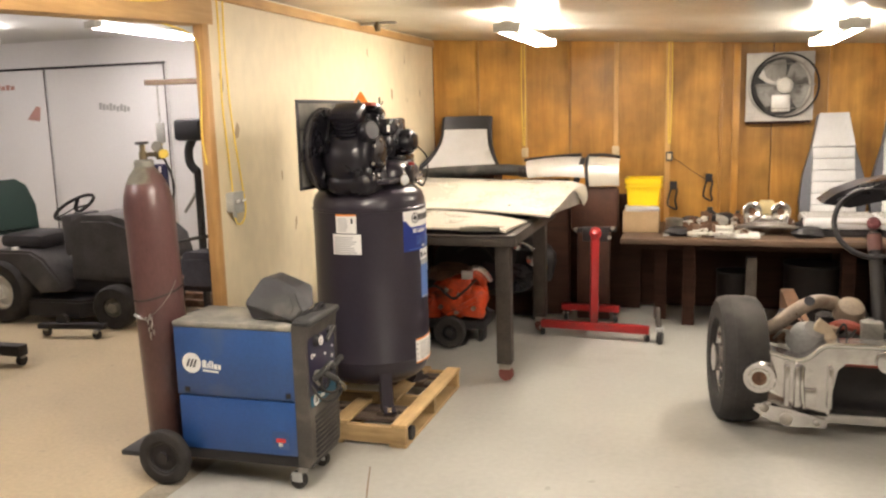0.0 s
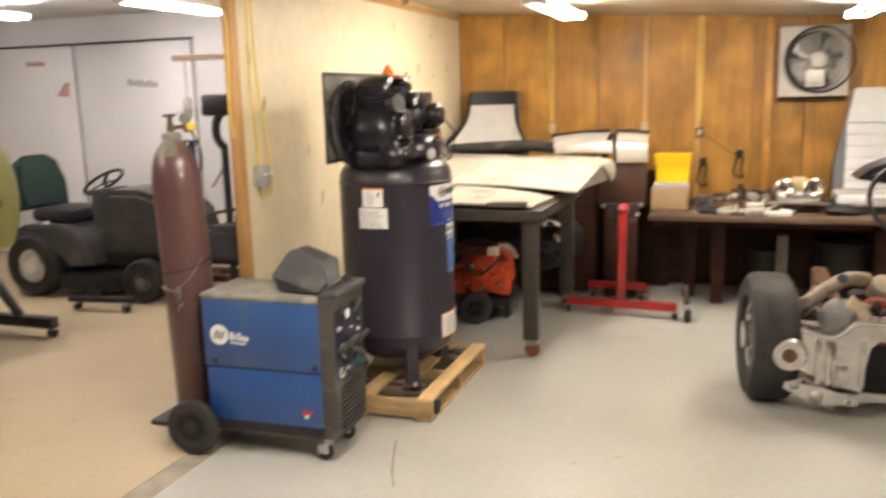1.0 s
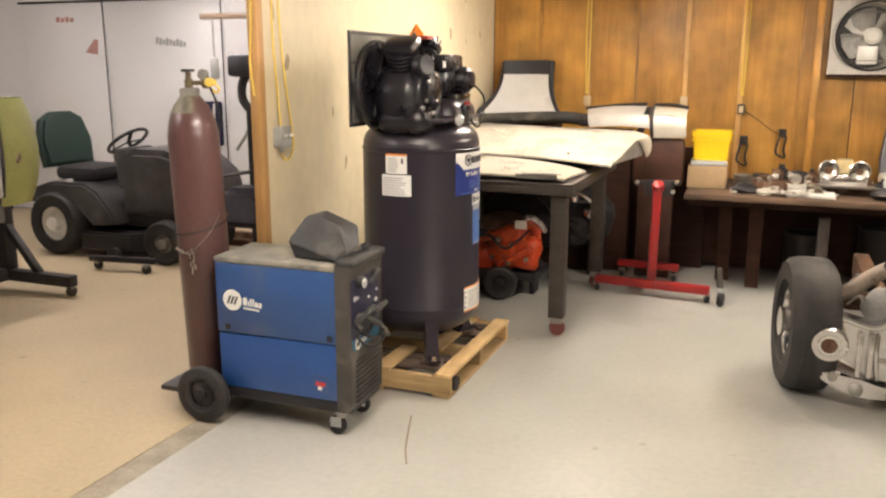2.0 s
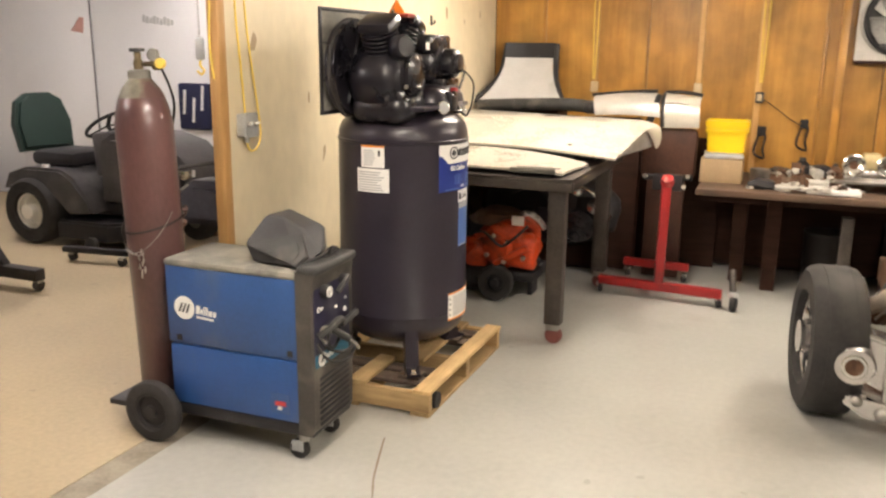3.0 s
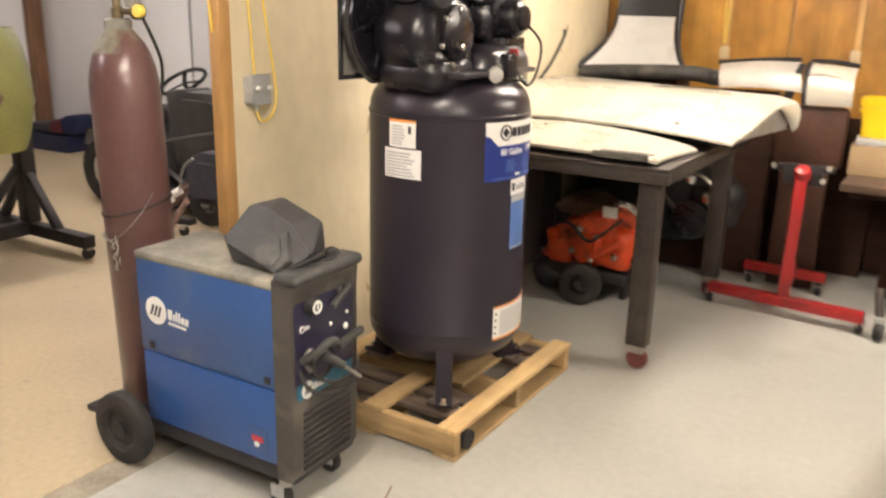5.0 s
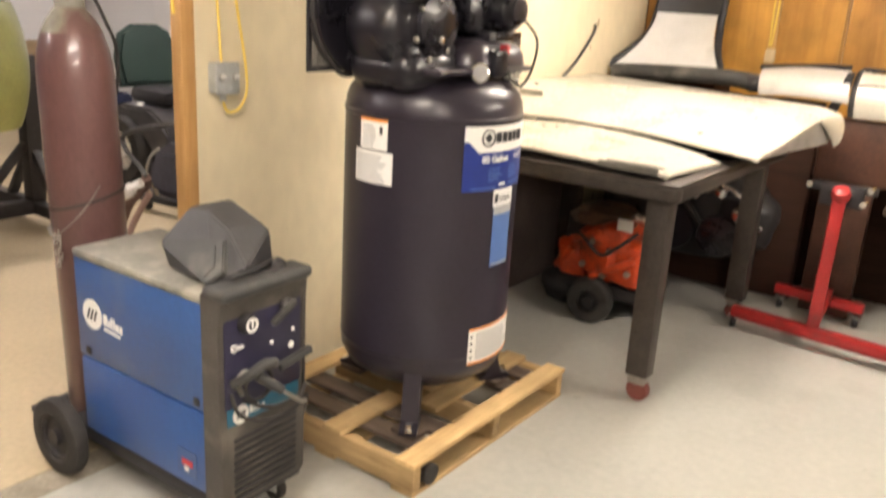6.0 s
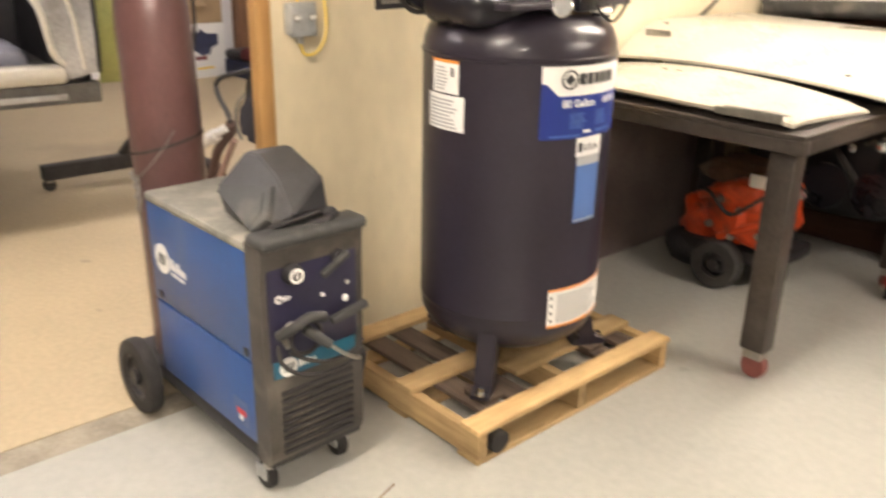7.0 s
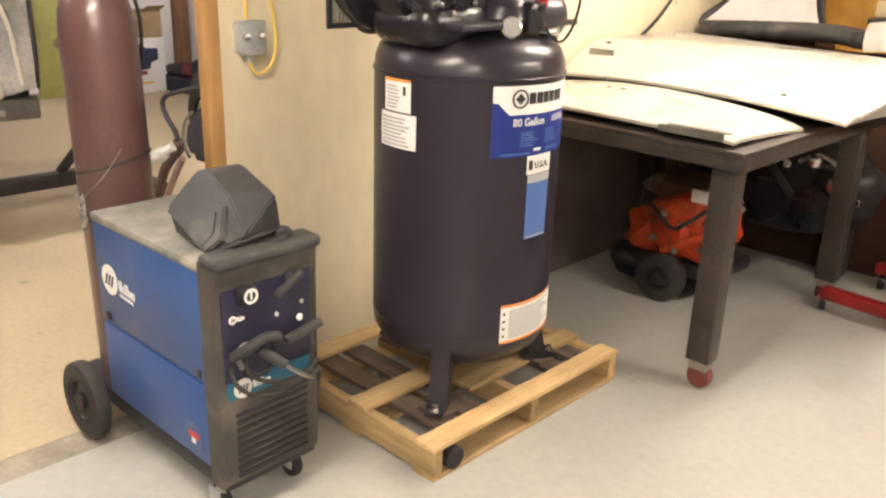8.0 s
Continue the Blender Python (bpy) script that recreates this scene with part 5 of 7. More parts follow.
# Sheet added in front of the panelling to make its lower part dark.
solid("plywood_sheet", box(B(), -1.22, -0.10, 0.0, 0.018, 0.0, 0.93, 0.003, pose(0, 6.80, 0, -4)), M_BROWN, "dark sheet added to darken the foot of the panelled wall", "board")
sp = thing("bucket_seat", "black and white flared car seat shell against the panelled wall", "car seat")
def shell(u, v):
    wd = 0.185 + 0.135 * (1 - v) ** 2.2
    return (-1.535 + wd * (2 * u - 1) + 0.03 * (1 - v), 6.84 - 0.30 * (1 - v) ** 1.3 - 0.05 * (2 * u - 1) ** 2, 1.16 + 0.31 * v)
part("white_face", curved_sheet(B(), shell, 16, 14, 0.02), M_VINYL_W, sp, "scuffed white face")
def shell_top(u, v):
    return (-1.535 + 0.19 * (2 * u - 1), 6.845 + 0.03 * v - 0.05 * (2 * u - 1) ** 2, 1.455 + 0.125 * v)
part("black_top", curved_sheet(B(), shell_top, 12, 6, 0.03), M_VINYL_B, sp, "black headrest band")
for s in (-1, 1):
    part("black_edge", tube(B(), [(-1.535 + s * 0.345, 6.53, 1.15), (-1.535 + s * 0.265, 6.66, 1.25), (-1.535 + s * 0.21, 6.79, 1.37), (-1.535 + s * 0.195, 6.86, 1.57)], 0.022, 8), M_VINYL_B, sp)
part("stand", box(B(), -1.80, -1.25, 6.62, 6.90, 0.0, 1.15, 0.01), M_BROWN, sp, "dark crate under the seat shell")

# ---- under the table ----
# Sheet added to turn the partition dark below the table.
solid("partition_dark_sheet", box(B(), 0.0, 0.012, 4.90, 6.30, 0.0, 0.80, 0.004, pose(-1.835, 0, 0, 0, -1.5, 0)), mat("dark_sheet_brown", (0.17, 0.13, 0.122), 0.7, var=0.25, scale=3, stain=(0.11, 0.082, 0.078), stain_at=0.55, bump=0.08), "dark sheet added over the partition under the table", "board")
e = thing("orange_engine", "grimy orange small engine block on a wheeled dolly", "engine", (-1.265, 5.60, 0))
e.matrix_basis = pose(-1.285, 5.62, 0) @ Matrix.Diagonal((1.12, 1.12, 1.14, 1))
part("block", lump(B(), (0.02, 0.02, 0.30), (0.17, 0.15, 0.125), 0.10, 1.0), M_ORANGE, e)
part("crankcase", lump(B(), (0.11, -0.10, 0.27), (0.095, 0.09, 0.11), 0.09, 2.2), M_ORANGE, e)
part("bell_housing", lathe(B(), [(0.13, 0), (0.125, 0.05), (0.10, 0.065), (0.085, 0.10), (0.045, 0.11)], 18, aim((0.01, -0.09, 0.29), (-0.12, -0.5, 0.30))), M_ORANGE, e)
part("side_cover", lump(B(), (-0.15, -0.06, 0.25), (0.085, 0.09, 0.095), 0.14, 3.4), M_ORANGE, e)
part("gear_case", lump(B(), (0.05, -0.15, 0.37), (0.08, 0.06, 0.065), 0.12, 4.1), M_ORANGE, e)
for k, (p, q, wd) in enumerate((((-0.02, -0.20, 0.20), (0.17, -0.19, 0.31), 0.03), ((-0.14, -0.16, 0.34), (0.02, -0.19, 0.41), 0.034), ((-0.24, -0.10, 0.18), (-0.13, -0.17, 0.30), 0.03), ((0.16, -0.14, 0.20), (0.20, -0.10, 0.36), 0.026))):
    part("rib", beam(B(), p, q, wd, wd, 0.008), M_ORANGE, e)
for x, z in ((-0.06, 0.25), (0.04, 0.22), (0.06, 0.33), (-0.02, 0.36), (0.15, 0.25)):
    part("bolt", lathe(B(), [(0.014, 0), (0.014, 0.018), (0.010, 0.022)], 6, aim((x, -0.195, z), (x, -1, z))), M_STEEL, e)
part("head", lump(B(), (-0.05, 0.0, 0.42), (0.14, 0.11, 0.055), 0.16, 5.0), M_RUST, e, "greasy brown cylinder head")
part("shroud", lump(B(), (-0.17, 0.06, 0.36), (0.08, 0.12, 0.07), 0.12, 6.0), M_PLASTIC, e, "black greasy shroud")
part("tag", box(B(), 0.075, 0.145, -0.19, -0.184, 0.425, 0.475, 0.002), M_PAPER, e, "white paper tag")
part("chrome_pipe", tube(B(), [(0.10, -0.12, 0.44), (0.15, -0.15, 0.49), (0.20, -0.12, 0.46), (0.22, -0.05, 0.40)], 0.02, 8), M_ALU, e)
part("fuel_line", tube(B(), [(-0.18, -0.14, 0.34), (-0.08, -0.21, 0.38), (0.02, -0.215, 0.31), (0.09, -0.21, 0.35), (0.16, -0.16, 0.42)], 0.008, 8), M_RUBBER, e, "black rubber line")
part("drain", lathe(B(), [(0.012, 0), (0.014, 0.03), (0.02, 0.032), (0.02, 0.05)], 10, aim((0.20, -0.10, 0.24), (0.26, -0.13, 0.18))), M_INK, e)
wheel(e, (-0.005, -0.20, 0.100), (0.1, -1, 0), 0.100, 0.07, 0.05, M_RUBBER, M_PLASTIC)
wheel(e, (-0.035, 0.22, 0.100), (0.1, 1, 0), 0.100, 0.07, 0.05, M_RUBBER, M_PLASTIC)
part("dolly_frame", box(B(), -0.22, 0.20, -0.15, 0.18, 0.10, 0.16, 0.02), M_PLASTIC, e)
part("dolly_foot", box(B(), 0.13, 0.16, -0.04, 0.08, 0.0, 0.0995, 0.006), M_PLASTIC, e)
# Lump added to fill the dark mass left of the front wheel.
part("dark_lump", lump(B(), (-0.20, -0.02, 0.10), (0.10, 0.14, 0.09), 0.12, 7.0), M_PLASTIC, e, "black lump added low on the dolly beside the wheel")
dk = thing("car_engine", "dark greasy engine with shiny fittings beneath the table", "engine", (-1.15, 6.40, 0))
part("block", lump(B(), (-0.05, -0.08, 0.44), (0.46, 0.15, 0.26), 0.05, 1.3), M_PLASTIC, dk)
part("gearbox", lump(B(), (0.28, -0.10, 0.46), (0.16, 0.15, 0.15), 0.10, 2.6), M_PLASTIC, dk)
for s in (-0.35, -0.05, 0.20):
    part("pulley", lathe(B(), [(0.03, 0), (0.11, 0.0), (0.115, 0.012), (0.10, 0.02), (0.115, 0.03), (0.11, 0.04), (0.03, 0.045)], 24, aim((s, -0.24, 0.36), (s + 0.05, -1, 0.36))), M_BLACK, dk)
for x in (-0.42, 0.30):
    part("stand_leg", box(B(), x - 0.03, x + 0.03, -0.14, 0.02, 0.0, 0.26, 0.006), M_PLASTIC, dk)
for x, z, r in ((0.30, 0.50, 0.05), (0.36, 0.58, 0.028), (0.18, 0.60, 0.035), (0.05, 0.56, 0.022), (0.40, 0.44, 0.02)):
    part("fitting", lathe(B(), [(r * 0.4, 0), (r, 0.01), (r, 0.04), (r * 0.6, 0.05)], 12, aim((x, -0.24, z), (x + 0.02, -0.5, z + 0.03))), M_ALU, dk, "shiny metal fitting")
part("pipe", tube(B(), [(0.1, -0.24, 0.58), (0.22, -0.28, 0.63), (0.33, -0.27, 0.55), (0.38, -0.26, 0.42)], 0.013, 8), M_ALU, dk)
part("hose", tube(B(), [(-0.3, -0.22, 0.55), (-0.12, -0.28, 0.62), (0.02, -0.27, 0.50), (0.12, -0.26, 0.38)], 0.018, 8), M_RUBBER, dk)

# ---- red engine stand ----
rs = thing("engine_stand", "red steel engine stand on casters", "engine stand", (0, 0, 0))
part("front_bar", beam(B(), (-0.735, 5.86, 0.085), (0.03, 5.80, 0.085), 0.055, 0.055), M_RED, rs)
part("rear_bar", beam(B(), (-0.66, 6.33, 0.105), (-0.22, 6.30, 0.105), 0.05, 0.05), M_RED, rs)
part("spine", beam(B(), (-0.36, 5.86, 0.125), (-0.40, 6.31, 0.145), 0.05, 0.05), M_RED, rs)
col = part("column", beam(B(), (-0.357, 5.845, 0.11), (-0.340, 5.775, 0.76), 0.055, 0.055), M_RED, rs)
part("column_cap", lathe(B(), [(0.038, 0), (0.042, 0.02), (0.035, 0.045), (0.015, 0.055)], 20, aim((-0.338, 5.785, 0.745), (-0.335, 5.75, 0.80))), M_RED, col, "round red cap of the column")
mp_ = part("mount_plate", box(B(), -0.43, -0.25, 5.80, 5.83, 0.70, 0.80, 0.006), M_PLASTIC, rs, "black mounting head")
for x, z in ((-0.47, 0.79), (-0.22, 0.80), (-0.24, 0.735)):
    part("mount_bolt", lathe(B(), [(0.009, 0), (0.009, 0.05), (0.014, 0.052), (0.014, 0.066)], 12, aim((x, 5.82, z), (x, 5.70, z))), M_CHROME, mp_)
part("mount_arm", beam(B(), (-0.49, 5.825, 0.775), (-0.20, 5.825, 0.785), 0.03, 0.035), M_PLASTIC, mp_)
for x, y in ((-0.725, 5.86), (0.015, 5.80), (-0.63, 6.33), (-0.25, 6.30)):
    cs = part("caster", box(B(), x - 0.025, x + 0.025, y - 0.025, y + 0.025, 0.045, 0.062, 0.003), M_STEEL, rs)
    part("caster_wheel", lathe(B(), [(0.008, -0.014), (0.030, -0.014), (0.034, -0.008), (0.034, 0.008), (0.030, 0.014), (0.008, 0.014)], 18, aim((x, y, 0.034), (x + 1, y + 0.3, 0.034))), M_PLASTIC, cs)
ct = thing("steel_pole", "dull steel pole with a caster foot leaning at the bench", "pole", (0, 0, 0))
part("tube", rod(B(), (0.098, 5.76, 0.10), (0.079, 5.837, 0.235), 0.021), M_TABLE, ct)
part("caster_wheel", lathe(B(), [(0.01, -0.018), (0.042, -0.018), (0.048, -0.01), (0.048, 0.01), (0.042, 0.018), (0.01, 0.018)], 20, aim((0.105, 5.75, 0.048), (1, 5.6, 0.048))), M_PLASTIC, ct)
part("fork", box(B(), 0.075, 0.13, 5.735, 5.785, 0.085, 0.12, 0.004), M_GALV, ct)

# ---- bench along the panelled wall ----
bn = thing("work_bench", "long dark brown timber bench against the panelled wall", "bench", (0, 0, 0))
BZ = 0.695
part("top", box(B(), -0.19, 3.4, 6.0, 6.93, BZ - 0.04, BZ, 0.006), M_BENCHTOP, bn, "worn brown timber top")
# Apron, legs, back board and drums: shade under the bench deepens their dark colours.
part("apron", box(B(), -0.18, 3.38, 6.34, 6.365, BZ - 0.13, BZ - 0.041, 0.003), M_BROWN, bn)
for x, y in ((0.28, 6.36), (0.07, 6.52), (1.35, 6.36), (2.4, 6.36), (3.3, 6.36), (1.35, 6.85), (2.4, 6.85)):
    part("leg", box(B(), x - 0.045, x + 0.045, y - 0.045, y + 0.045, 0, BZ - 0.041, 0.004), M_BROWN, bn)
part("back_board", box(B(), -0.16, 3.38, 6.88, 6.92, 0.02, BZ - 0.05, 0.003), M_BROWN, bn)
solid("fence_post", box(B(), 0.665, 0.735, 6.10, 6.17, 0.0, BZ - 0.135, 0.004), M_TABLE, "dull timber prop beneath the bench front", "prop")
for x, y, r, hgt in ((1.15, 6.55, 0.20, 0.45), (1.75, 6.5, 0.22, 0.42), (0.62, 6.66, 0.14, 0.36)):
    dr = thing("dark_drum", "steel drum stored beneath the bench, coloured dark for the shade there", "drum", (x, y, 0), 0, "drums under the bench")
    part("shell", lathe(B(), [(r * 0.97, 0), (r, 0.02), (r, hgt * 0.33), (r * 1.02, hgt * 0.35), (r, hgt * 0.37), (r, hgt * 0.95), (r * 0.97, hgt)], 28), mat("shade_dark_drum", (0.018, 0.013, 0.012), 0.6, var=0.3, bump=0.1), dr)
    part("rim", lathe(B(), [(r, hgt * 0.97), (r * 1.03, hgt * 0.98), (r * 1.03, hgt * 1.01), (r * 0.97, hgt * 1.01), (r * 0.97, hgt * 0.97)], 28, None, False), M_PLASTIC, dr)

cb = thing("cardboard_box", "open brown cardboard box with papers on the bench", "box", (-0.07, 6.42, BZ))
part("box_body", box(B(), -0.13, 0.13, -0.12, 0.14, 0.0, 0.155, 0.003), M_CARD, cb)
part("crumpled_paper", box(B(), -0.12, 0.125, -0.11, 0.13, 0.1555, 0.185, 0.008, pose(0, 0, 0, 0, 0, 5)), M_GREYINK, cb, "rumpled grey papers")
part("flap", box(B(), -0.13, 0.13, -0.165, -0.12, 0.150, 0.154, 0.001, pose(0, 0.02, -0.02, -12)), M_CARD, cb)
bk = thing("yellow_tub", "bright yellow plastic tub standing on the cardboard box", "tub", (-0.06, 6.50, BZ + 0.188))
bm = B()
def tubring(w1, d1, z):
    return [(sx * w1, sy * d1, z) for sx, sy in ((-1, -1), (1, -1), (1, 1), (-1, 1))]
prev = None
for w1, d1, z in ((0.115, 0.09, 0), (0.122, 0.096, 0.13), (0.134, 0.106, 0.131), (0.134, 0.106, 0.15), (0.128, 0.10, 0.151), (0.128, 0.10, 0.166), (0.136, 0.108, 0.167), (0.136, 0.108, 0.205), (0.12, 0.094, 0.207), (0.115, 0.09, 0.02)):
    cur = [bm.verts.new(q) for q in tubring(w1, d1, z)]
    if prev:
        for i in range(4):
            bm.faces.new((prev[i], prev[(i + 1) % 4], cur[(i + 1) % 4], cur[i]))
    else:
        bm.faces.new(list(reversed(cur)))
    prev = cur
bm.faces.new(prev)
bmesh.ops.bevel(bm, geom=[e_ for e_ in bm.edges if abs(e_.verts[0].co.z - e_.verts[1].co.z) > 0.01], offset=0.012, segments=2, affect="EDGES")
part("tub_body", bm, M_YELLOW, bk)

random.seed(5)


def tools(x0, x1, n, y0, y1):
    """Loose wrenches, bars and fittings, each its own thing."""
    for i in range(n):
        x, y = random.uniform(x0, x1), random.uniform(y0, y1)
        ln, a = random.uniform(0.10, 0.24), random.uniform(0, 180)
        kind = random.choice(("wrench", "bracket", "fitting"))
        if kind == "wrench":
            t = thing("wrench", "greasy steel wrench lying on the bench", "wrench", (x, y, BZ + 0.004 * (i % 5)), a, "tools on the bench")
            part("shaft", box(B(), -ln / 2, ln / 2, -0.010, 0.010, 0, 0.010, 0.003), M_TOOL, t)
            part("jaw", slab(B(), [(0, -0.012), (0.03, -0.026), (0.045, -0.012), (0.03, 0.0), (0.045, 0.012), (0.03, 0.026), (0, 0.012)], 0.013, pose(ln / 2 - 0.01, 0, 0), 0.002), M_TOOL, t)
            part("ring", lathe(B(), [(0.012, 0), (0.022, 0), (0.022, 0.013), (0.012, 0.013), (0.012, 0)], 14, pose(-ln / 2 - 0.012, 0, 0), False), M_TOOL, t)
        elif kind == "bracket":
            t = thing("metal_bracket", "bent dull metal bracket lying on the bench", "bracket", (x, y, BZ), a, "tools on the bench")
            part("plate", box(B(), -ln / 2, ln / 2, -0.03, 0.03, 0, 0.008, 0.002), random.choice((M_TOOL, M_TOOL, M_RUST)), t)
            part("upright", box(B(), ln / 2 - 0.012, ln / 2, -0.03, 0.03, 0.0085, 0.075, 0.002), M_RUST, t)
        else:
            t = thing("pipe_fitting", "rusty cast pipe fitting lying on the bench", "fitting", (x, y, BZ), a, "tools on the bench")
            r = random.uniform(0.02, 0.036)
            part("sleeve", lathe(B(), [(r * 0.7, 0), (r, 0), (r, 0.03), (r * 0.85, 0.035), (r * 0.85, ln * 0.6), (r, ln * 0.62), (r, ln * 0.75), (r * 0.7, ln * 0.75)], 16, pose(-ln * 0.3, 0, r, 0, 90, 0)), random.choice((M_RUST, M_TOOL, M_TOOL)), t)
            part("nut", lathe(B(), [(r * 1.15, 0), (r * 1.15, 0.02)], 6, pose(-ln * 0.3, 0, r * 1.0, 0, 90, 0)), M_TOOL, t)


tools(0.22, 0.70, 26, 6.14, 6.40)
tools(0.5, 1.05, 16, 6.2, 6.6)
tools(0.3, 1.0, 14, 6.5, 6.85)
BZ += 0.056
tools(0.28, 1.0, 14, 6.40, 6.55)
BZ -= 0.056
for x, y, a, ln in ((0.30, 6.13, -28, 0.30), (0.40, 6.17, -38, 0.34), (0.47, 6.25, -20, 0.26), (0.25, 6.20, 24, 0.24), (0.36, 6.28, 55, 0.22)):
    t = thing("wrench", "long pale steel wrench lying on the bench front", "wrench", (x, y, BZ + 0.012), a, "tools on the bench")
    t.matrix_basis = pose(x, y, BZ + 0.014, 0, -4, a)
    part("shaft", box(B(), -ln / 2, ln / 2, -0.014, 0.014, 0, 0.014, 0.005), M_TOOL, t)
    part("jaw", slab(B(), [(0, -0.016), (0.035, -0.034), (0.058, -0.016), (0.04, 0.0), (0.058, 0.016), (0.035, 0.034), (0, 0.016)], 0.017, pose(ln / 2 - 0.01, 0, 0), 0.003), M_TOOL, t)
    part("ring", lathe(B(), [(0.015, 0), (0.028, 0), (0.028, 0.017), (0.015, 0.017), (0.015, 0)], 16, pose(-ln / 2 - 0.015, 0, 0), False), M_TOOL, t)
mg = thing("steel_mug", "shiny steel pot with a handle on the bench", "pot", (0.17, 6.28, BZ))
part("pot", lathe(B(), [(0.05, 0), (0.058, 0.01), (0.062, 0.11), (0.058, 0.112), (0.052, 0.015), (0.01, 0.012)], 24, None, False), M_STEEL, mg)
part("handle", tube(B(), [(0.06, 0, 0.09), (0.10, 0, 0.085), (0.10, 0, 0.04), (0.06, 0, 0.03)], 0.006, 8), M_STEEL, mg)
ty = thing("paper_tray", "white shallow tray on the front of the bench", "tray", (0.60, 6.15, BZ))
part("base", box(B(), -0.15, 0.15, -0.06, 0.06, 0, 0.006, 0.002), M_PAPER, ty)
for a in ((-0.15, 0.15, -0.066, -0.060), (-0.15, 0.15, 0.060, 0.066)):
    part("rim", box(B(), *a, 0.0, 0.03, 0.002), M_PAPER, ty)
pt = thing("parts_tray", "dark greasy steel tray heaped with parts on the bench", "tray", (0.62, 6.46, BZ))
part("base", box(B(), -0.36, 0.42, -0.10, 0.12, 0.0, 0.055, 0.008), M_RUST, pt)
part("greasy_block", lump(B(), (0.19, -0.02, 0.07), (0.17, 0.09, 0.05), 0.12, 1.7), M_RUST, pt)
part("greasy_block", lump(B(), (-0.12, 0.04, 0.075), (0.10, 0.07, 0.045), 0.15, 3.7), M_PLASTIC, pt)
for x, y, w_, d_, h_, mm, lab in ((0.19, 6.16, 0.075, 0.05, 0.05, M_PLASTIC, "small dark greasy casting on the bench"), (1.06, 6.17, 0.10, 0.06, 0.055, M_PLASTIC, "black greasy casting on the bench beside the seats"), (0.47, 6.44, 0.06, 0.05, 0.06, M_RUST, "rusty lump of casting on the bench"), (0.30, 6.58, 0.09, 0.06, 0.07, M_PLASTIC, "black grimy casting at the back of the bench")):
    t = thing("greasy_casting", lab, "casting", (x, y, BZ), 0, "castings on the bench")
    part("body", lump(B(), (0, 0, h_ * 0.62), (w_, d_, h_ * 0.62), 0.18, x * 7), mm, t)
cu = thing("carburettor", "tarnished cast carburettor with two round throats", "carburettor", (0.80, 6.36, BZ + 0.055))
part("body", box(B(), -0.15, 0.15, -0.05, 0.09, 0, 0.085, 0.02), M_ALU, cu)
part("yellowed_block", box(B(), -0.045, 0.055, -0.03, 0.06, 0.085, 0.18, 0.015), mat("yellowed_cast", (0.55, 0.45, 0.24), 0.5, 0.3, var=0.2, bump=0.15), cu, "yellowed cast block")
for s in (-0.095, 0.095):
    part("throat", lathe(B(), [(0.062, 0), (0.066, 0.02), (0.066, 0.045), (0.056, 0.05), (0.050, 0.02), (0.012, 0.012)], 28, aim((s, -0.03, 0.105), (s, -1, 0.25)), False), M_CHROME, cu, "bright round throat ring")
    part("throat_core", lathe(B(), [(0.05, 0.0), (0.05, 0.015)], 24, aim((s, -0.03, 0.105), (s, -1, 0.25))), M_RUST, cu)
part("flange", slab(B(), [(-0.22, -0.04), (0.22, -0.05), (0.20, 0.05), (-0.19, 0.06)], 0.012, pose(0, -0.08, 0.0), 0.003), M_STEEL, cu)
for x, y, r, hgt, mm in ((0.42, 6.60, 0.05, 0.16, M_PLASTIC), (0.62, 6.62, 0.04, 0.13, M_RUST), (1.05, 6.30, 0.06, 0.12, M_PLASTIC)):
    t = thing("oil_bottle", "dark grimy bottle standing on the bench", "bottle", (x, y, BZ), 0, "bottles on the bench")
    part("body", lathe(B(), [(r, 0), (r, hgt * 0.7), (r * 0.5, hgt * 0.85), (r * 0.35, hgt * 0.88)], 20), mm, t)
    part("cap", lathe(B(), [(r * 0.42, hgt * 0.88), (r * 0.42, hgt)], 16), M_GREYPLASTIC, t)


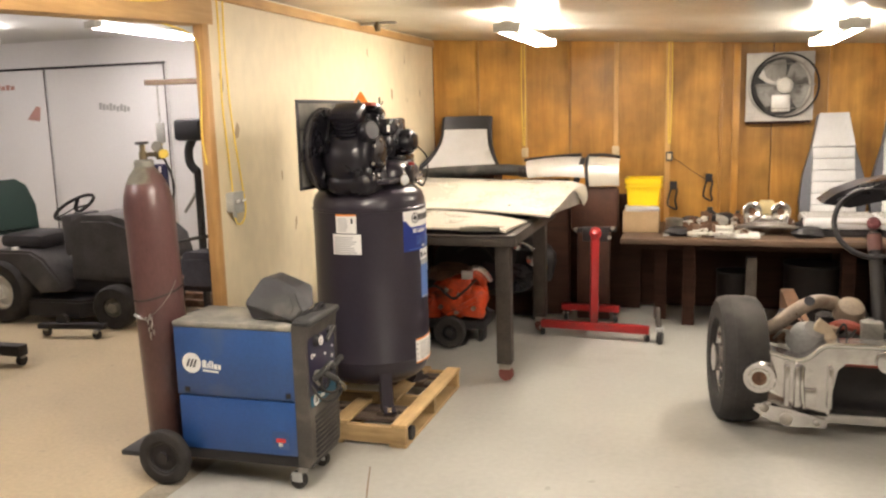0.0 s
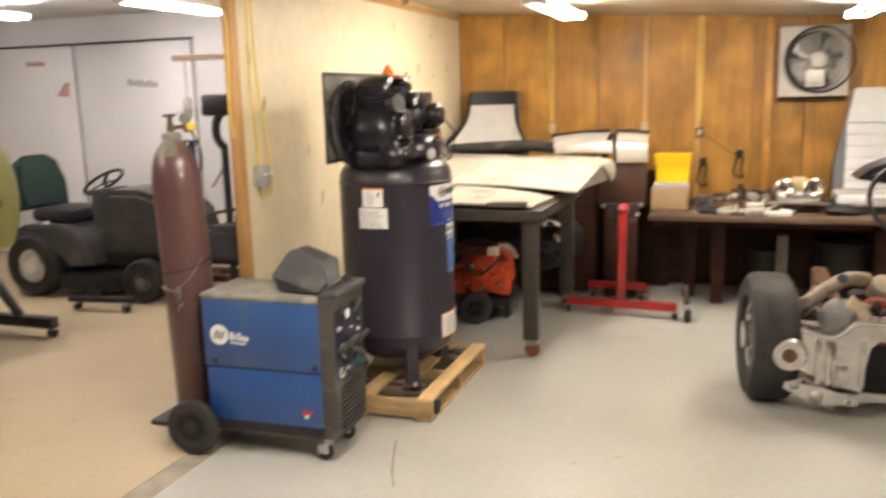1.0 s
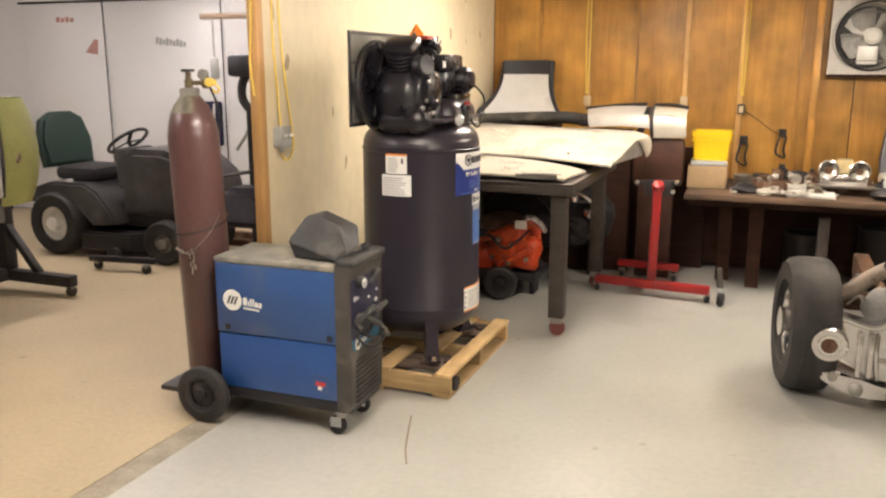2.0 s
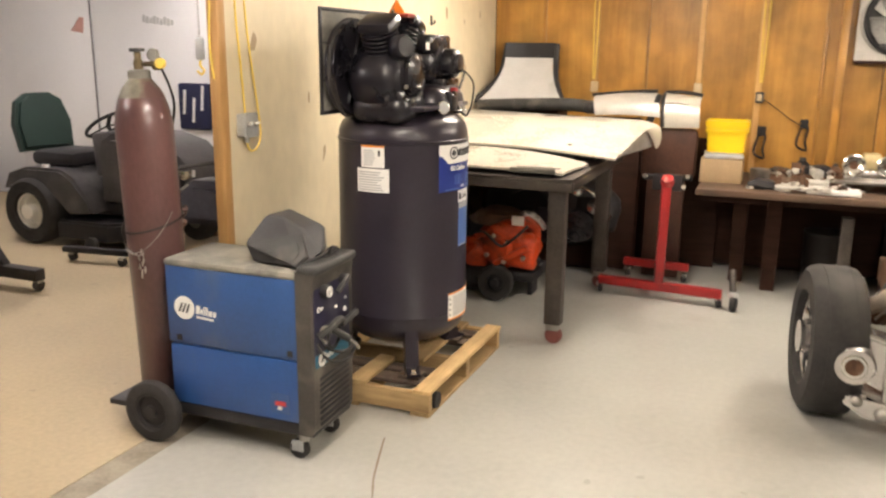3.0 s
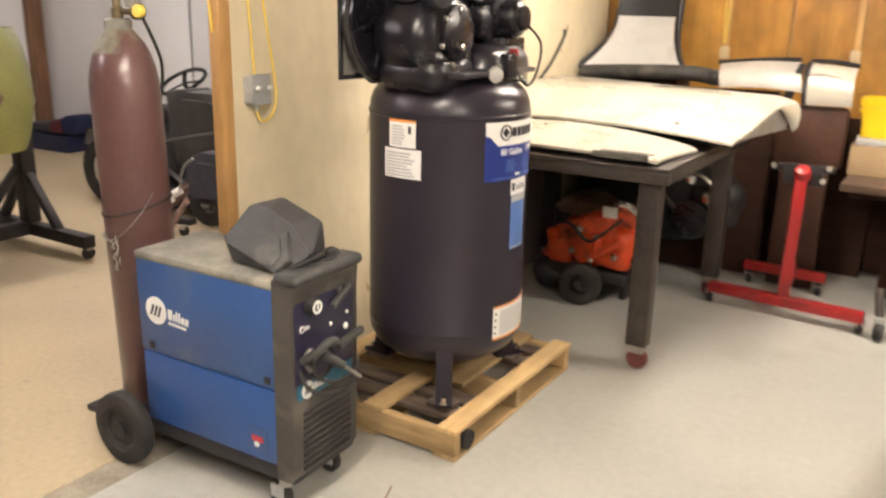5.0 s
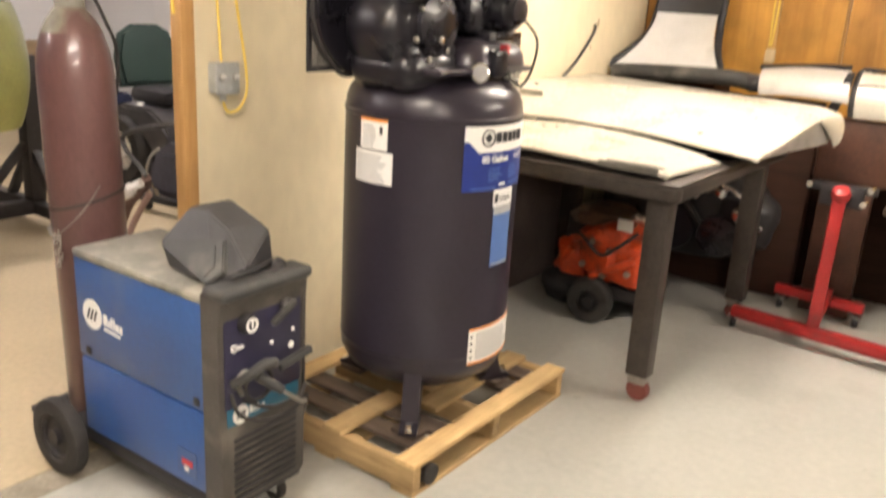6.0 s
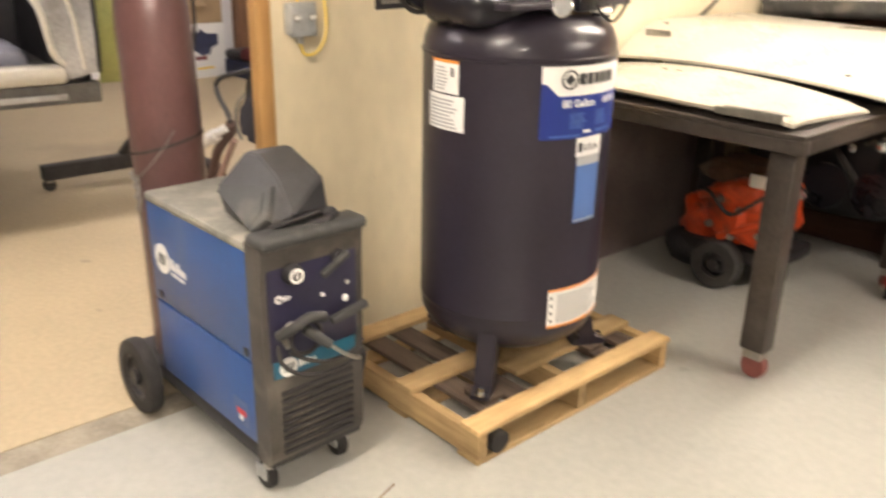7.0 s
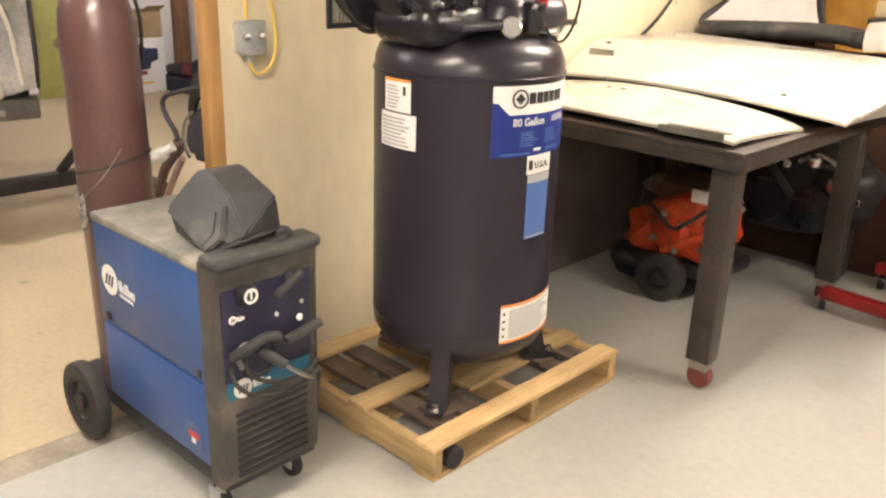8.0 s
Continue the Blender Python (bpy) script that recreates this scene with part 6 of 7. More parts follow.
def seat(x, label):
    """A car seat with a pleated white middle and grey bolsters, standing on the bench."""
    t = thing("bucket_seat", label, "car seat", (x, 6.62, BZ), 0, "car seats on the bench")
    m = pose(0, 0.02, 0.06, -12)
    up = m @ Matrix(((1, 0, 0, 0), (0, 0, 1, 0), (0, 1, 0, 0), (0, 0, 0, 1)))
    part("backrest", slab(B(), [(-0.215, 0.0), (0.215, 0.0), (0.225, 0.16), (0.205, 0.34), (0.155, 0.52), (0.108, 0.785), (-0.108, 0.785), (-0.155, 0.52), (-0.205, 0.34), (-0.225, 0.16)], 0.11, up, 0.02), mat("slate_vinyl", (0.10, 0.105, 0.125), 0.5, var=0.15, bump=0.1), t, "slate grey bolsters and shell")
    for i in range(6):
        z = 0.03 + 0.085 * i
        part("pleat", box(B(), -0.152 + 0.002 * i, 0.152 - 0.002 * i, -0.026, 0.02, z, z + 0.0842, 0.009, m), M_VINYL_W, t)
    part("headrest", slab(B(), [(-0.145, 0.542), (0.145, 0.542), (0.130, 0.62), (0.098, 0.79), (-0.098, 0.79), (-0.130, 0.62)], 0.06, up @ pose(0, 0, -0.032), 0.018), M_VINYL_W, t, "white tapering headrest face")
    c2 = part("cushion", box(B(), -0.24, 0.24, -0.42, -0.02, 0.05, 0.135, 0.03), M_VINYL_W, t, "white pleated cushion")
    part("seat_base", box(B(), -0.215, 0.215, -0.40, 0.05, 0.0, 0.0495, 0.008), M_PLASTIC, t, "black seat base")
    for i in range(4):
        part("piping", rod(B(), (-0.22, -0.38 + 0.1 * i, 0.134), (0.22, -0.38 + 0.1 * i, 0.134), 0.006, seg=8), M_DUSTY, c2)


seat(1.275, "white pleated car seat with slate bolsters on the bench")
seat(1.75, "white pleated car seat with slate bolsters on the bench")

# ---- fan and outlets on the panelled wall ----
fn = thing("exhaust_fan", "square grey steel exhaust fan on the panelled wall", "fan", (0.905, YB - 0.004, 1.736))
bm = B()
s, r0, nseg = 0.255, 0.218, 40
outer, inner = [], []
for i in range(nseg):
    a = 2 * math.pi * i / nseg
    cx, sx = math.cos(a), math.sin(a)
    k = s / max(abs(cx), abs(sx))
    outer.append((k * cx, k * sx))
    inner.append((r0 * cx, r0 * sx))
for y, flip in ((-0.07, 1), (-0.064, -1)):
    o = [bm.verts.new((a, y, b)) for a, b in outer]
    q = [bm.verts.new((a, y, b)) for a, b in inner]
    for i in range(nseg):
        bm.faces.new((o[i], o[(i + 1) % nseg], q[(i + 1) % nseg], q[i]))
bmesh.ops.scale(bm, vec=(0.93, 1, 1), verts=bm.verts)
part("face_plate", bm, mat("white_fan_plate", (0.60, 0.58, 0.54), 0.45, var=0.15, scale=6, stain=(0.35, 0.32, 0.28), stain_at=0.58, stain_scale=5, bump=0.05), fn, "dirty white face plate")
for a in ((-s * 0.93, s * 0.93, -0.0635, 0, -s, -s + 0.006), (-s * 0.93, s * 0.93, -0.0635, 0, s - 0.006, s), (-s * 0.93, -s * 0.93 + 0.006, -0.0635, 0, -s + 0.006, s - 0.006), (s * 0.93 - 0.006, s * 0.93, -0.0635, 0, -s + 0.006, s - 0.006)):
    part("side", box(B(), *a), M_GALV, fn)
part("venturi", lathe(B(), [(r0 + 0.004, 0.0), (r0 + 0.010, 0.012), (r0 - 0.002, 0.014), (r0 - 0.004, -0.05), (r0 + 0.004, -0.05)], 40, aim((0, -0.071, 0), (0, -1, 0)), False), M_STEEL, fn, "round dark ring")
part("back_screen", box(B(), -s * 0.93 + 0.008, s * 0.93 - 0.008, -0.004, -0.001, -s + 0.008, s - 0.008), mat("dusty_dark_screen", (0.16, 0.16, 0.16), 0.7, 0.3, var=0.35, scale=9, bump=0.2), fn, "dusty dark back screen")
M_BLADE = mat("dusty_grey_blade", (0.42, 0.41, 0.39), 0.55, 0.0, var=0.2, scale=9, stain=(0.16, 0.15, 0.14), stain_at=0.5, stain_scale=9, bump=0.1)
# Paler colour paints the light that one blade catches; the pale mount shares it.
M_BLADE_W = mat("pale_lit_blade_and_mount", (0.78, 0.77, 0.74), 0.35, 0.2, var=0.1, scale=8, bump=0.05)
hub = Vector((0.035, 0, 0.008))
for a, wide, mm in ((148, 0.62, M_BLADE_W), (120, 1.0, M_BLADE), (40, 1.1, M_BLADE), (-28, 1.0, M_BLADE), (-150, 1.1, M_BLADE)):
    m = Matrix.Translation(hub + Vector((0, -0.045 - (0.012 if wide < 0.8 else 0.0), 0))) @ Matrix.Rotation(radians(-a), 4, "Y") @ Matrix.Rotation(radians(20), 4, "X")
    part("blade", slab(B(), [(0.03, -0.030 * wide), (0.10, -0.078 * wide), (0.170, -0.115 * wide), (0.200, -0.03 * wide), (0.195, 0.07 * wide), (0.12, 0.085 * wide), (0.03, 0.03 * wide)], 0.004, m @ Matrix(((1, 0, 0, 0), (0, 0, 1, 0), (0, 1, 0, 0), (0, 0, 0, 1)))), mm, fn)
part("motor_hub", lathe(B(), [(0.058, 0), (0.058, 0.03), (0.048, 0.04), (0.030, 0.043), (0.028, 0.038), (0.010, 0.038)], 24, aim(hub + Vector((0, -0.055, 0)), hub + Vector((0, -1, 0)))), M_ENAMEL, fn, "pale motor hub")
part("motor_mount", box(B(), -0.055, 0.075, -0.085, -0.055, -0.185, -0.06, 0.008), M_BLADE_W, fn, "pale steel motor mount")
for z in (0.0, 0.16, -0.17):
    k = math.sqrt(0.212 ** 2 - z ** 2)
    part("guard_bar", rod(B(), hub + Vector((-k, -0.086, z)), hub + Vector((k, -0.086, z)), 0.003, seg=8), M_STEEL, fn)
part("guard_ring", tube(B(), [hub + Vector((0.236 * math.cos(q), -0.084, 0.236 * math.sin(q))) for q in (k * math.pi / 12 for k in range(24))], 0.007, 8, True), M_PLASTIC, fn, "dark wire guard ring")
part("shelf_edge", box(B(), -s + 0.02, s - 0.03, -0.075, 0.0, -s - 0.022, -s - 0.002, 0.003), M_BROWN, fn, "dark timber ledge under the fan")

M_CREAM = mat("cream_outlet_plastic", (0.62, 0.50, 0.32), 0.5, var=0.08, bump=0.03)
for x, z, m in ((-1.062, 1.265, M_CREAM), (0.105, 1.22, M_GREYPLASTIC), (-0.315, 1.27, M_CREAM)):
    t = thing("outlet_box", "small outlet box on a pine batten", "outlet", (x, YB - 0.024, z), 0, "outlets on the panelled wall")
    part("case", box(B(), -0.027, 0.027, -0.03, 0, -0.038, 0.038, 0.006), m, t)
    part("face", box(B(), -0.016, 0.016, -0.033, -0.0302, -0.024, 0.024, 0.003), M_CREAM, t)
for x in (-1.07, 0.105):
    for k in (-0.012, 0.010):
        cord([(x + k, YB - 0.030, 2.15), (x + k * 1.5, YB - 0.030, 1.8), (x + k, YB - 0.030, 1.5), (x + k * 0.5, YB - 0.034, 1.32)], "pale cord running down a pine batten", 0.005)
for x, z, k in ((0.405, 0.965, 1.05), (0.135, 0.90, 1.1)):
    t = thing("extension_cord", "small tangled black cord hanging on the panelled wall", "cord", (x, YB - 0.03, z), 0, "cords on the wall")
    part("loop", tube(B(), [(0, 0, 0.07 * k), (0.03 * k, -0.01, 0.05 * k), (0.02 * k, -0.02, -0.03 * k), (0.03 * k, -0.02, -0.09 * k), (-0.03 * k, -0.025, -0.06 * k), (-0.02 * k, -0.015, 0.02 * k)], 0.008, 8, True), M_RUBBER, t)
    part("plug", box(B(), -0.02 * k, 0.03 * k, -0.03, 0.006, 0.05 * k, 0.11 * k, 0.004), M_RUBBER, t)
solid("extension_cord", tube(B(), [(0.11, YB - 0.03, 1.22), (0.19, YB - 0.03, 1.17), (0.30, YB - 0.03, 1.09), (0.40, YB - 0.03, 1.03)], 0.003, 8), M_RUBBER, "black cord sagging between outlets on the wall", "cord")
hk = thing("ceiling_bracket", "small metal bracket with a bulb holder at the ceiling corner", "bracket", (-1.72, 5.35, ceil_z(-1.72)))
part("bar", box(B(), -0.13, 0.13, -0.02, 0.02, -0.018, -0.002, 0.004), M_STEEL, hk)
part("holder", lathe(B(), [(0.022, -0.002), (0.026, -0.03), (0.018, -0.06)], 16), M_BRASS, hk)

# ---- the bare rolling chassis ----
ch = thing("rolling_chassis", "stripped car chassis with bare front suspension on its wheels", "car chassis", (0, 0, 0))
wf = wheel(ch, (0.545, 4.44, 0.322), (-1, -0.14, 0.02), 0.322, 0.205, 0.195, M_RUBBER, M_ALU)
for i in range(10):
    a = 2 * math.pi * i / 10
    m = aim(Vector((0.545, 4.44, 0.322)), Vector((0.545, 4.44, 0.322)) + Vector((-1, -0.14, 0.02)))
    part("rim_slot", box(B(), 0.10, 0.165, -0.022, 0.022, 0.045, 0.075, 0.01, m @ Matrix.Rotation(a, 4, "Z")), M_INK if i % 2 else M_CHROME, wf)
for i in range(3):
    zz = -0.05 + 0.05 * i
    part("tread_groove", lathe(B(), [(0.3185, zz - 0.004), (0.3235, zz - 0.003), (0.3235, zz + 0.003), (0.3185, zz + 0.004)], 40, m, False), M_RUBBER, wf)
wheel(ch, (2.06, 4.44, 0.322), (1, -0.14, 0.02), 0.322, 0.205, 0.195, M_RUBBER, M_ALU)
hb = part("frame_horn", lathe(B(), [(0.030, 0.0), (0.072, 0.0), (0.080, 0.02), (0.080, 0.05), (0.066, 0.075), (0.066, 0.22)], 28, aim((0.635, 4.10, 0.325), (0.66, 5.0, 0.33))), M_ALU, ch, "round cast frame horn")
part("horn_bore", lathe(B(), [(0.030, -0.003), (0.046, -0.004), (0.050, 0.0), (0.030, 0.0)], 24, aim((0.635, 4.10, 0.325), (0.66, 5.0, 0.33)), False), M_CHROME, hb)
part("horn_bore", lathe(B(), [(0.033, -0.006), (0.036, -0.002)], 20, aim((0.635, 4.10, 0.325), (0.66, 5.0, 0.33))), M_RUST, hb)
bm = B()
slab(bm, [(0.60, 0.40), (0.68, 0.425), (0.76, 0.405), (0.82, 0.395), (0.86, 0.41), (0.92, 0.465), (1.0, 0.475), (1.68, 0.475), (1.76, 0.465), (1.82, 0.41), (1.86, 0.395), (1.92, 0.405), (2.0, 0.425), (2.08, 0.40),
          (2.02, 0.26), (1.86, 0.16), (1.72, 0.13), (1.70, 0.36), (1.66, 0.40), (1.02, 0.40), (0.98, 0.36), (0.96, 0.13), (0.82, 0.16), (0.66, 0.26)], 0.16, pose(0, 4.36, 0, 90), 0.010)
cm = part("crossmember", bm, M_ALU, ch, "silver pressed front crossmember")
part("bright_edge", tube(B(), [(0.60, 4.195, 0.402), (0.68, 4.195, 0.427), (0.76, 4.195, 0.407), (0.82, 4.195, 0.397), (0.87, 4.195, 0.42), (0.92, 4.195, 0.467), (1.0, 4.195, 0.477), (1.35, 4.195, 0.477), (1.68, 4.195, 0.477)], 0.012, 8), M_CHROME, cm)
for x in (0.755, 0.80, 0.945):
    part("rib", box(B(), x, x + 0.022, 4.165, 4.199, 0.17, 0.375, 0.006), M_ALU, cm)
part("plate", box(B(), 0.84, 0.90, 4.185, 4.199, 0.17, 0.26, 0.006), M_ALU, cm)
part("bolt_strip", tube(B(), [(0.835, 4.18, 0.37), (0.832, 4.165, 0.30), (0.838, 4.165, 0.22), (0.845, 4.18, 0.165)], 0.009, 8), M_CHROME, cm, "bright steel strip")
la = part("lower_arm", slab(B(), [(0.60, 0.20), (0.70, 0.185), (0.78, 0.15), (0.95, 0.13), (0.95, 0.075), (0.82, 0.075), (0.70, 0.09), (0.62, 0.14)], 0.18, pose(0, 4.34, 0, 90), 0.012), M_ALU, ch, "silver lower control arm")
for x, z, r in ((0.665, 0.165, 0.022), (0.765, 0.115, 0.030), (0.90, 0.105, 0.014)):
    part("ball_joint", lathe(B(), [(r, 0), (r, 0.02), (r * 0.6, 0.03), (r * 0.25, 0.032)], 16, aim((x, 4.165, z), (x, 3, z))), M_STEEL, la)
ua = part("upper_arm", tube(B(), [(0.66, 4.46, 0.47), (0.73, 4.46, 0.50), (0.82, 4.48, 0.57), (0.92, 4.52, 0.615), (1.02, 4.60, 0.59)], 0.036, 12), mat("tan_arm_paint", (0.27, 0.22, 0.175), 0.55, var=0.25, scale=12, stain=(0.2, 0.12, 0.08), stain_at=0.58, stain_scale=9, bump=0.2), ch, "tan painted upper control arm")
part("arm_hole", lathe(B(), [(0.012, 0), (0.026, 0.0), (0.026, 0.004), (0.012, 0.004)], 16, aim((0.885, 4.475, 0.625), (0.88, 4.2, 0.85))), M_INK, ua)
part("coil_spring", tube(B(), [(0.80 + 0.055 * math.cos(a), 4.50 + 0.055 * math.sin(a), 0.30 + 0.011 * a) for a in (k * math.pi / 3 for k in range(24))], 0.010, 6), M_RUST, ch)
part("steering_box", lathe(B(), [(0.06, 0), (0.085, 0.02), (0.085, 0.10), (0.05, 0.15)], 20, aim((0.84, 4.42, 0.40), (0.90, 4.34, 0.52))), mat("grey_cast_iron", (0.22, 0.215, 0.21), 0.6, 0.3, var=0.25, bump=0.2), ch, "grey cast steering box")
part("bracket", slab(B(), [(0, 0), (0.16, 0), (0.11, 0.09), (0.06, 0.13), (0.02, 0.06)], 0.03, pose(0.86, 4.36, 0.44, 90, 0, 8), 0.006), mat("tan_primer", (0.42, 0.34, 0.24), 0.6, var=0.2, bump=0.1), ch, "tan primed bracket")
part("tan_cover", lathe(B(), [(0.04, 0), (0.075, 0.015), (0.08, 0.05), (0.06, 0.09), (0.02, 0.10)], 20, aim((1.08, 4.60, 0.52), (1.10, 4.50, 0.66))), mat("tan_cover_paint", (0.24, 0.19, 0.14), 0.6, var=0.25, bump=0.1), ch, "tan cast cover")
part("red_link", tube(B(), [(0.98, 4.50, 0.47), (1.03, 4.48, 0.51), (1.10, 4.48, 0.50), (1.16, 4.50, 0.46)], 0.028, 8), mat("dull_red_paint", (0.25, 0.05, 0.03), 0.6, var=0.2, bump=0.1), ch, "dull red link")
part("grey_plate", box(B(), 1.12, 1.22, 4.42, 4.50, 0.44, 0.54, 0.01), M_DUSTY, ch)
part("tan_block", lathe(B(), [(0.05, 0), (0.07, 0.02), (0.07, 0.10), (0.05, 0.13)], 18, pose(1.46, 4.55, 0.47)), M_RUST, ch)
for x in (0.93, 1.69):
    part("frame_rail", box(B(), x - 0.045, x + 0.045, 4.37, 7.0 - 0.95, 0.22, 0.36, 0.008), M_RUST, ch)
part("tie_rod", rod(B(), (0.99, 4.30, 0.365), (1.65, 4.30, 0.365), 0.016), mat("red_rod_paint", (0.30, 0.06, 0.04), 0.55, var=0.2, bump=0.08), ch, "dull red tie rod")
# Box added so that the opening behind the crossmember stays dark.
part("engine_bay_box", box(B(), 1.0, 1.62, 4.42, 4.95, 0.04, 0.40, 0.03), M_PLASTIC, ch, "plain black box added to darken the gap behind the crossmember")
part("cross_tube", rod(B(), (0.97, 4.98, 0.28), (1.65, 4.98, 0.28), 0.05), M_PLASTIC, ch)
part("lower_beam", slab(B(), [(0.80, 0.115), (1.9, 0.115), (1.85, 0.07), (0.86, 0.07)], 0.10, pose(0, 4.36, 0, 90), 0.006), M_ALU, ch)
part("round_bush", lathe(B(), [(0.02, 0), (0.045, 0), (0.05, 0.03), (0.02, 0.035)], 20, aim((1.20, 4.20, 0.41), (1.20, 3.5, 0.41))), M_ALU, cm)
for k, (x, y, z, s, mm) in enumerate(((0.74, 4.50, 0.43, 0.05, M_RUST), (0.97, 4.42, 0.49, 0.045, M_RUST), (1.16, 4.56, 0.50, 0.05, M_STEEL), (1.30, 4.46, 0.48, 0.055, M_RUST), (0.80, 4.62, 0.50, 0.06, M_PLASTIC), (1.02, 4.70, 0.47, 0.08, M_PLASTIC), (1.24, 4.40, 0.50, 0.03, M_ALU))):
    part("casting", lump(B(), (x, y, z), (s, s * 0.8, s * 0.7), 0.16, 1.0 + k, 2), mm, ch)
for k in range(4):
    part("brake_line", tube(B(), [(0.72 + 0.09 * k, 4.42, 0.44), (0.76 + 0.09 * k, 4.36, 0.50 + 0.015 * k), (0.82 + 0.08 * k, 4.40, 0.47), (0.86 + 0.09 * k, 4.50, 0.52)], 0.006, 6), (M_STEEL, M_RUBBER)[k % 2], ch)
sc = part("steering_column", rod(B(), (1.24, 4.62, 0.46), (1.22, 4.80, 0.93), 0.034, 0.032), M_PLASTIC, ch, "black steering column")
part("column_sleeve", rod(B(), (1.2238, 4.766, 0.841), (1.2204, 4.796, 0.92), 0.0355), mat("dull_rose_sleeve", (0.15, 0.065, 0.06), 0.6, var=0.2, bump=0.08), sc, "dull red-brown sleeve")
wm = Matrix.Translation((1.22, 4.82, 0.98)) @ Matrix.Rotation(radians(62), 4, "X")
part("steering_wheel", tube(B(), [wm @ Vector((0.19 * math.cos(a), 0.19 * math.sin(a), 0)) for a in (k * math.pi / 10 for k in range(20))], 0.014, 10, True), M_PLASTIC, sc, "black steering wheel")
for a in (0, 180, 270):
    u = Vector((math.cos(radians(a)), math.sin(radians(a)), 0))
    part("spoke", beam(B(), wm @ Vector((0, 0, -0.02)), wm @ (u * 0.185), 0.03, 0.010), M_STEEL, sc)
part("wheel_hub", lathe(B(), [(0.030, -0.03), (0.034, 0.0), (0.02, 0.015)], 20, wm), mat("red_hub_paint", (0.13, 0.03, 0.035), 0.55, bump=0.08), sc, "dull red hub")
part("column_cover", slab(B(), [(-0.34, -0.02), (-0.27, 0.035), (-0.15, 0.085), (0.0, 0.115), (0.3, 0.125), (0.6, 0.105), (0.6, 0.01), (0.2, 0.03), (-0.02, 0.0), (-0.2, -0.045)], 0.28, pose(1.32, 5.18, 1.09, 90), 0.03), M_BLACK, ch, "glossy black dash hood")
part("dash_post", rod(B(), (1.42, 5.04, 0.30), (1.42, 5.04, 1.16), 0.03), M_PLASTIC, ch)
part("dash_foot", box(B(), 0.94, 1.68, 5.0, 5.08, 0.26, 0.32, 0.005), M_PLASTIC, ch)

# ---- side bay: lawn tractor ----
mw = thing("lawn_tractor", "dusty grey riding lawn tractor with a green seat", "lawn tractor", (-5.12, 5.68, 0))
for y, s in ((-0.26, -1), (0.30, 1)):
    wheel(mw, (0, y, 0.26), (0, s, 0), 0.26, 0.20, 0.14, M_RUBBER, M_ENAMEL)
    wheel(mw, (1.09, y + 0.03 * s, 0.175), (0.1, s, 0), 0.175, 0.14, 0.075, M_RUBBER, M_DUSTY)
part("fender", slab(B(), [(-0.30, 0.42), (-0.24, 0.54), (-0.05, 0.60), (0.30, 0.60), (0.42, 0.54), (0.58, 0.36), (0.60, 0.28), (0.35, 0.26), (0.26, 0.40), (0.10, 0.52), (-0.10, 0.52), (-0.22, 0.42)], 0.66, pose(0, 0.35, 0, 90), 0.02), M_MOWER, mw, "grey fender pan")
part("frame", box(B(), -0.2, 1.15, -0.14, 0.18, 0.24, 0.38, 0.02), M_PLASTIC, mw)
hd = part("hood", slab(B(), [(0.60, 0.36), (0.62, 0.82), (0.74, 0.885), (1.02, 0.885), (1.25, 0.82), (1.40, 0.70), (1.45, 0.52), (1.43, 0.34)], 0.50, pose(0, 0.27, 0, 90), 0.05), M_MOWER, mw, "dusty grey hood")
part("grille", box(B(), 1.42, 1.46, -0.18, 0.22, 0.38, 0.56, 0.01), M_PLASTIC, hd)
part("headlight", box(B(), 1.33, 1.43, -0.225, -0.10, 0.58, 0.65, 0.015), M_CHROME, hd)
part("dash", box(B(), 0.56, 0.68, -0.16, 0.20, 0.50, 0.84, 0.03, pose(0, 0, 0, 0, -4, 0)), M_MOWER, mw)
dkk = part("mower_deck", slab(B(), [(0.14, 0.0), (0.25, -0.12), (0.75, -0.12), (0.86, 0.0), (0.86, 0.36), (0.7, 0.5), (0.25, 0.5), (0.14, 0.36)], 0.14, pose(0, -0.20, 0.07), 0.02), M_PLASTIC, mw, "black mower deck")
part("gauge_wheel", lathe(B(), [(0.015, -0.02), (0.055, -0.02), (0.055, 0.02), (0.015, 0.02)], 16, aim((0.62, -0.36, 0.055), (0.62, -1, 0.055))), M_RUBBER, dkk)
part("seat_pan", box(B(), -0.10, 0.34, -0.20, 0.24, 0.60, 0.72, 0.05), M_PLASTIC, mw, "black seat cushion")
bm = B()
slab(bm, [(-0.22, 0), (0.22, 0), (0.24, 0.22), (0.19, 0.40), (0.10, 0.46), (-0.10, 0.46), (-0.19, 0.40), (-0.24, 0.22)], 0.09, pose(-0.17, 0.02, 0.69, 78, 0, 78), 0.03)
part("seat_back", bm, M_GREEN, mw, "dark green vinyl seat back")
sw_ = part("steering_shaft", rod(B(), (0.62, 0.02, 0.78), (0.515, 0.02, 0.91), 0.016), M_PLASTIC, mw)
wm2 = Matrix.Translation((0.505, 0.02, 0.925)) @ Matrix.Rotation(radians(-36), 4, "Y")
part("steering_wheel", tube(B(), [wm2 @ Vector((0.17 * math.cos(a), 0.17 * math.sin(a), 0)) for a in (k * math.pi / 9 for k in range(18))], 0.014, 8, True), M_PLASTIC, sw_)
for a in (90, 210, 330):
    part("spoke", beam(B(), wm2 @ Vector((0, 0, -0.01)), wm2 @ Vector((0.165 * math.cos(radians(a)), 0.165 * math.sin(radians(a)), 0)), 0.03, 0.012), M_PLASTIC, sw_)
part("fuel_cap", lathe(B(), [(0.03, 0), (0.03, 0.02)], 14, pose(0.10, -0.24, 0.60)), M_PAPER, mw)

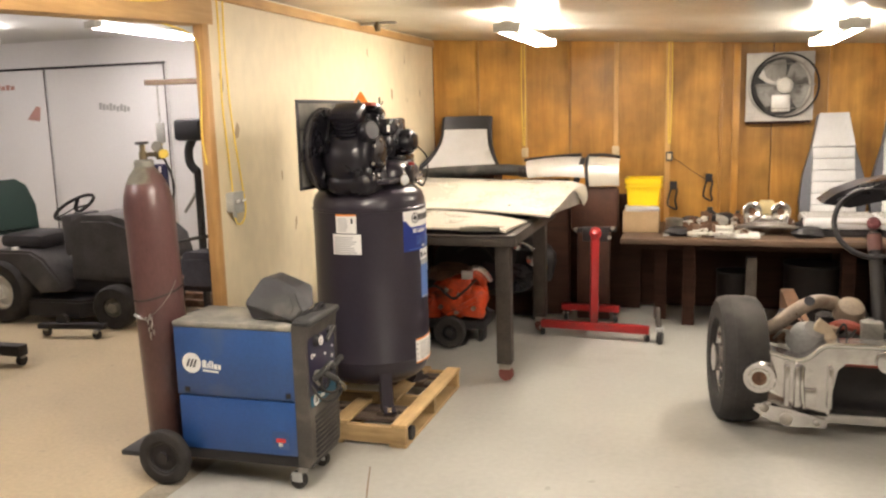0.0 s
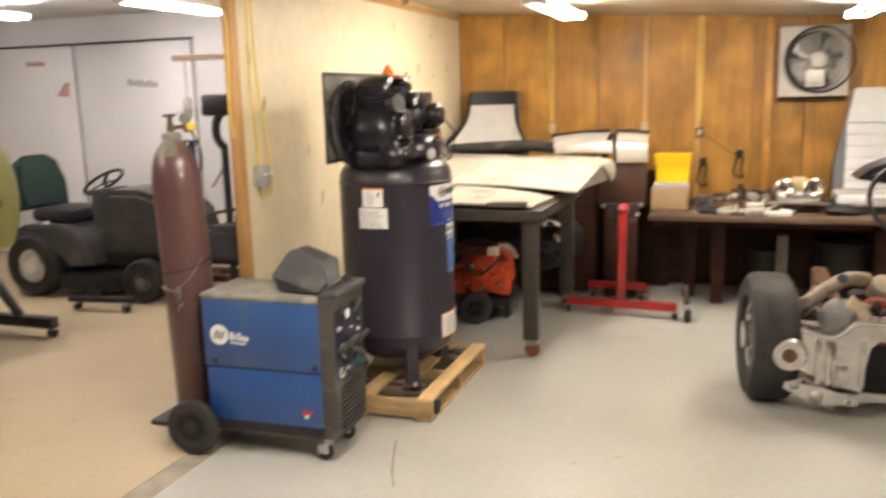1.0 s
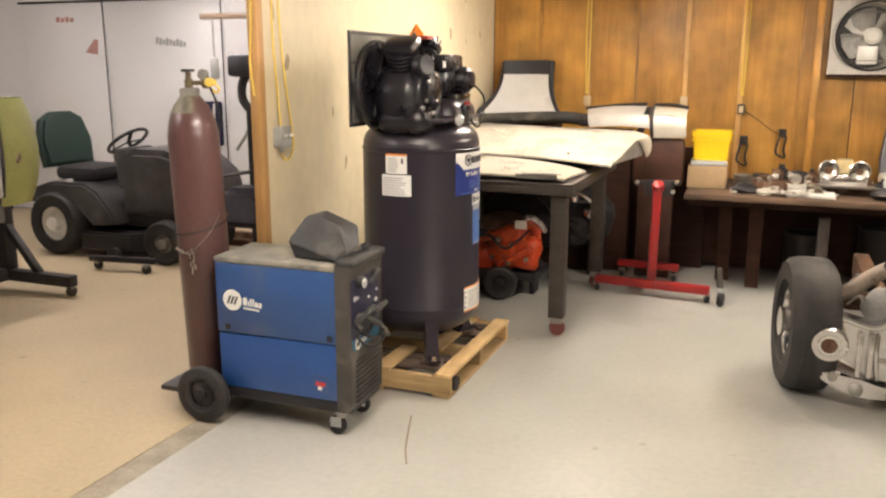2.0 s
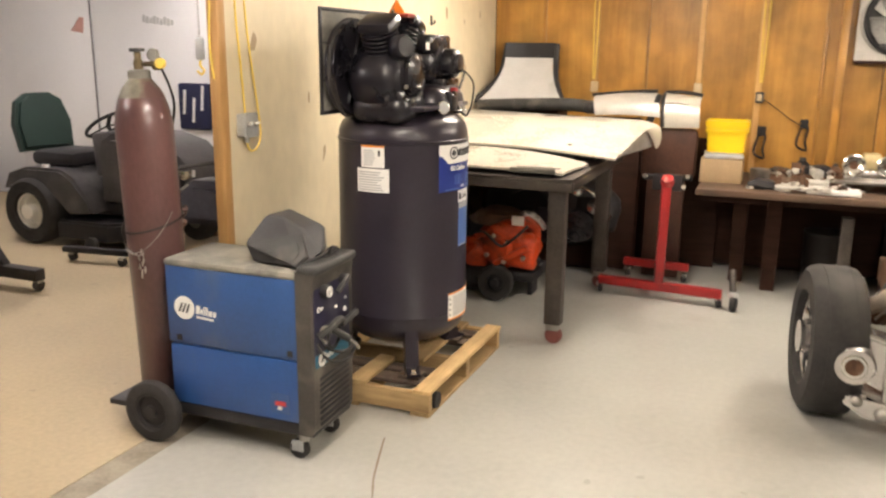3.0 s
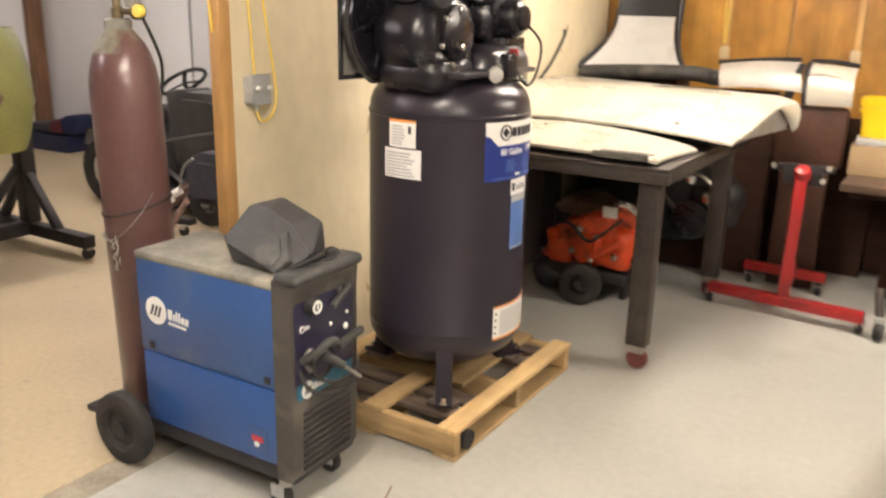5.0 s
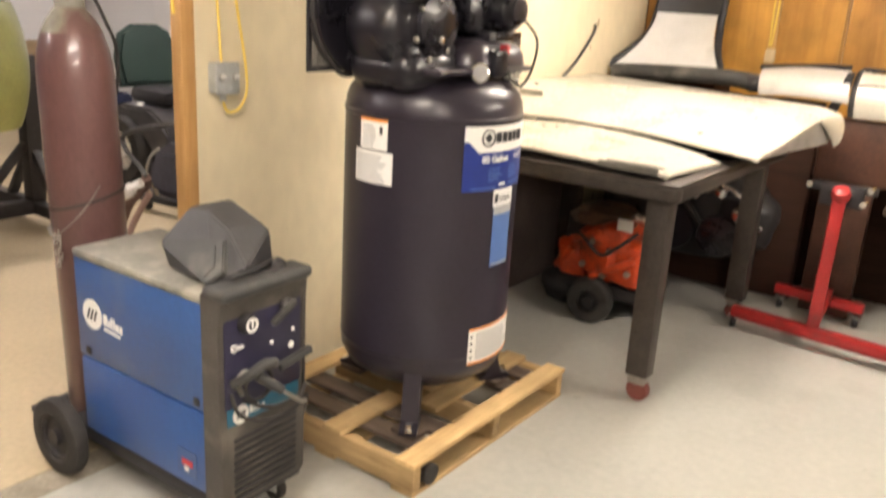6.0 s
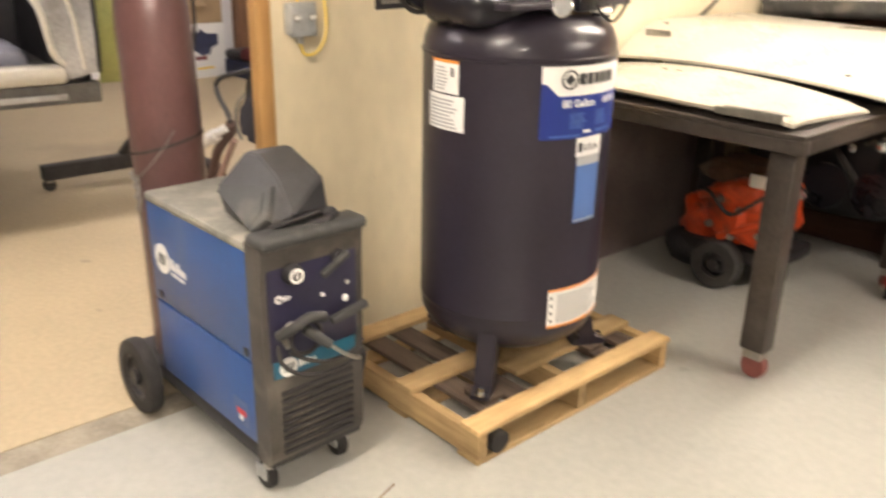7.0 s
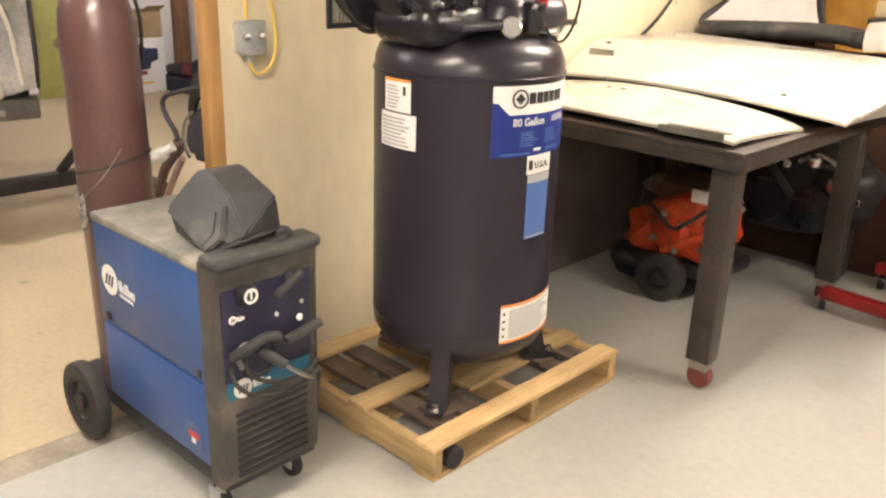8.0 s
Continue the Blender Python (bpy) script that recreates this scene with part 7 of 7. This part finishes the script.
# low steel dolly in front of the tractor
dl = thing("floor_dolly", "low black steel dolly on the side bay floor", "dolly", (-4.25, 5.02, 0))
part("bar", beam(B(), (-0.22, 0.02, 0.09), (0.32, 0.10, 0.09), 0.06, 0.04), M_PLASTIC, dl)
for x in (-0.18, 0.28):
    part("caster_wheel", lathe(B(), [(0.008, -0.014), (0.034, -0.014), (0.034, 0.014), (0.008, 0.014)], 16, aim((x, 0.05, 0.034), (x, 1, 0.034))), M_RUBBER, dl)
    part("fork", box(B(), x - 0.02, x + 0.02, 0.03, 0.07, 0.045, 0.072, 0.003), M_STEEL, dl)
# low tote with cloths beside the tractor
tp = thing("storage_tote", "low navy plastic tote heaped with dark and red cloths", "tote", (-7.60, 6.66, 0), 4)
part("bin", slab(B(), [(-0.30, -0.2), (0.30, -0.2), (0.30, 0.2), (-0.30, 0.2)], 0.17, None, 0.01), mat("blue_tote", (0.008, 0.012, 0.045), 0.45, bump=0.05), tp)
part("cloth", box(B(), -0.29, 0.10, -0.19, 0.17, 0.1705, 0.27, 0.045), M_VINYL_B, tp, "heap of black cloth")
part("rag", box(B(), 0.02, 0.22, -0.20, 0.05, 0.176, 0.31, 0.05), mat("dull_red_rag", (0.12, 0.02, 0.025), 0.85, var=0.3, bump=0.2), tp, "dull red rag")
part("jacket", box(B(), 0.16, 0.40, -0.18, 0.16, 0.172, 0.36, 0.06), mat("navy_jacket_cloth", (0.012, 0.018, 0.06), 0.85, var=0.3, bump=0.2), tp, "navy blue cloth hanging over the edge")

# ---- side bay: car shell on a rotating stand ----
cs_ = thing("car_shell", "stripped white and lime car shell held on a stand", "car body", (-4.545, 3.737, 0))
cs_.matrix_basis = pose(-4.545, 3.737, -0.072, 0, 0, -6) @ Matrix.Diagonal((1, 1, 1.045, 1))
X1, HW = 0.88, 0.36
M_PRIMER = mat("chalky_white_primer", (0.36, 0.35, 0.34), 0.6, var=0.3, scale=6, stain=(0.20, 0.19, 0.18), stain_at=0.56, stain_scale=5, bump=0.1)
UPRIGHT = Matrix(((0, 0, 1, X1 - 0.08), (1, 0, 0, 0), (0, 1, 0, 0), (0, 0, 0, 1)))
qp = part("quarter_panel", slab(B(), [(-0.155, 0.81), (0.0, 0.845), (0.0, 1.335), (-0.10, 1.36), (-0.42, 1.385), (-0.37, 1.32), (-0.285, 1.225), (-0.235, 1.12), (-0.215, 1.0), (-0.205, 0.93), (-0.155, 0.87)], 0.08, UPRIGHT, 0.012), M_PRIMER, cs_, "chalky white quarter panel with grey smears")
part("filler_patch", lathe(B(), [(0.05, 0), (0.05, 0.004)], 9, Matrix.Translation((X1 + 0.001, -0.10, 1.22)) @ Matrix.Rotation(radians(90), 4, "Y")), M_DUSTY, qp)
part("crease", tube(B(), [(X1 + 0.001, -0.07, 0.86), (X1 + 0.003, -0.085, 1.0), (X1 + 0.003, -0.10, 1.12), (X1 + 0.001, -0.16, 1.30)], 0.010, 8), M_CARWHITE, qp, "paler pressed crease")
part("sill", box(B(), X1 - 0.14, X1 + 0.015, -2.2, -0.15, 0.795, 0.88, 0.03), M_CARWHITE, cs_, "white door sill")
part("rocker", box(B(), X1 - 0.12, X1 - 0.02, -2.2, 0.0, 0.70, 0.794, 0.012), mat("grimy_rocker_metal", (0.11, 0.105, 0.10), 0.6, var=0.3, scale=10, bump=0.12), cs_, "grimy grey rocker under the sill")
part("rocker_strip", box(B(), X1 - 0.019, X1 - 0.004, -2.2, -0.16, 0.725, 0.752, 0.004), M_PRIMER, cs_, "pale strip along the rocker")
part("door_flange", tube(B(), [(X1 + 0.010, -0.16, 0.885), (X1 + 0.012, -0.195, 0.925), (X1 + 0.012, -0.215, 1.0), (X1 + 0.012, -0.235, 1.12), (X1 + 0.010, -0.285, 1.225), (X1 + 0.008, -0.375, 1.33), (X1 + 0.006, -0.41, 1.375)], 0.016, 8), M_CARWHITE, cs_)


def tail(u, v):
    a = math.pi * u
    s = 0.80 + 0.20 * max(0.0, math.sin(math.pi * (0.06 + 0.88 * v))) ** 0.7
    c, q = math.cos(a), math.sin(a)
    return ((X1 - HW) * s * math.copysign(abs(c) ** 0.55, c) + (1 - s) * 0.1 + HW * math.tanh(3.2 * c), 0.005 + 0.40 * s * q ** 0.75, 0.79 + 0.57 * v)


part("tail_panel", curved_sheet(B(), tail, 44, 16, 0.01), M_LIME, cs_, "rounded lime green tail")
part("tail_deck", slab(B(), [(-0.77, 0.0), (0.77, 0.0), (0.76, 0.16), (0.66, 0.27), (0.48, 0.315), (-0.48, 0.315), (-0.66, 0.27), (-0.76, 0.16)], 0.03, pose(0, 0, 1.335), 0.01), M_LIME, cs_)
part("tail_seam", tube(B(), [(X1 - 0.02, 0.0, 0.84), (X1 + 0.004, 0.0, 0.97), (X1 + 0.006, 0.0, 1.12), (X1 - 0.01, 0.0, 1.28), (X1 - 0.10, 0.0, 1.368), (0.3, 0.0, 1.372), (-0.76, 0.0, 1.372)], 0.010, 8), M_PLASTIC, cs_)
part("tail_latch", beam(B(), (X1 - 0.015, 0.09, 1.02), (X1 - 0.03, 0.16, 1.11), 0.03, 0.03), M_RUST, cs_, "dark rusty latch")
part("floor_pan", box(B(), -0.84, X1 - 0.145, -2.2, 0.0, 0.70, 0.76, 0.01), M_PLASTIC, cs_)
part("far_side", box(B(), -0.89, -0.84, -2.2, 0.0, 0.70, 1.36, 0.02), M_PLASTIC, cs_)
part("bulkhead", box(B(), -0.84, X1 - 0.10, -0.06, -0.02, 0.765, 1.36, 0.01), M_PLASTIC, cs_)
part("front_bulkhead", box(B(), -0.84, X1 - 0.02, -2.24, -2.205, 0.70, 1.36, 0.01), M_PLASTIC, cs_)
part("seat_cover", box(B(), 0.10, 0.70, -1.3, -0.26, 0.765, 0.95, 0.08), mat("grey_cloth", (0.14, 0.14, 0.165), 0.8, var=0.25, bump=0.2), cs_, "crumpled grey cover")
part("carton", box(B(), 0.0, 0.25, -0.75, -0.50, 0.97, 1.12, 0.005), M_CARD, cs_, "small tan carton")
rt = thing("body_stand", "black steel rotating stand under the car shell", "stand", (-4.585, 4.39, 0))
part("foot", beam(B(), (-0.55, 0, 0.105), (0.585, 0, 0.105), 0.075, 0.075), M_STANDPAINT, rt)
part("column", box(B(), -0.05, 0.05, -0.045, 0.045, 0.1435, 1.02, 0.006), M_STANDPAINT, rt)
for s in (-1, 1):
    part("brace", beam(B(), (s * 0.29, 0, 0.135), (s * 0.035, 0, 0.45), 0.05, 0.045), M_STANDPAINT, rt)
for x, y in ((-0.53, 0.0), (0.56, 0.0), (0.0, -0.80)):
    cw = part("caster", box(B(), x - 0.022, x + 0.022, y - 0.022, y + 0.022, 0.052, 0.0665, 0.003), M_STEEL, rt)
    part("caster_wheel", lathe(B(), [(0.008, -0.018), (0.034, -0.018), (0.036, 0.0), (0.034, 0.018), (0.008, 0.018)], 16, aim((x, y, 0.036), (x + 1, y, 0.036))), M_RUBBER, cw)
part("spine", beam(B(), (0, -0.038, 0.112), (0, -0.83, 0.112), 0.085, 0.085), M_STANDPAINT, rt)
part("spine_brace", beam(B(), (0, -0.36, 0.15), (0, -0.035, 0.50), 0.05, 0.045), M_STANDPAINT, rt)
part("spindle", rod(B(), (0, 0.10, 0.90), (0, -0.27, 0.90), 0.045, edge=0.006), M_STEEL, rt, "steel rotating spindle")
part("head_plate", rod(B(), (0, -0.235, 0.90), (0, -0.255, 0.90), 0.14, seg=24, edge=0.004), M_STANDPAINT, rt)

# ---- side bay: hoist, padded stand, pouch, cartons ----
ho = thing("engine_hoist", "brown steel hoist boom with a chain and hook", "hoist", (-3.75, 6.2, 0))
part("boom", beam(B(), (-0.44, 0, 1.935), (0.75, 0.0, 1.925), 0.05, 0.045), mat("brown_boom_paint", (0.14, 0.092, 0.055), 0.6, var=0.25, bump=0.1), ho)
part("mast", box(B(), 0.70, 0.78, -0.04, 0.04, 0.06, 1.94, 0.005), M_RUST, ho)
part("base_leg", box(B(), -0.3, 0.9, 0.10, 0.17, 0.03, 0.09, 0.005), M_RUST, ho)
part("base_leg", box(B(), -0.3, 0.9, -0.17, -0.10, 0.03, 0.09, 0.005), M_RUST, ho)
part("base_cross", box(B(), 0.66, 0.82, -0.20, 0.20, 0.0, 0.029, 0.004), M_RUST, ho)
bm = B()
for i in range(12):
    z0 = 1.905 - 0.026 * i
    k = 0.008 if i % 2 else 0.0
    tube(bm, [(-0.33 - 0.008 + k, -k, z0), (-0.33, 0.0, z0 + 0.013), (-0.33 + 0.008 - k, k, z0), (-0.33, 0.0, z0 - 0.016)], 0.003, 6, True)
part("chain", bm, M_STEEL, ho)
part("hook_block", box(B(), -0.37, -0.29, -0.02, 0.02, 1.42, 1.60, 0.02), mat("grey_hook_block", (0.42, 0.42, 0.40), 0.5, 0.4, bump=0.1), ho, "grey hook block")
part("hook", tube(B(), [(-0.33, 0, 1.42), (-0.335, 0, 1.38), (-0.30, 0, 1.34), (-0.33, 0, 1.31), (-0.365, 0, 1.335)], 0.010, 8), M_CORD, ho, "yellow hook")
ps = thing("padded_stand", "black padded head on a curved stand", "padded stand", (-3.50, 5.8, 0))
part("pad", box(B(), -0.14, 0.10, -0.06, 0.06, 1.45, 1.62, 0.03), M_VINYL_B, ps)
part("neck", tube(B(), [(0.0, 0, 1.47), (-0.045, 0, 1.38), (-0.04, 0, 1.27), (0.02, 0, 1.20)], 0.035, 10), M_PLASTIC, ps)
part("arm", tube(B(), [(0.02, 0, 1.20), (0.0, 0, 1.05), (-0.12, 0, 0.88)], 0.012, 8), M_STEEL, ps)
part("upright", rod(B(), (0.02, 0, 0.03), (0.02, 0, 1.22), 0.03), M_PLASTIC, ps)
part("foot", box(B(), -0.2, 0.2, -0.2, 0.2, 0.0, 0.032, 0.008), M_PLASTIC, ps)
tpch = thing("tool_pouch", "navy tool pouch with white tools hung on the wall", "tool pouch", (-4.73, YB - 0.05, 1.0))
part("pouch", box(B(), -0.17, 0.17, -0.03, 0.03, -0.22, 0.20, 0.02), mat("navy_cloth", (0.02, 0.022, 0.06), 0.8, var=0.2, bump=0.15), tpch)
for x, z in ((-0.10, 0.02), (0.0, -0.05), (0.10, 0.06)):
    part("tool", rod(B(), (x, -0.04, z - 0.10), (x + 0.02, -0.04, z + 0.12), 0.012), M_PAPER, tpch, "pale tool in the pouch")
ca = thing("carton", "white printed carton with a dark picture on it", "carton", (-7.98, 6.16, 0), 12)
part("box_body", box(B(), -0.2, 0.2, -0.26, 0.26, 0, 0.55, 0.004), M_PAPER, ca)
part("printed_picture", slab(B(), [(-0.20, 0.30), (-0.10, 0.27), (-0.06, 0.23), (0.06, 0.24), (0.08, 0.30), (0.17, 0.33), (0.17, 0.44), (0.02, 0.45), (-0.04, 0.50), (-0.10, 0.46), (-0.20, 0.44)], 0.0016, Matrix(((0, 0, 1, 0.2004), (1, 0, 0, 0), (0, 1, 0, 0), (0, 0, 0, 1)))), mat("dark_blue_print", (0.035, 0.04, 0.085), 0.5, var=0.3, scale=14, bump=0.0), ca, "dark blue printed picture")
part("printed_spot", box(B(), 0.2004, 0.202, -0.13, 0.02, 0.185, 0.225), mat("dull_red_print", (0.22, 0.06, 0.06), 0.5, bump=0.0), ca)
part("printed_band", box(B(), 0.2004, 0.202, -0.12, 0.10, 0.09, 0.11), M_YELLOW, ca)
ca = thing("carton", "plain brown carton stacked on the printed one", "carton", (-7.98, 6.18, 0.551), 4)
part("box_body", box(B(), -0.18, 0.18, -0.28, 0.24, 0, 0.26, 0.004), M_CARD, ca)
for a, y0, y1 in ((28, -0.28, 0.0), (-24, 0.0, 0.22)):
    part("flap", box(B(), 0, 0.16, y0 + 0.01, y1 - 0.01, 0.0, 0.004, 0.001, pose(0.181, 0, 0.256, 0, a, 0)), M_CARD, ca)

# ---- cladding of the back wall, piece by piece ----
edges = [-1.862, -1.466, -1.07, -0.69, -0.315, 0.09, 0.49, 0.86, 1.26, 1.66, 2.06, 2.46, 2.86, 3.26, 3.6]
for a, b in zip(edges, edges[1:]):
    bm = B()
    box(bm, a + 0.004, b - 0.004, YB, YB + 0.019, 0.0, 1)
    for v in bm.verts:
        if v.co.z > 0.5:
            v.co.z = ceil_z(v.co.x) - 0.002
    part("panel", bm, M_PANEL, wall_back, smooth=0)
for x, wd, m in ((-1.466, 0.022, M_PANEL), (-1.07, 0.040, M_BATTEN), (-0.69, 0.018, M_PANEL), (-0.315, 0.036, M_BATTEN), (0.09, 0.040, M_BATTEN), (0.49, 0.022, M_PANEL), (0.60, 0.05, M_PANEL), (1.66, 0.03, M_PANEL), (1.26, 0.022, M_PANEL), (2.06, 0.04, M_BATTEN)):
    part("batten", box(B(), x - wd / 2, x + wd / 2, YB - 0.022, YB - 0.0005, 0.0, ceil_z(x) - 0.008, 0.002), m, wall_back)
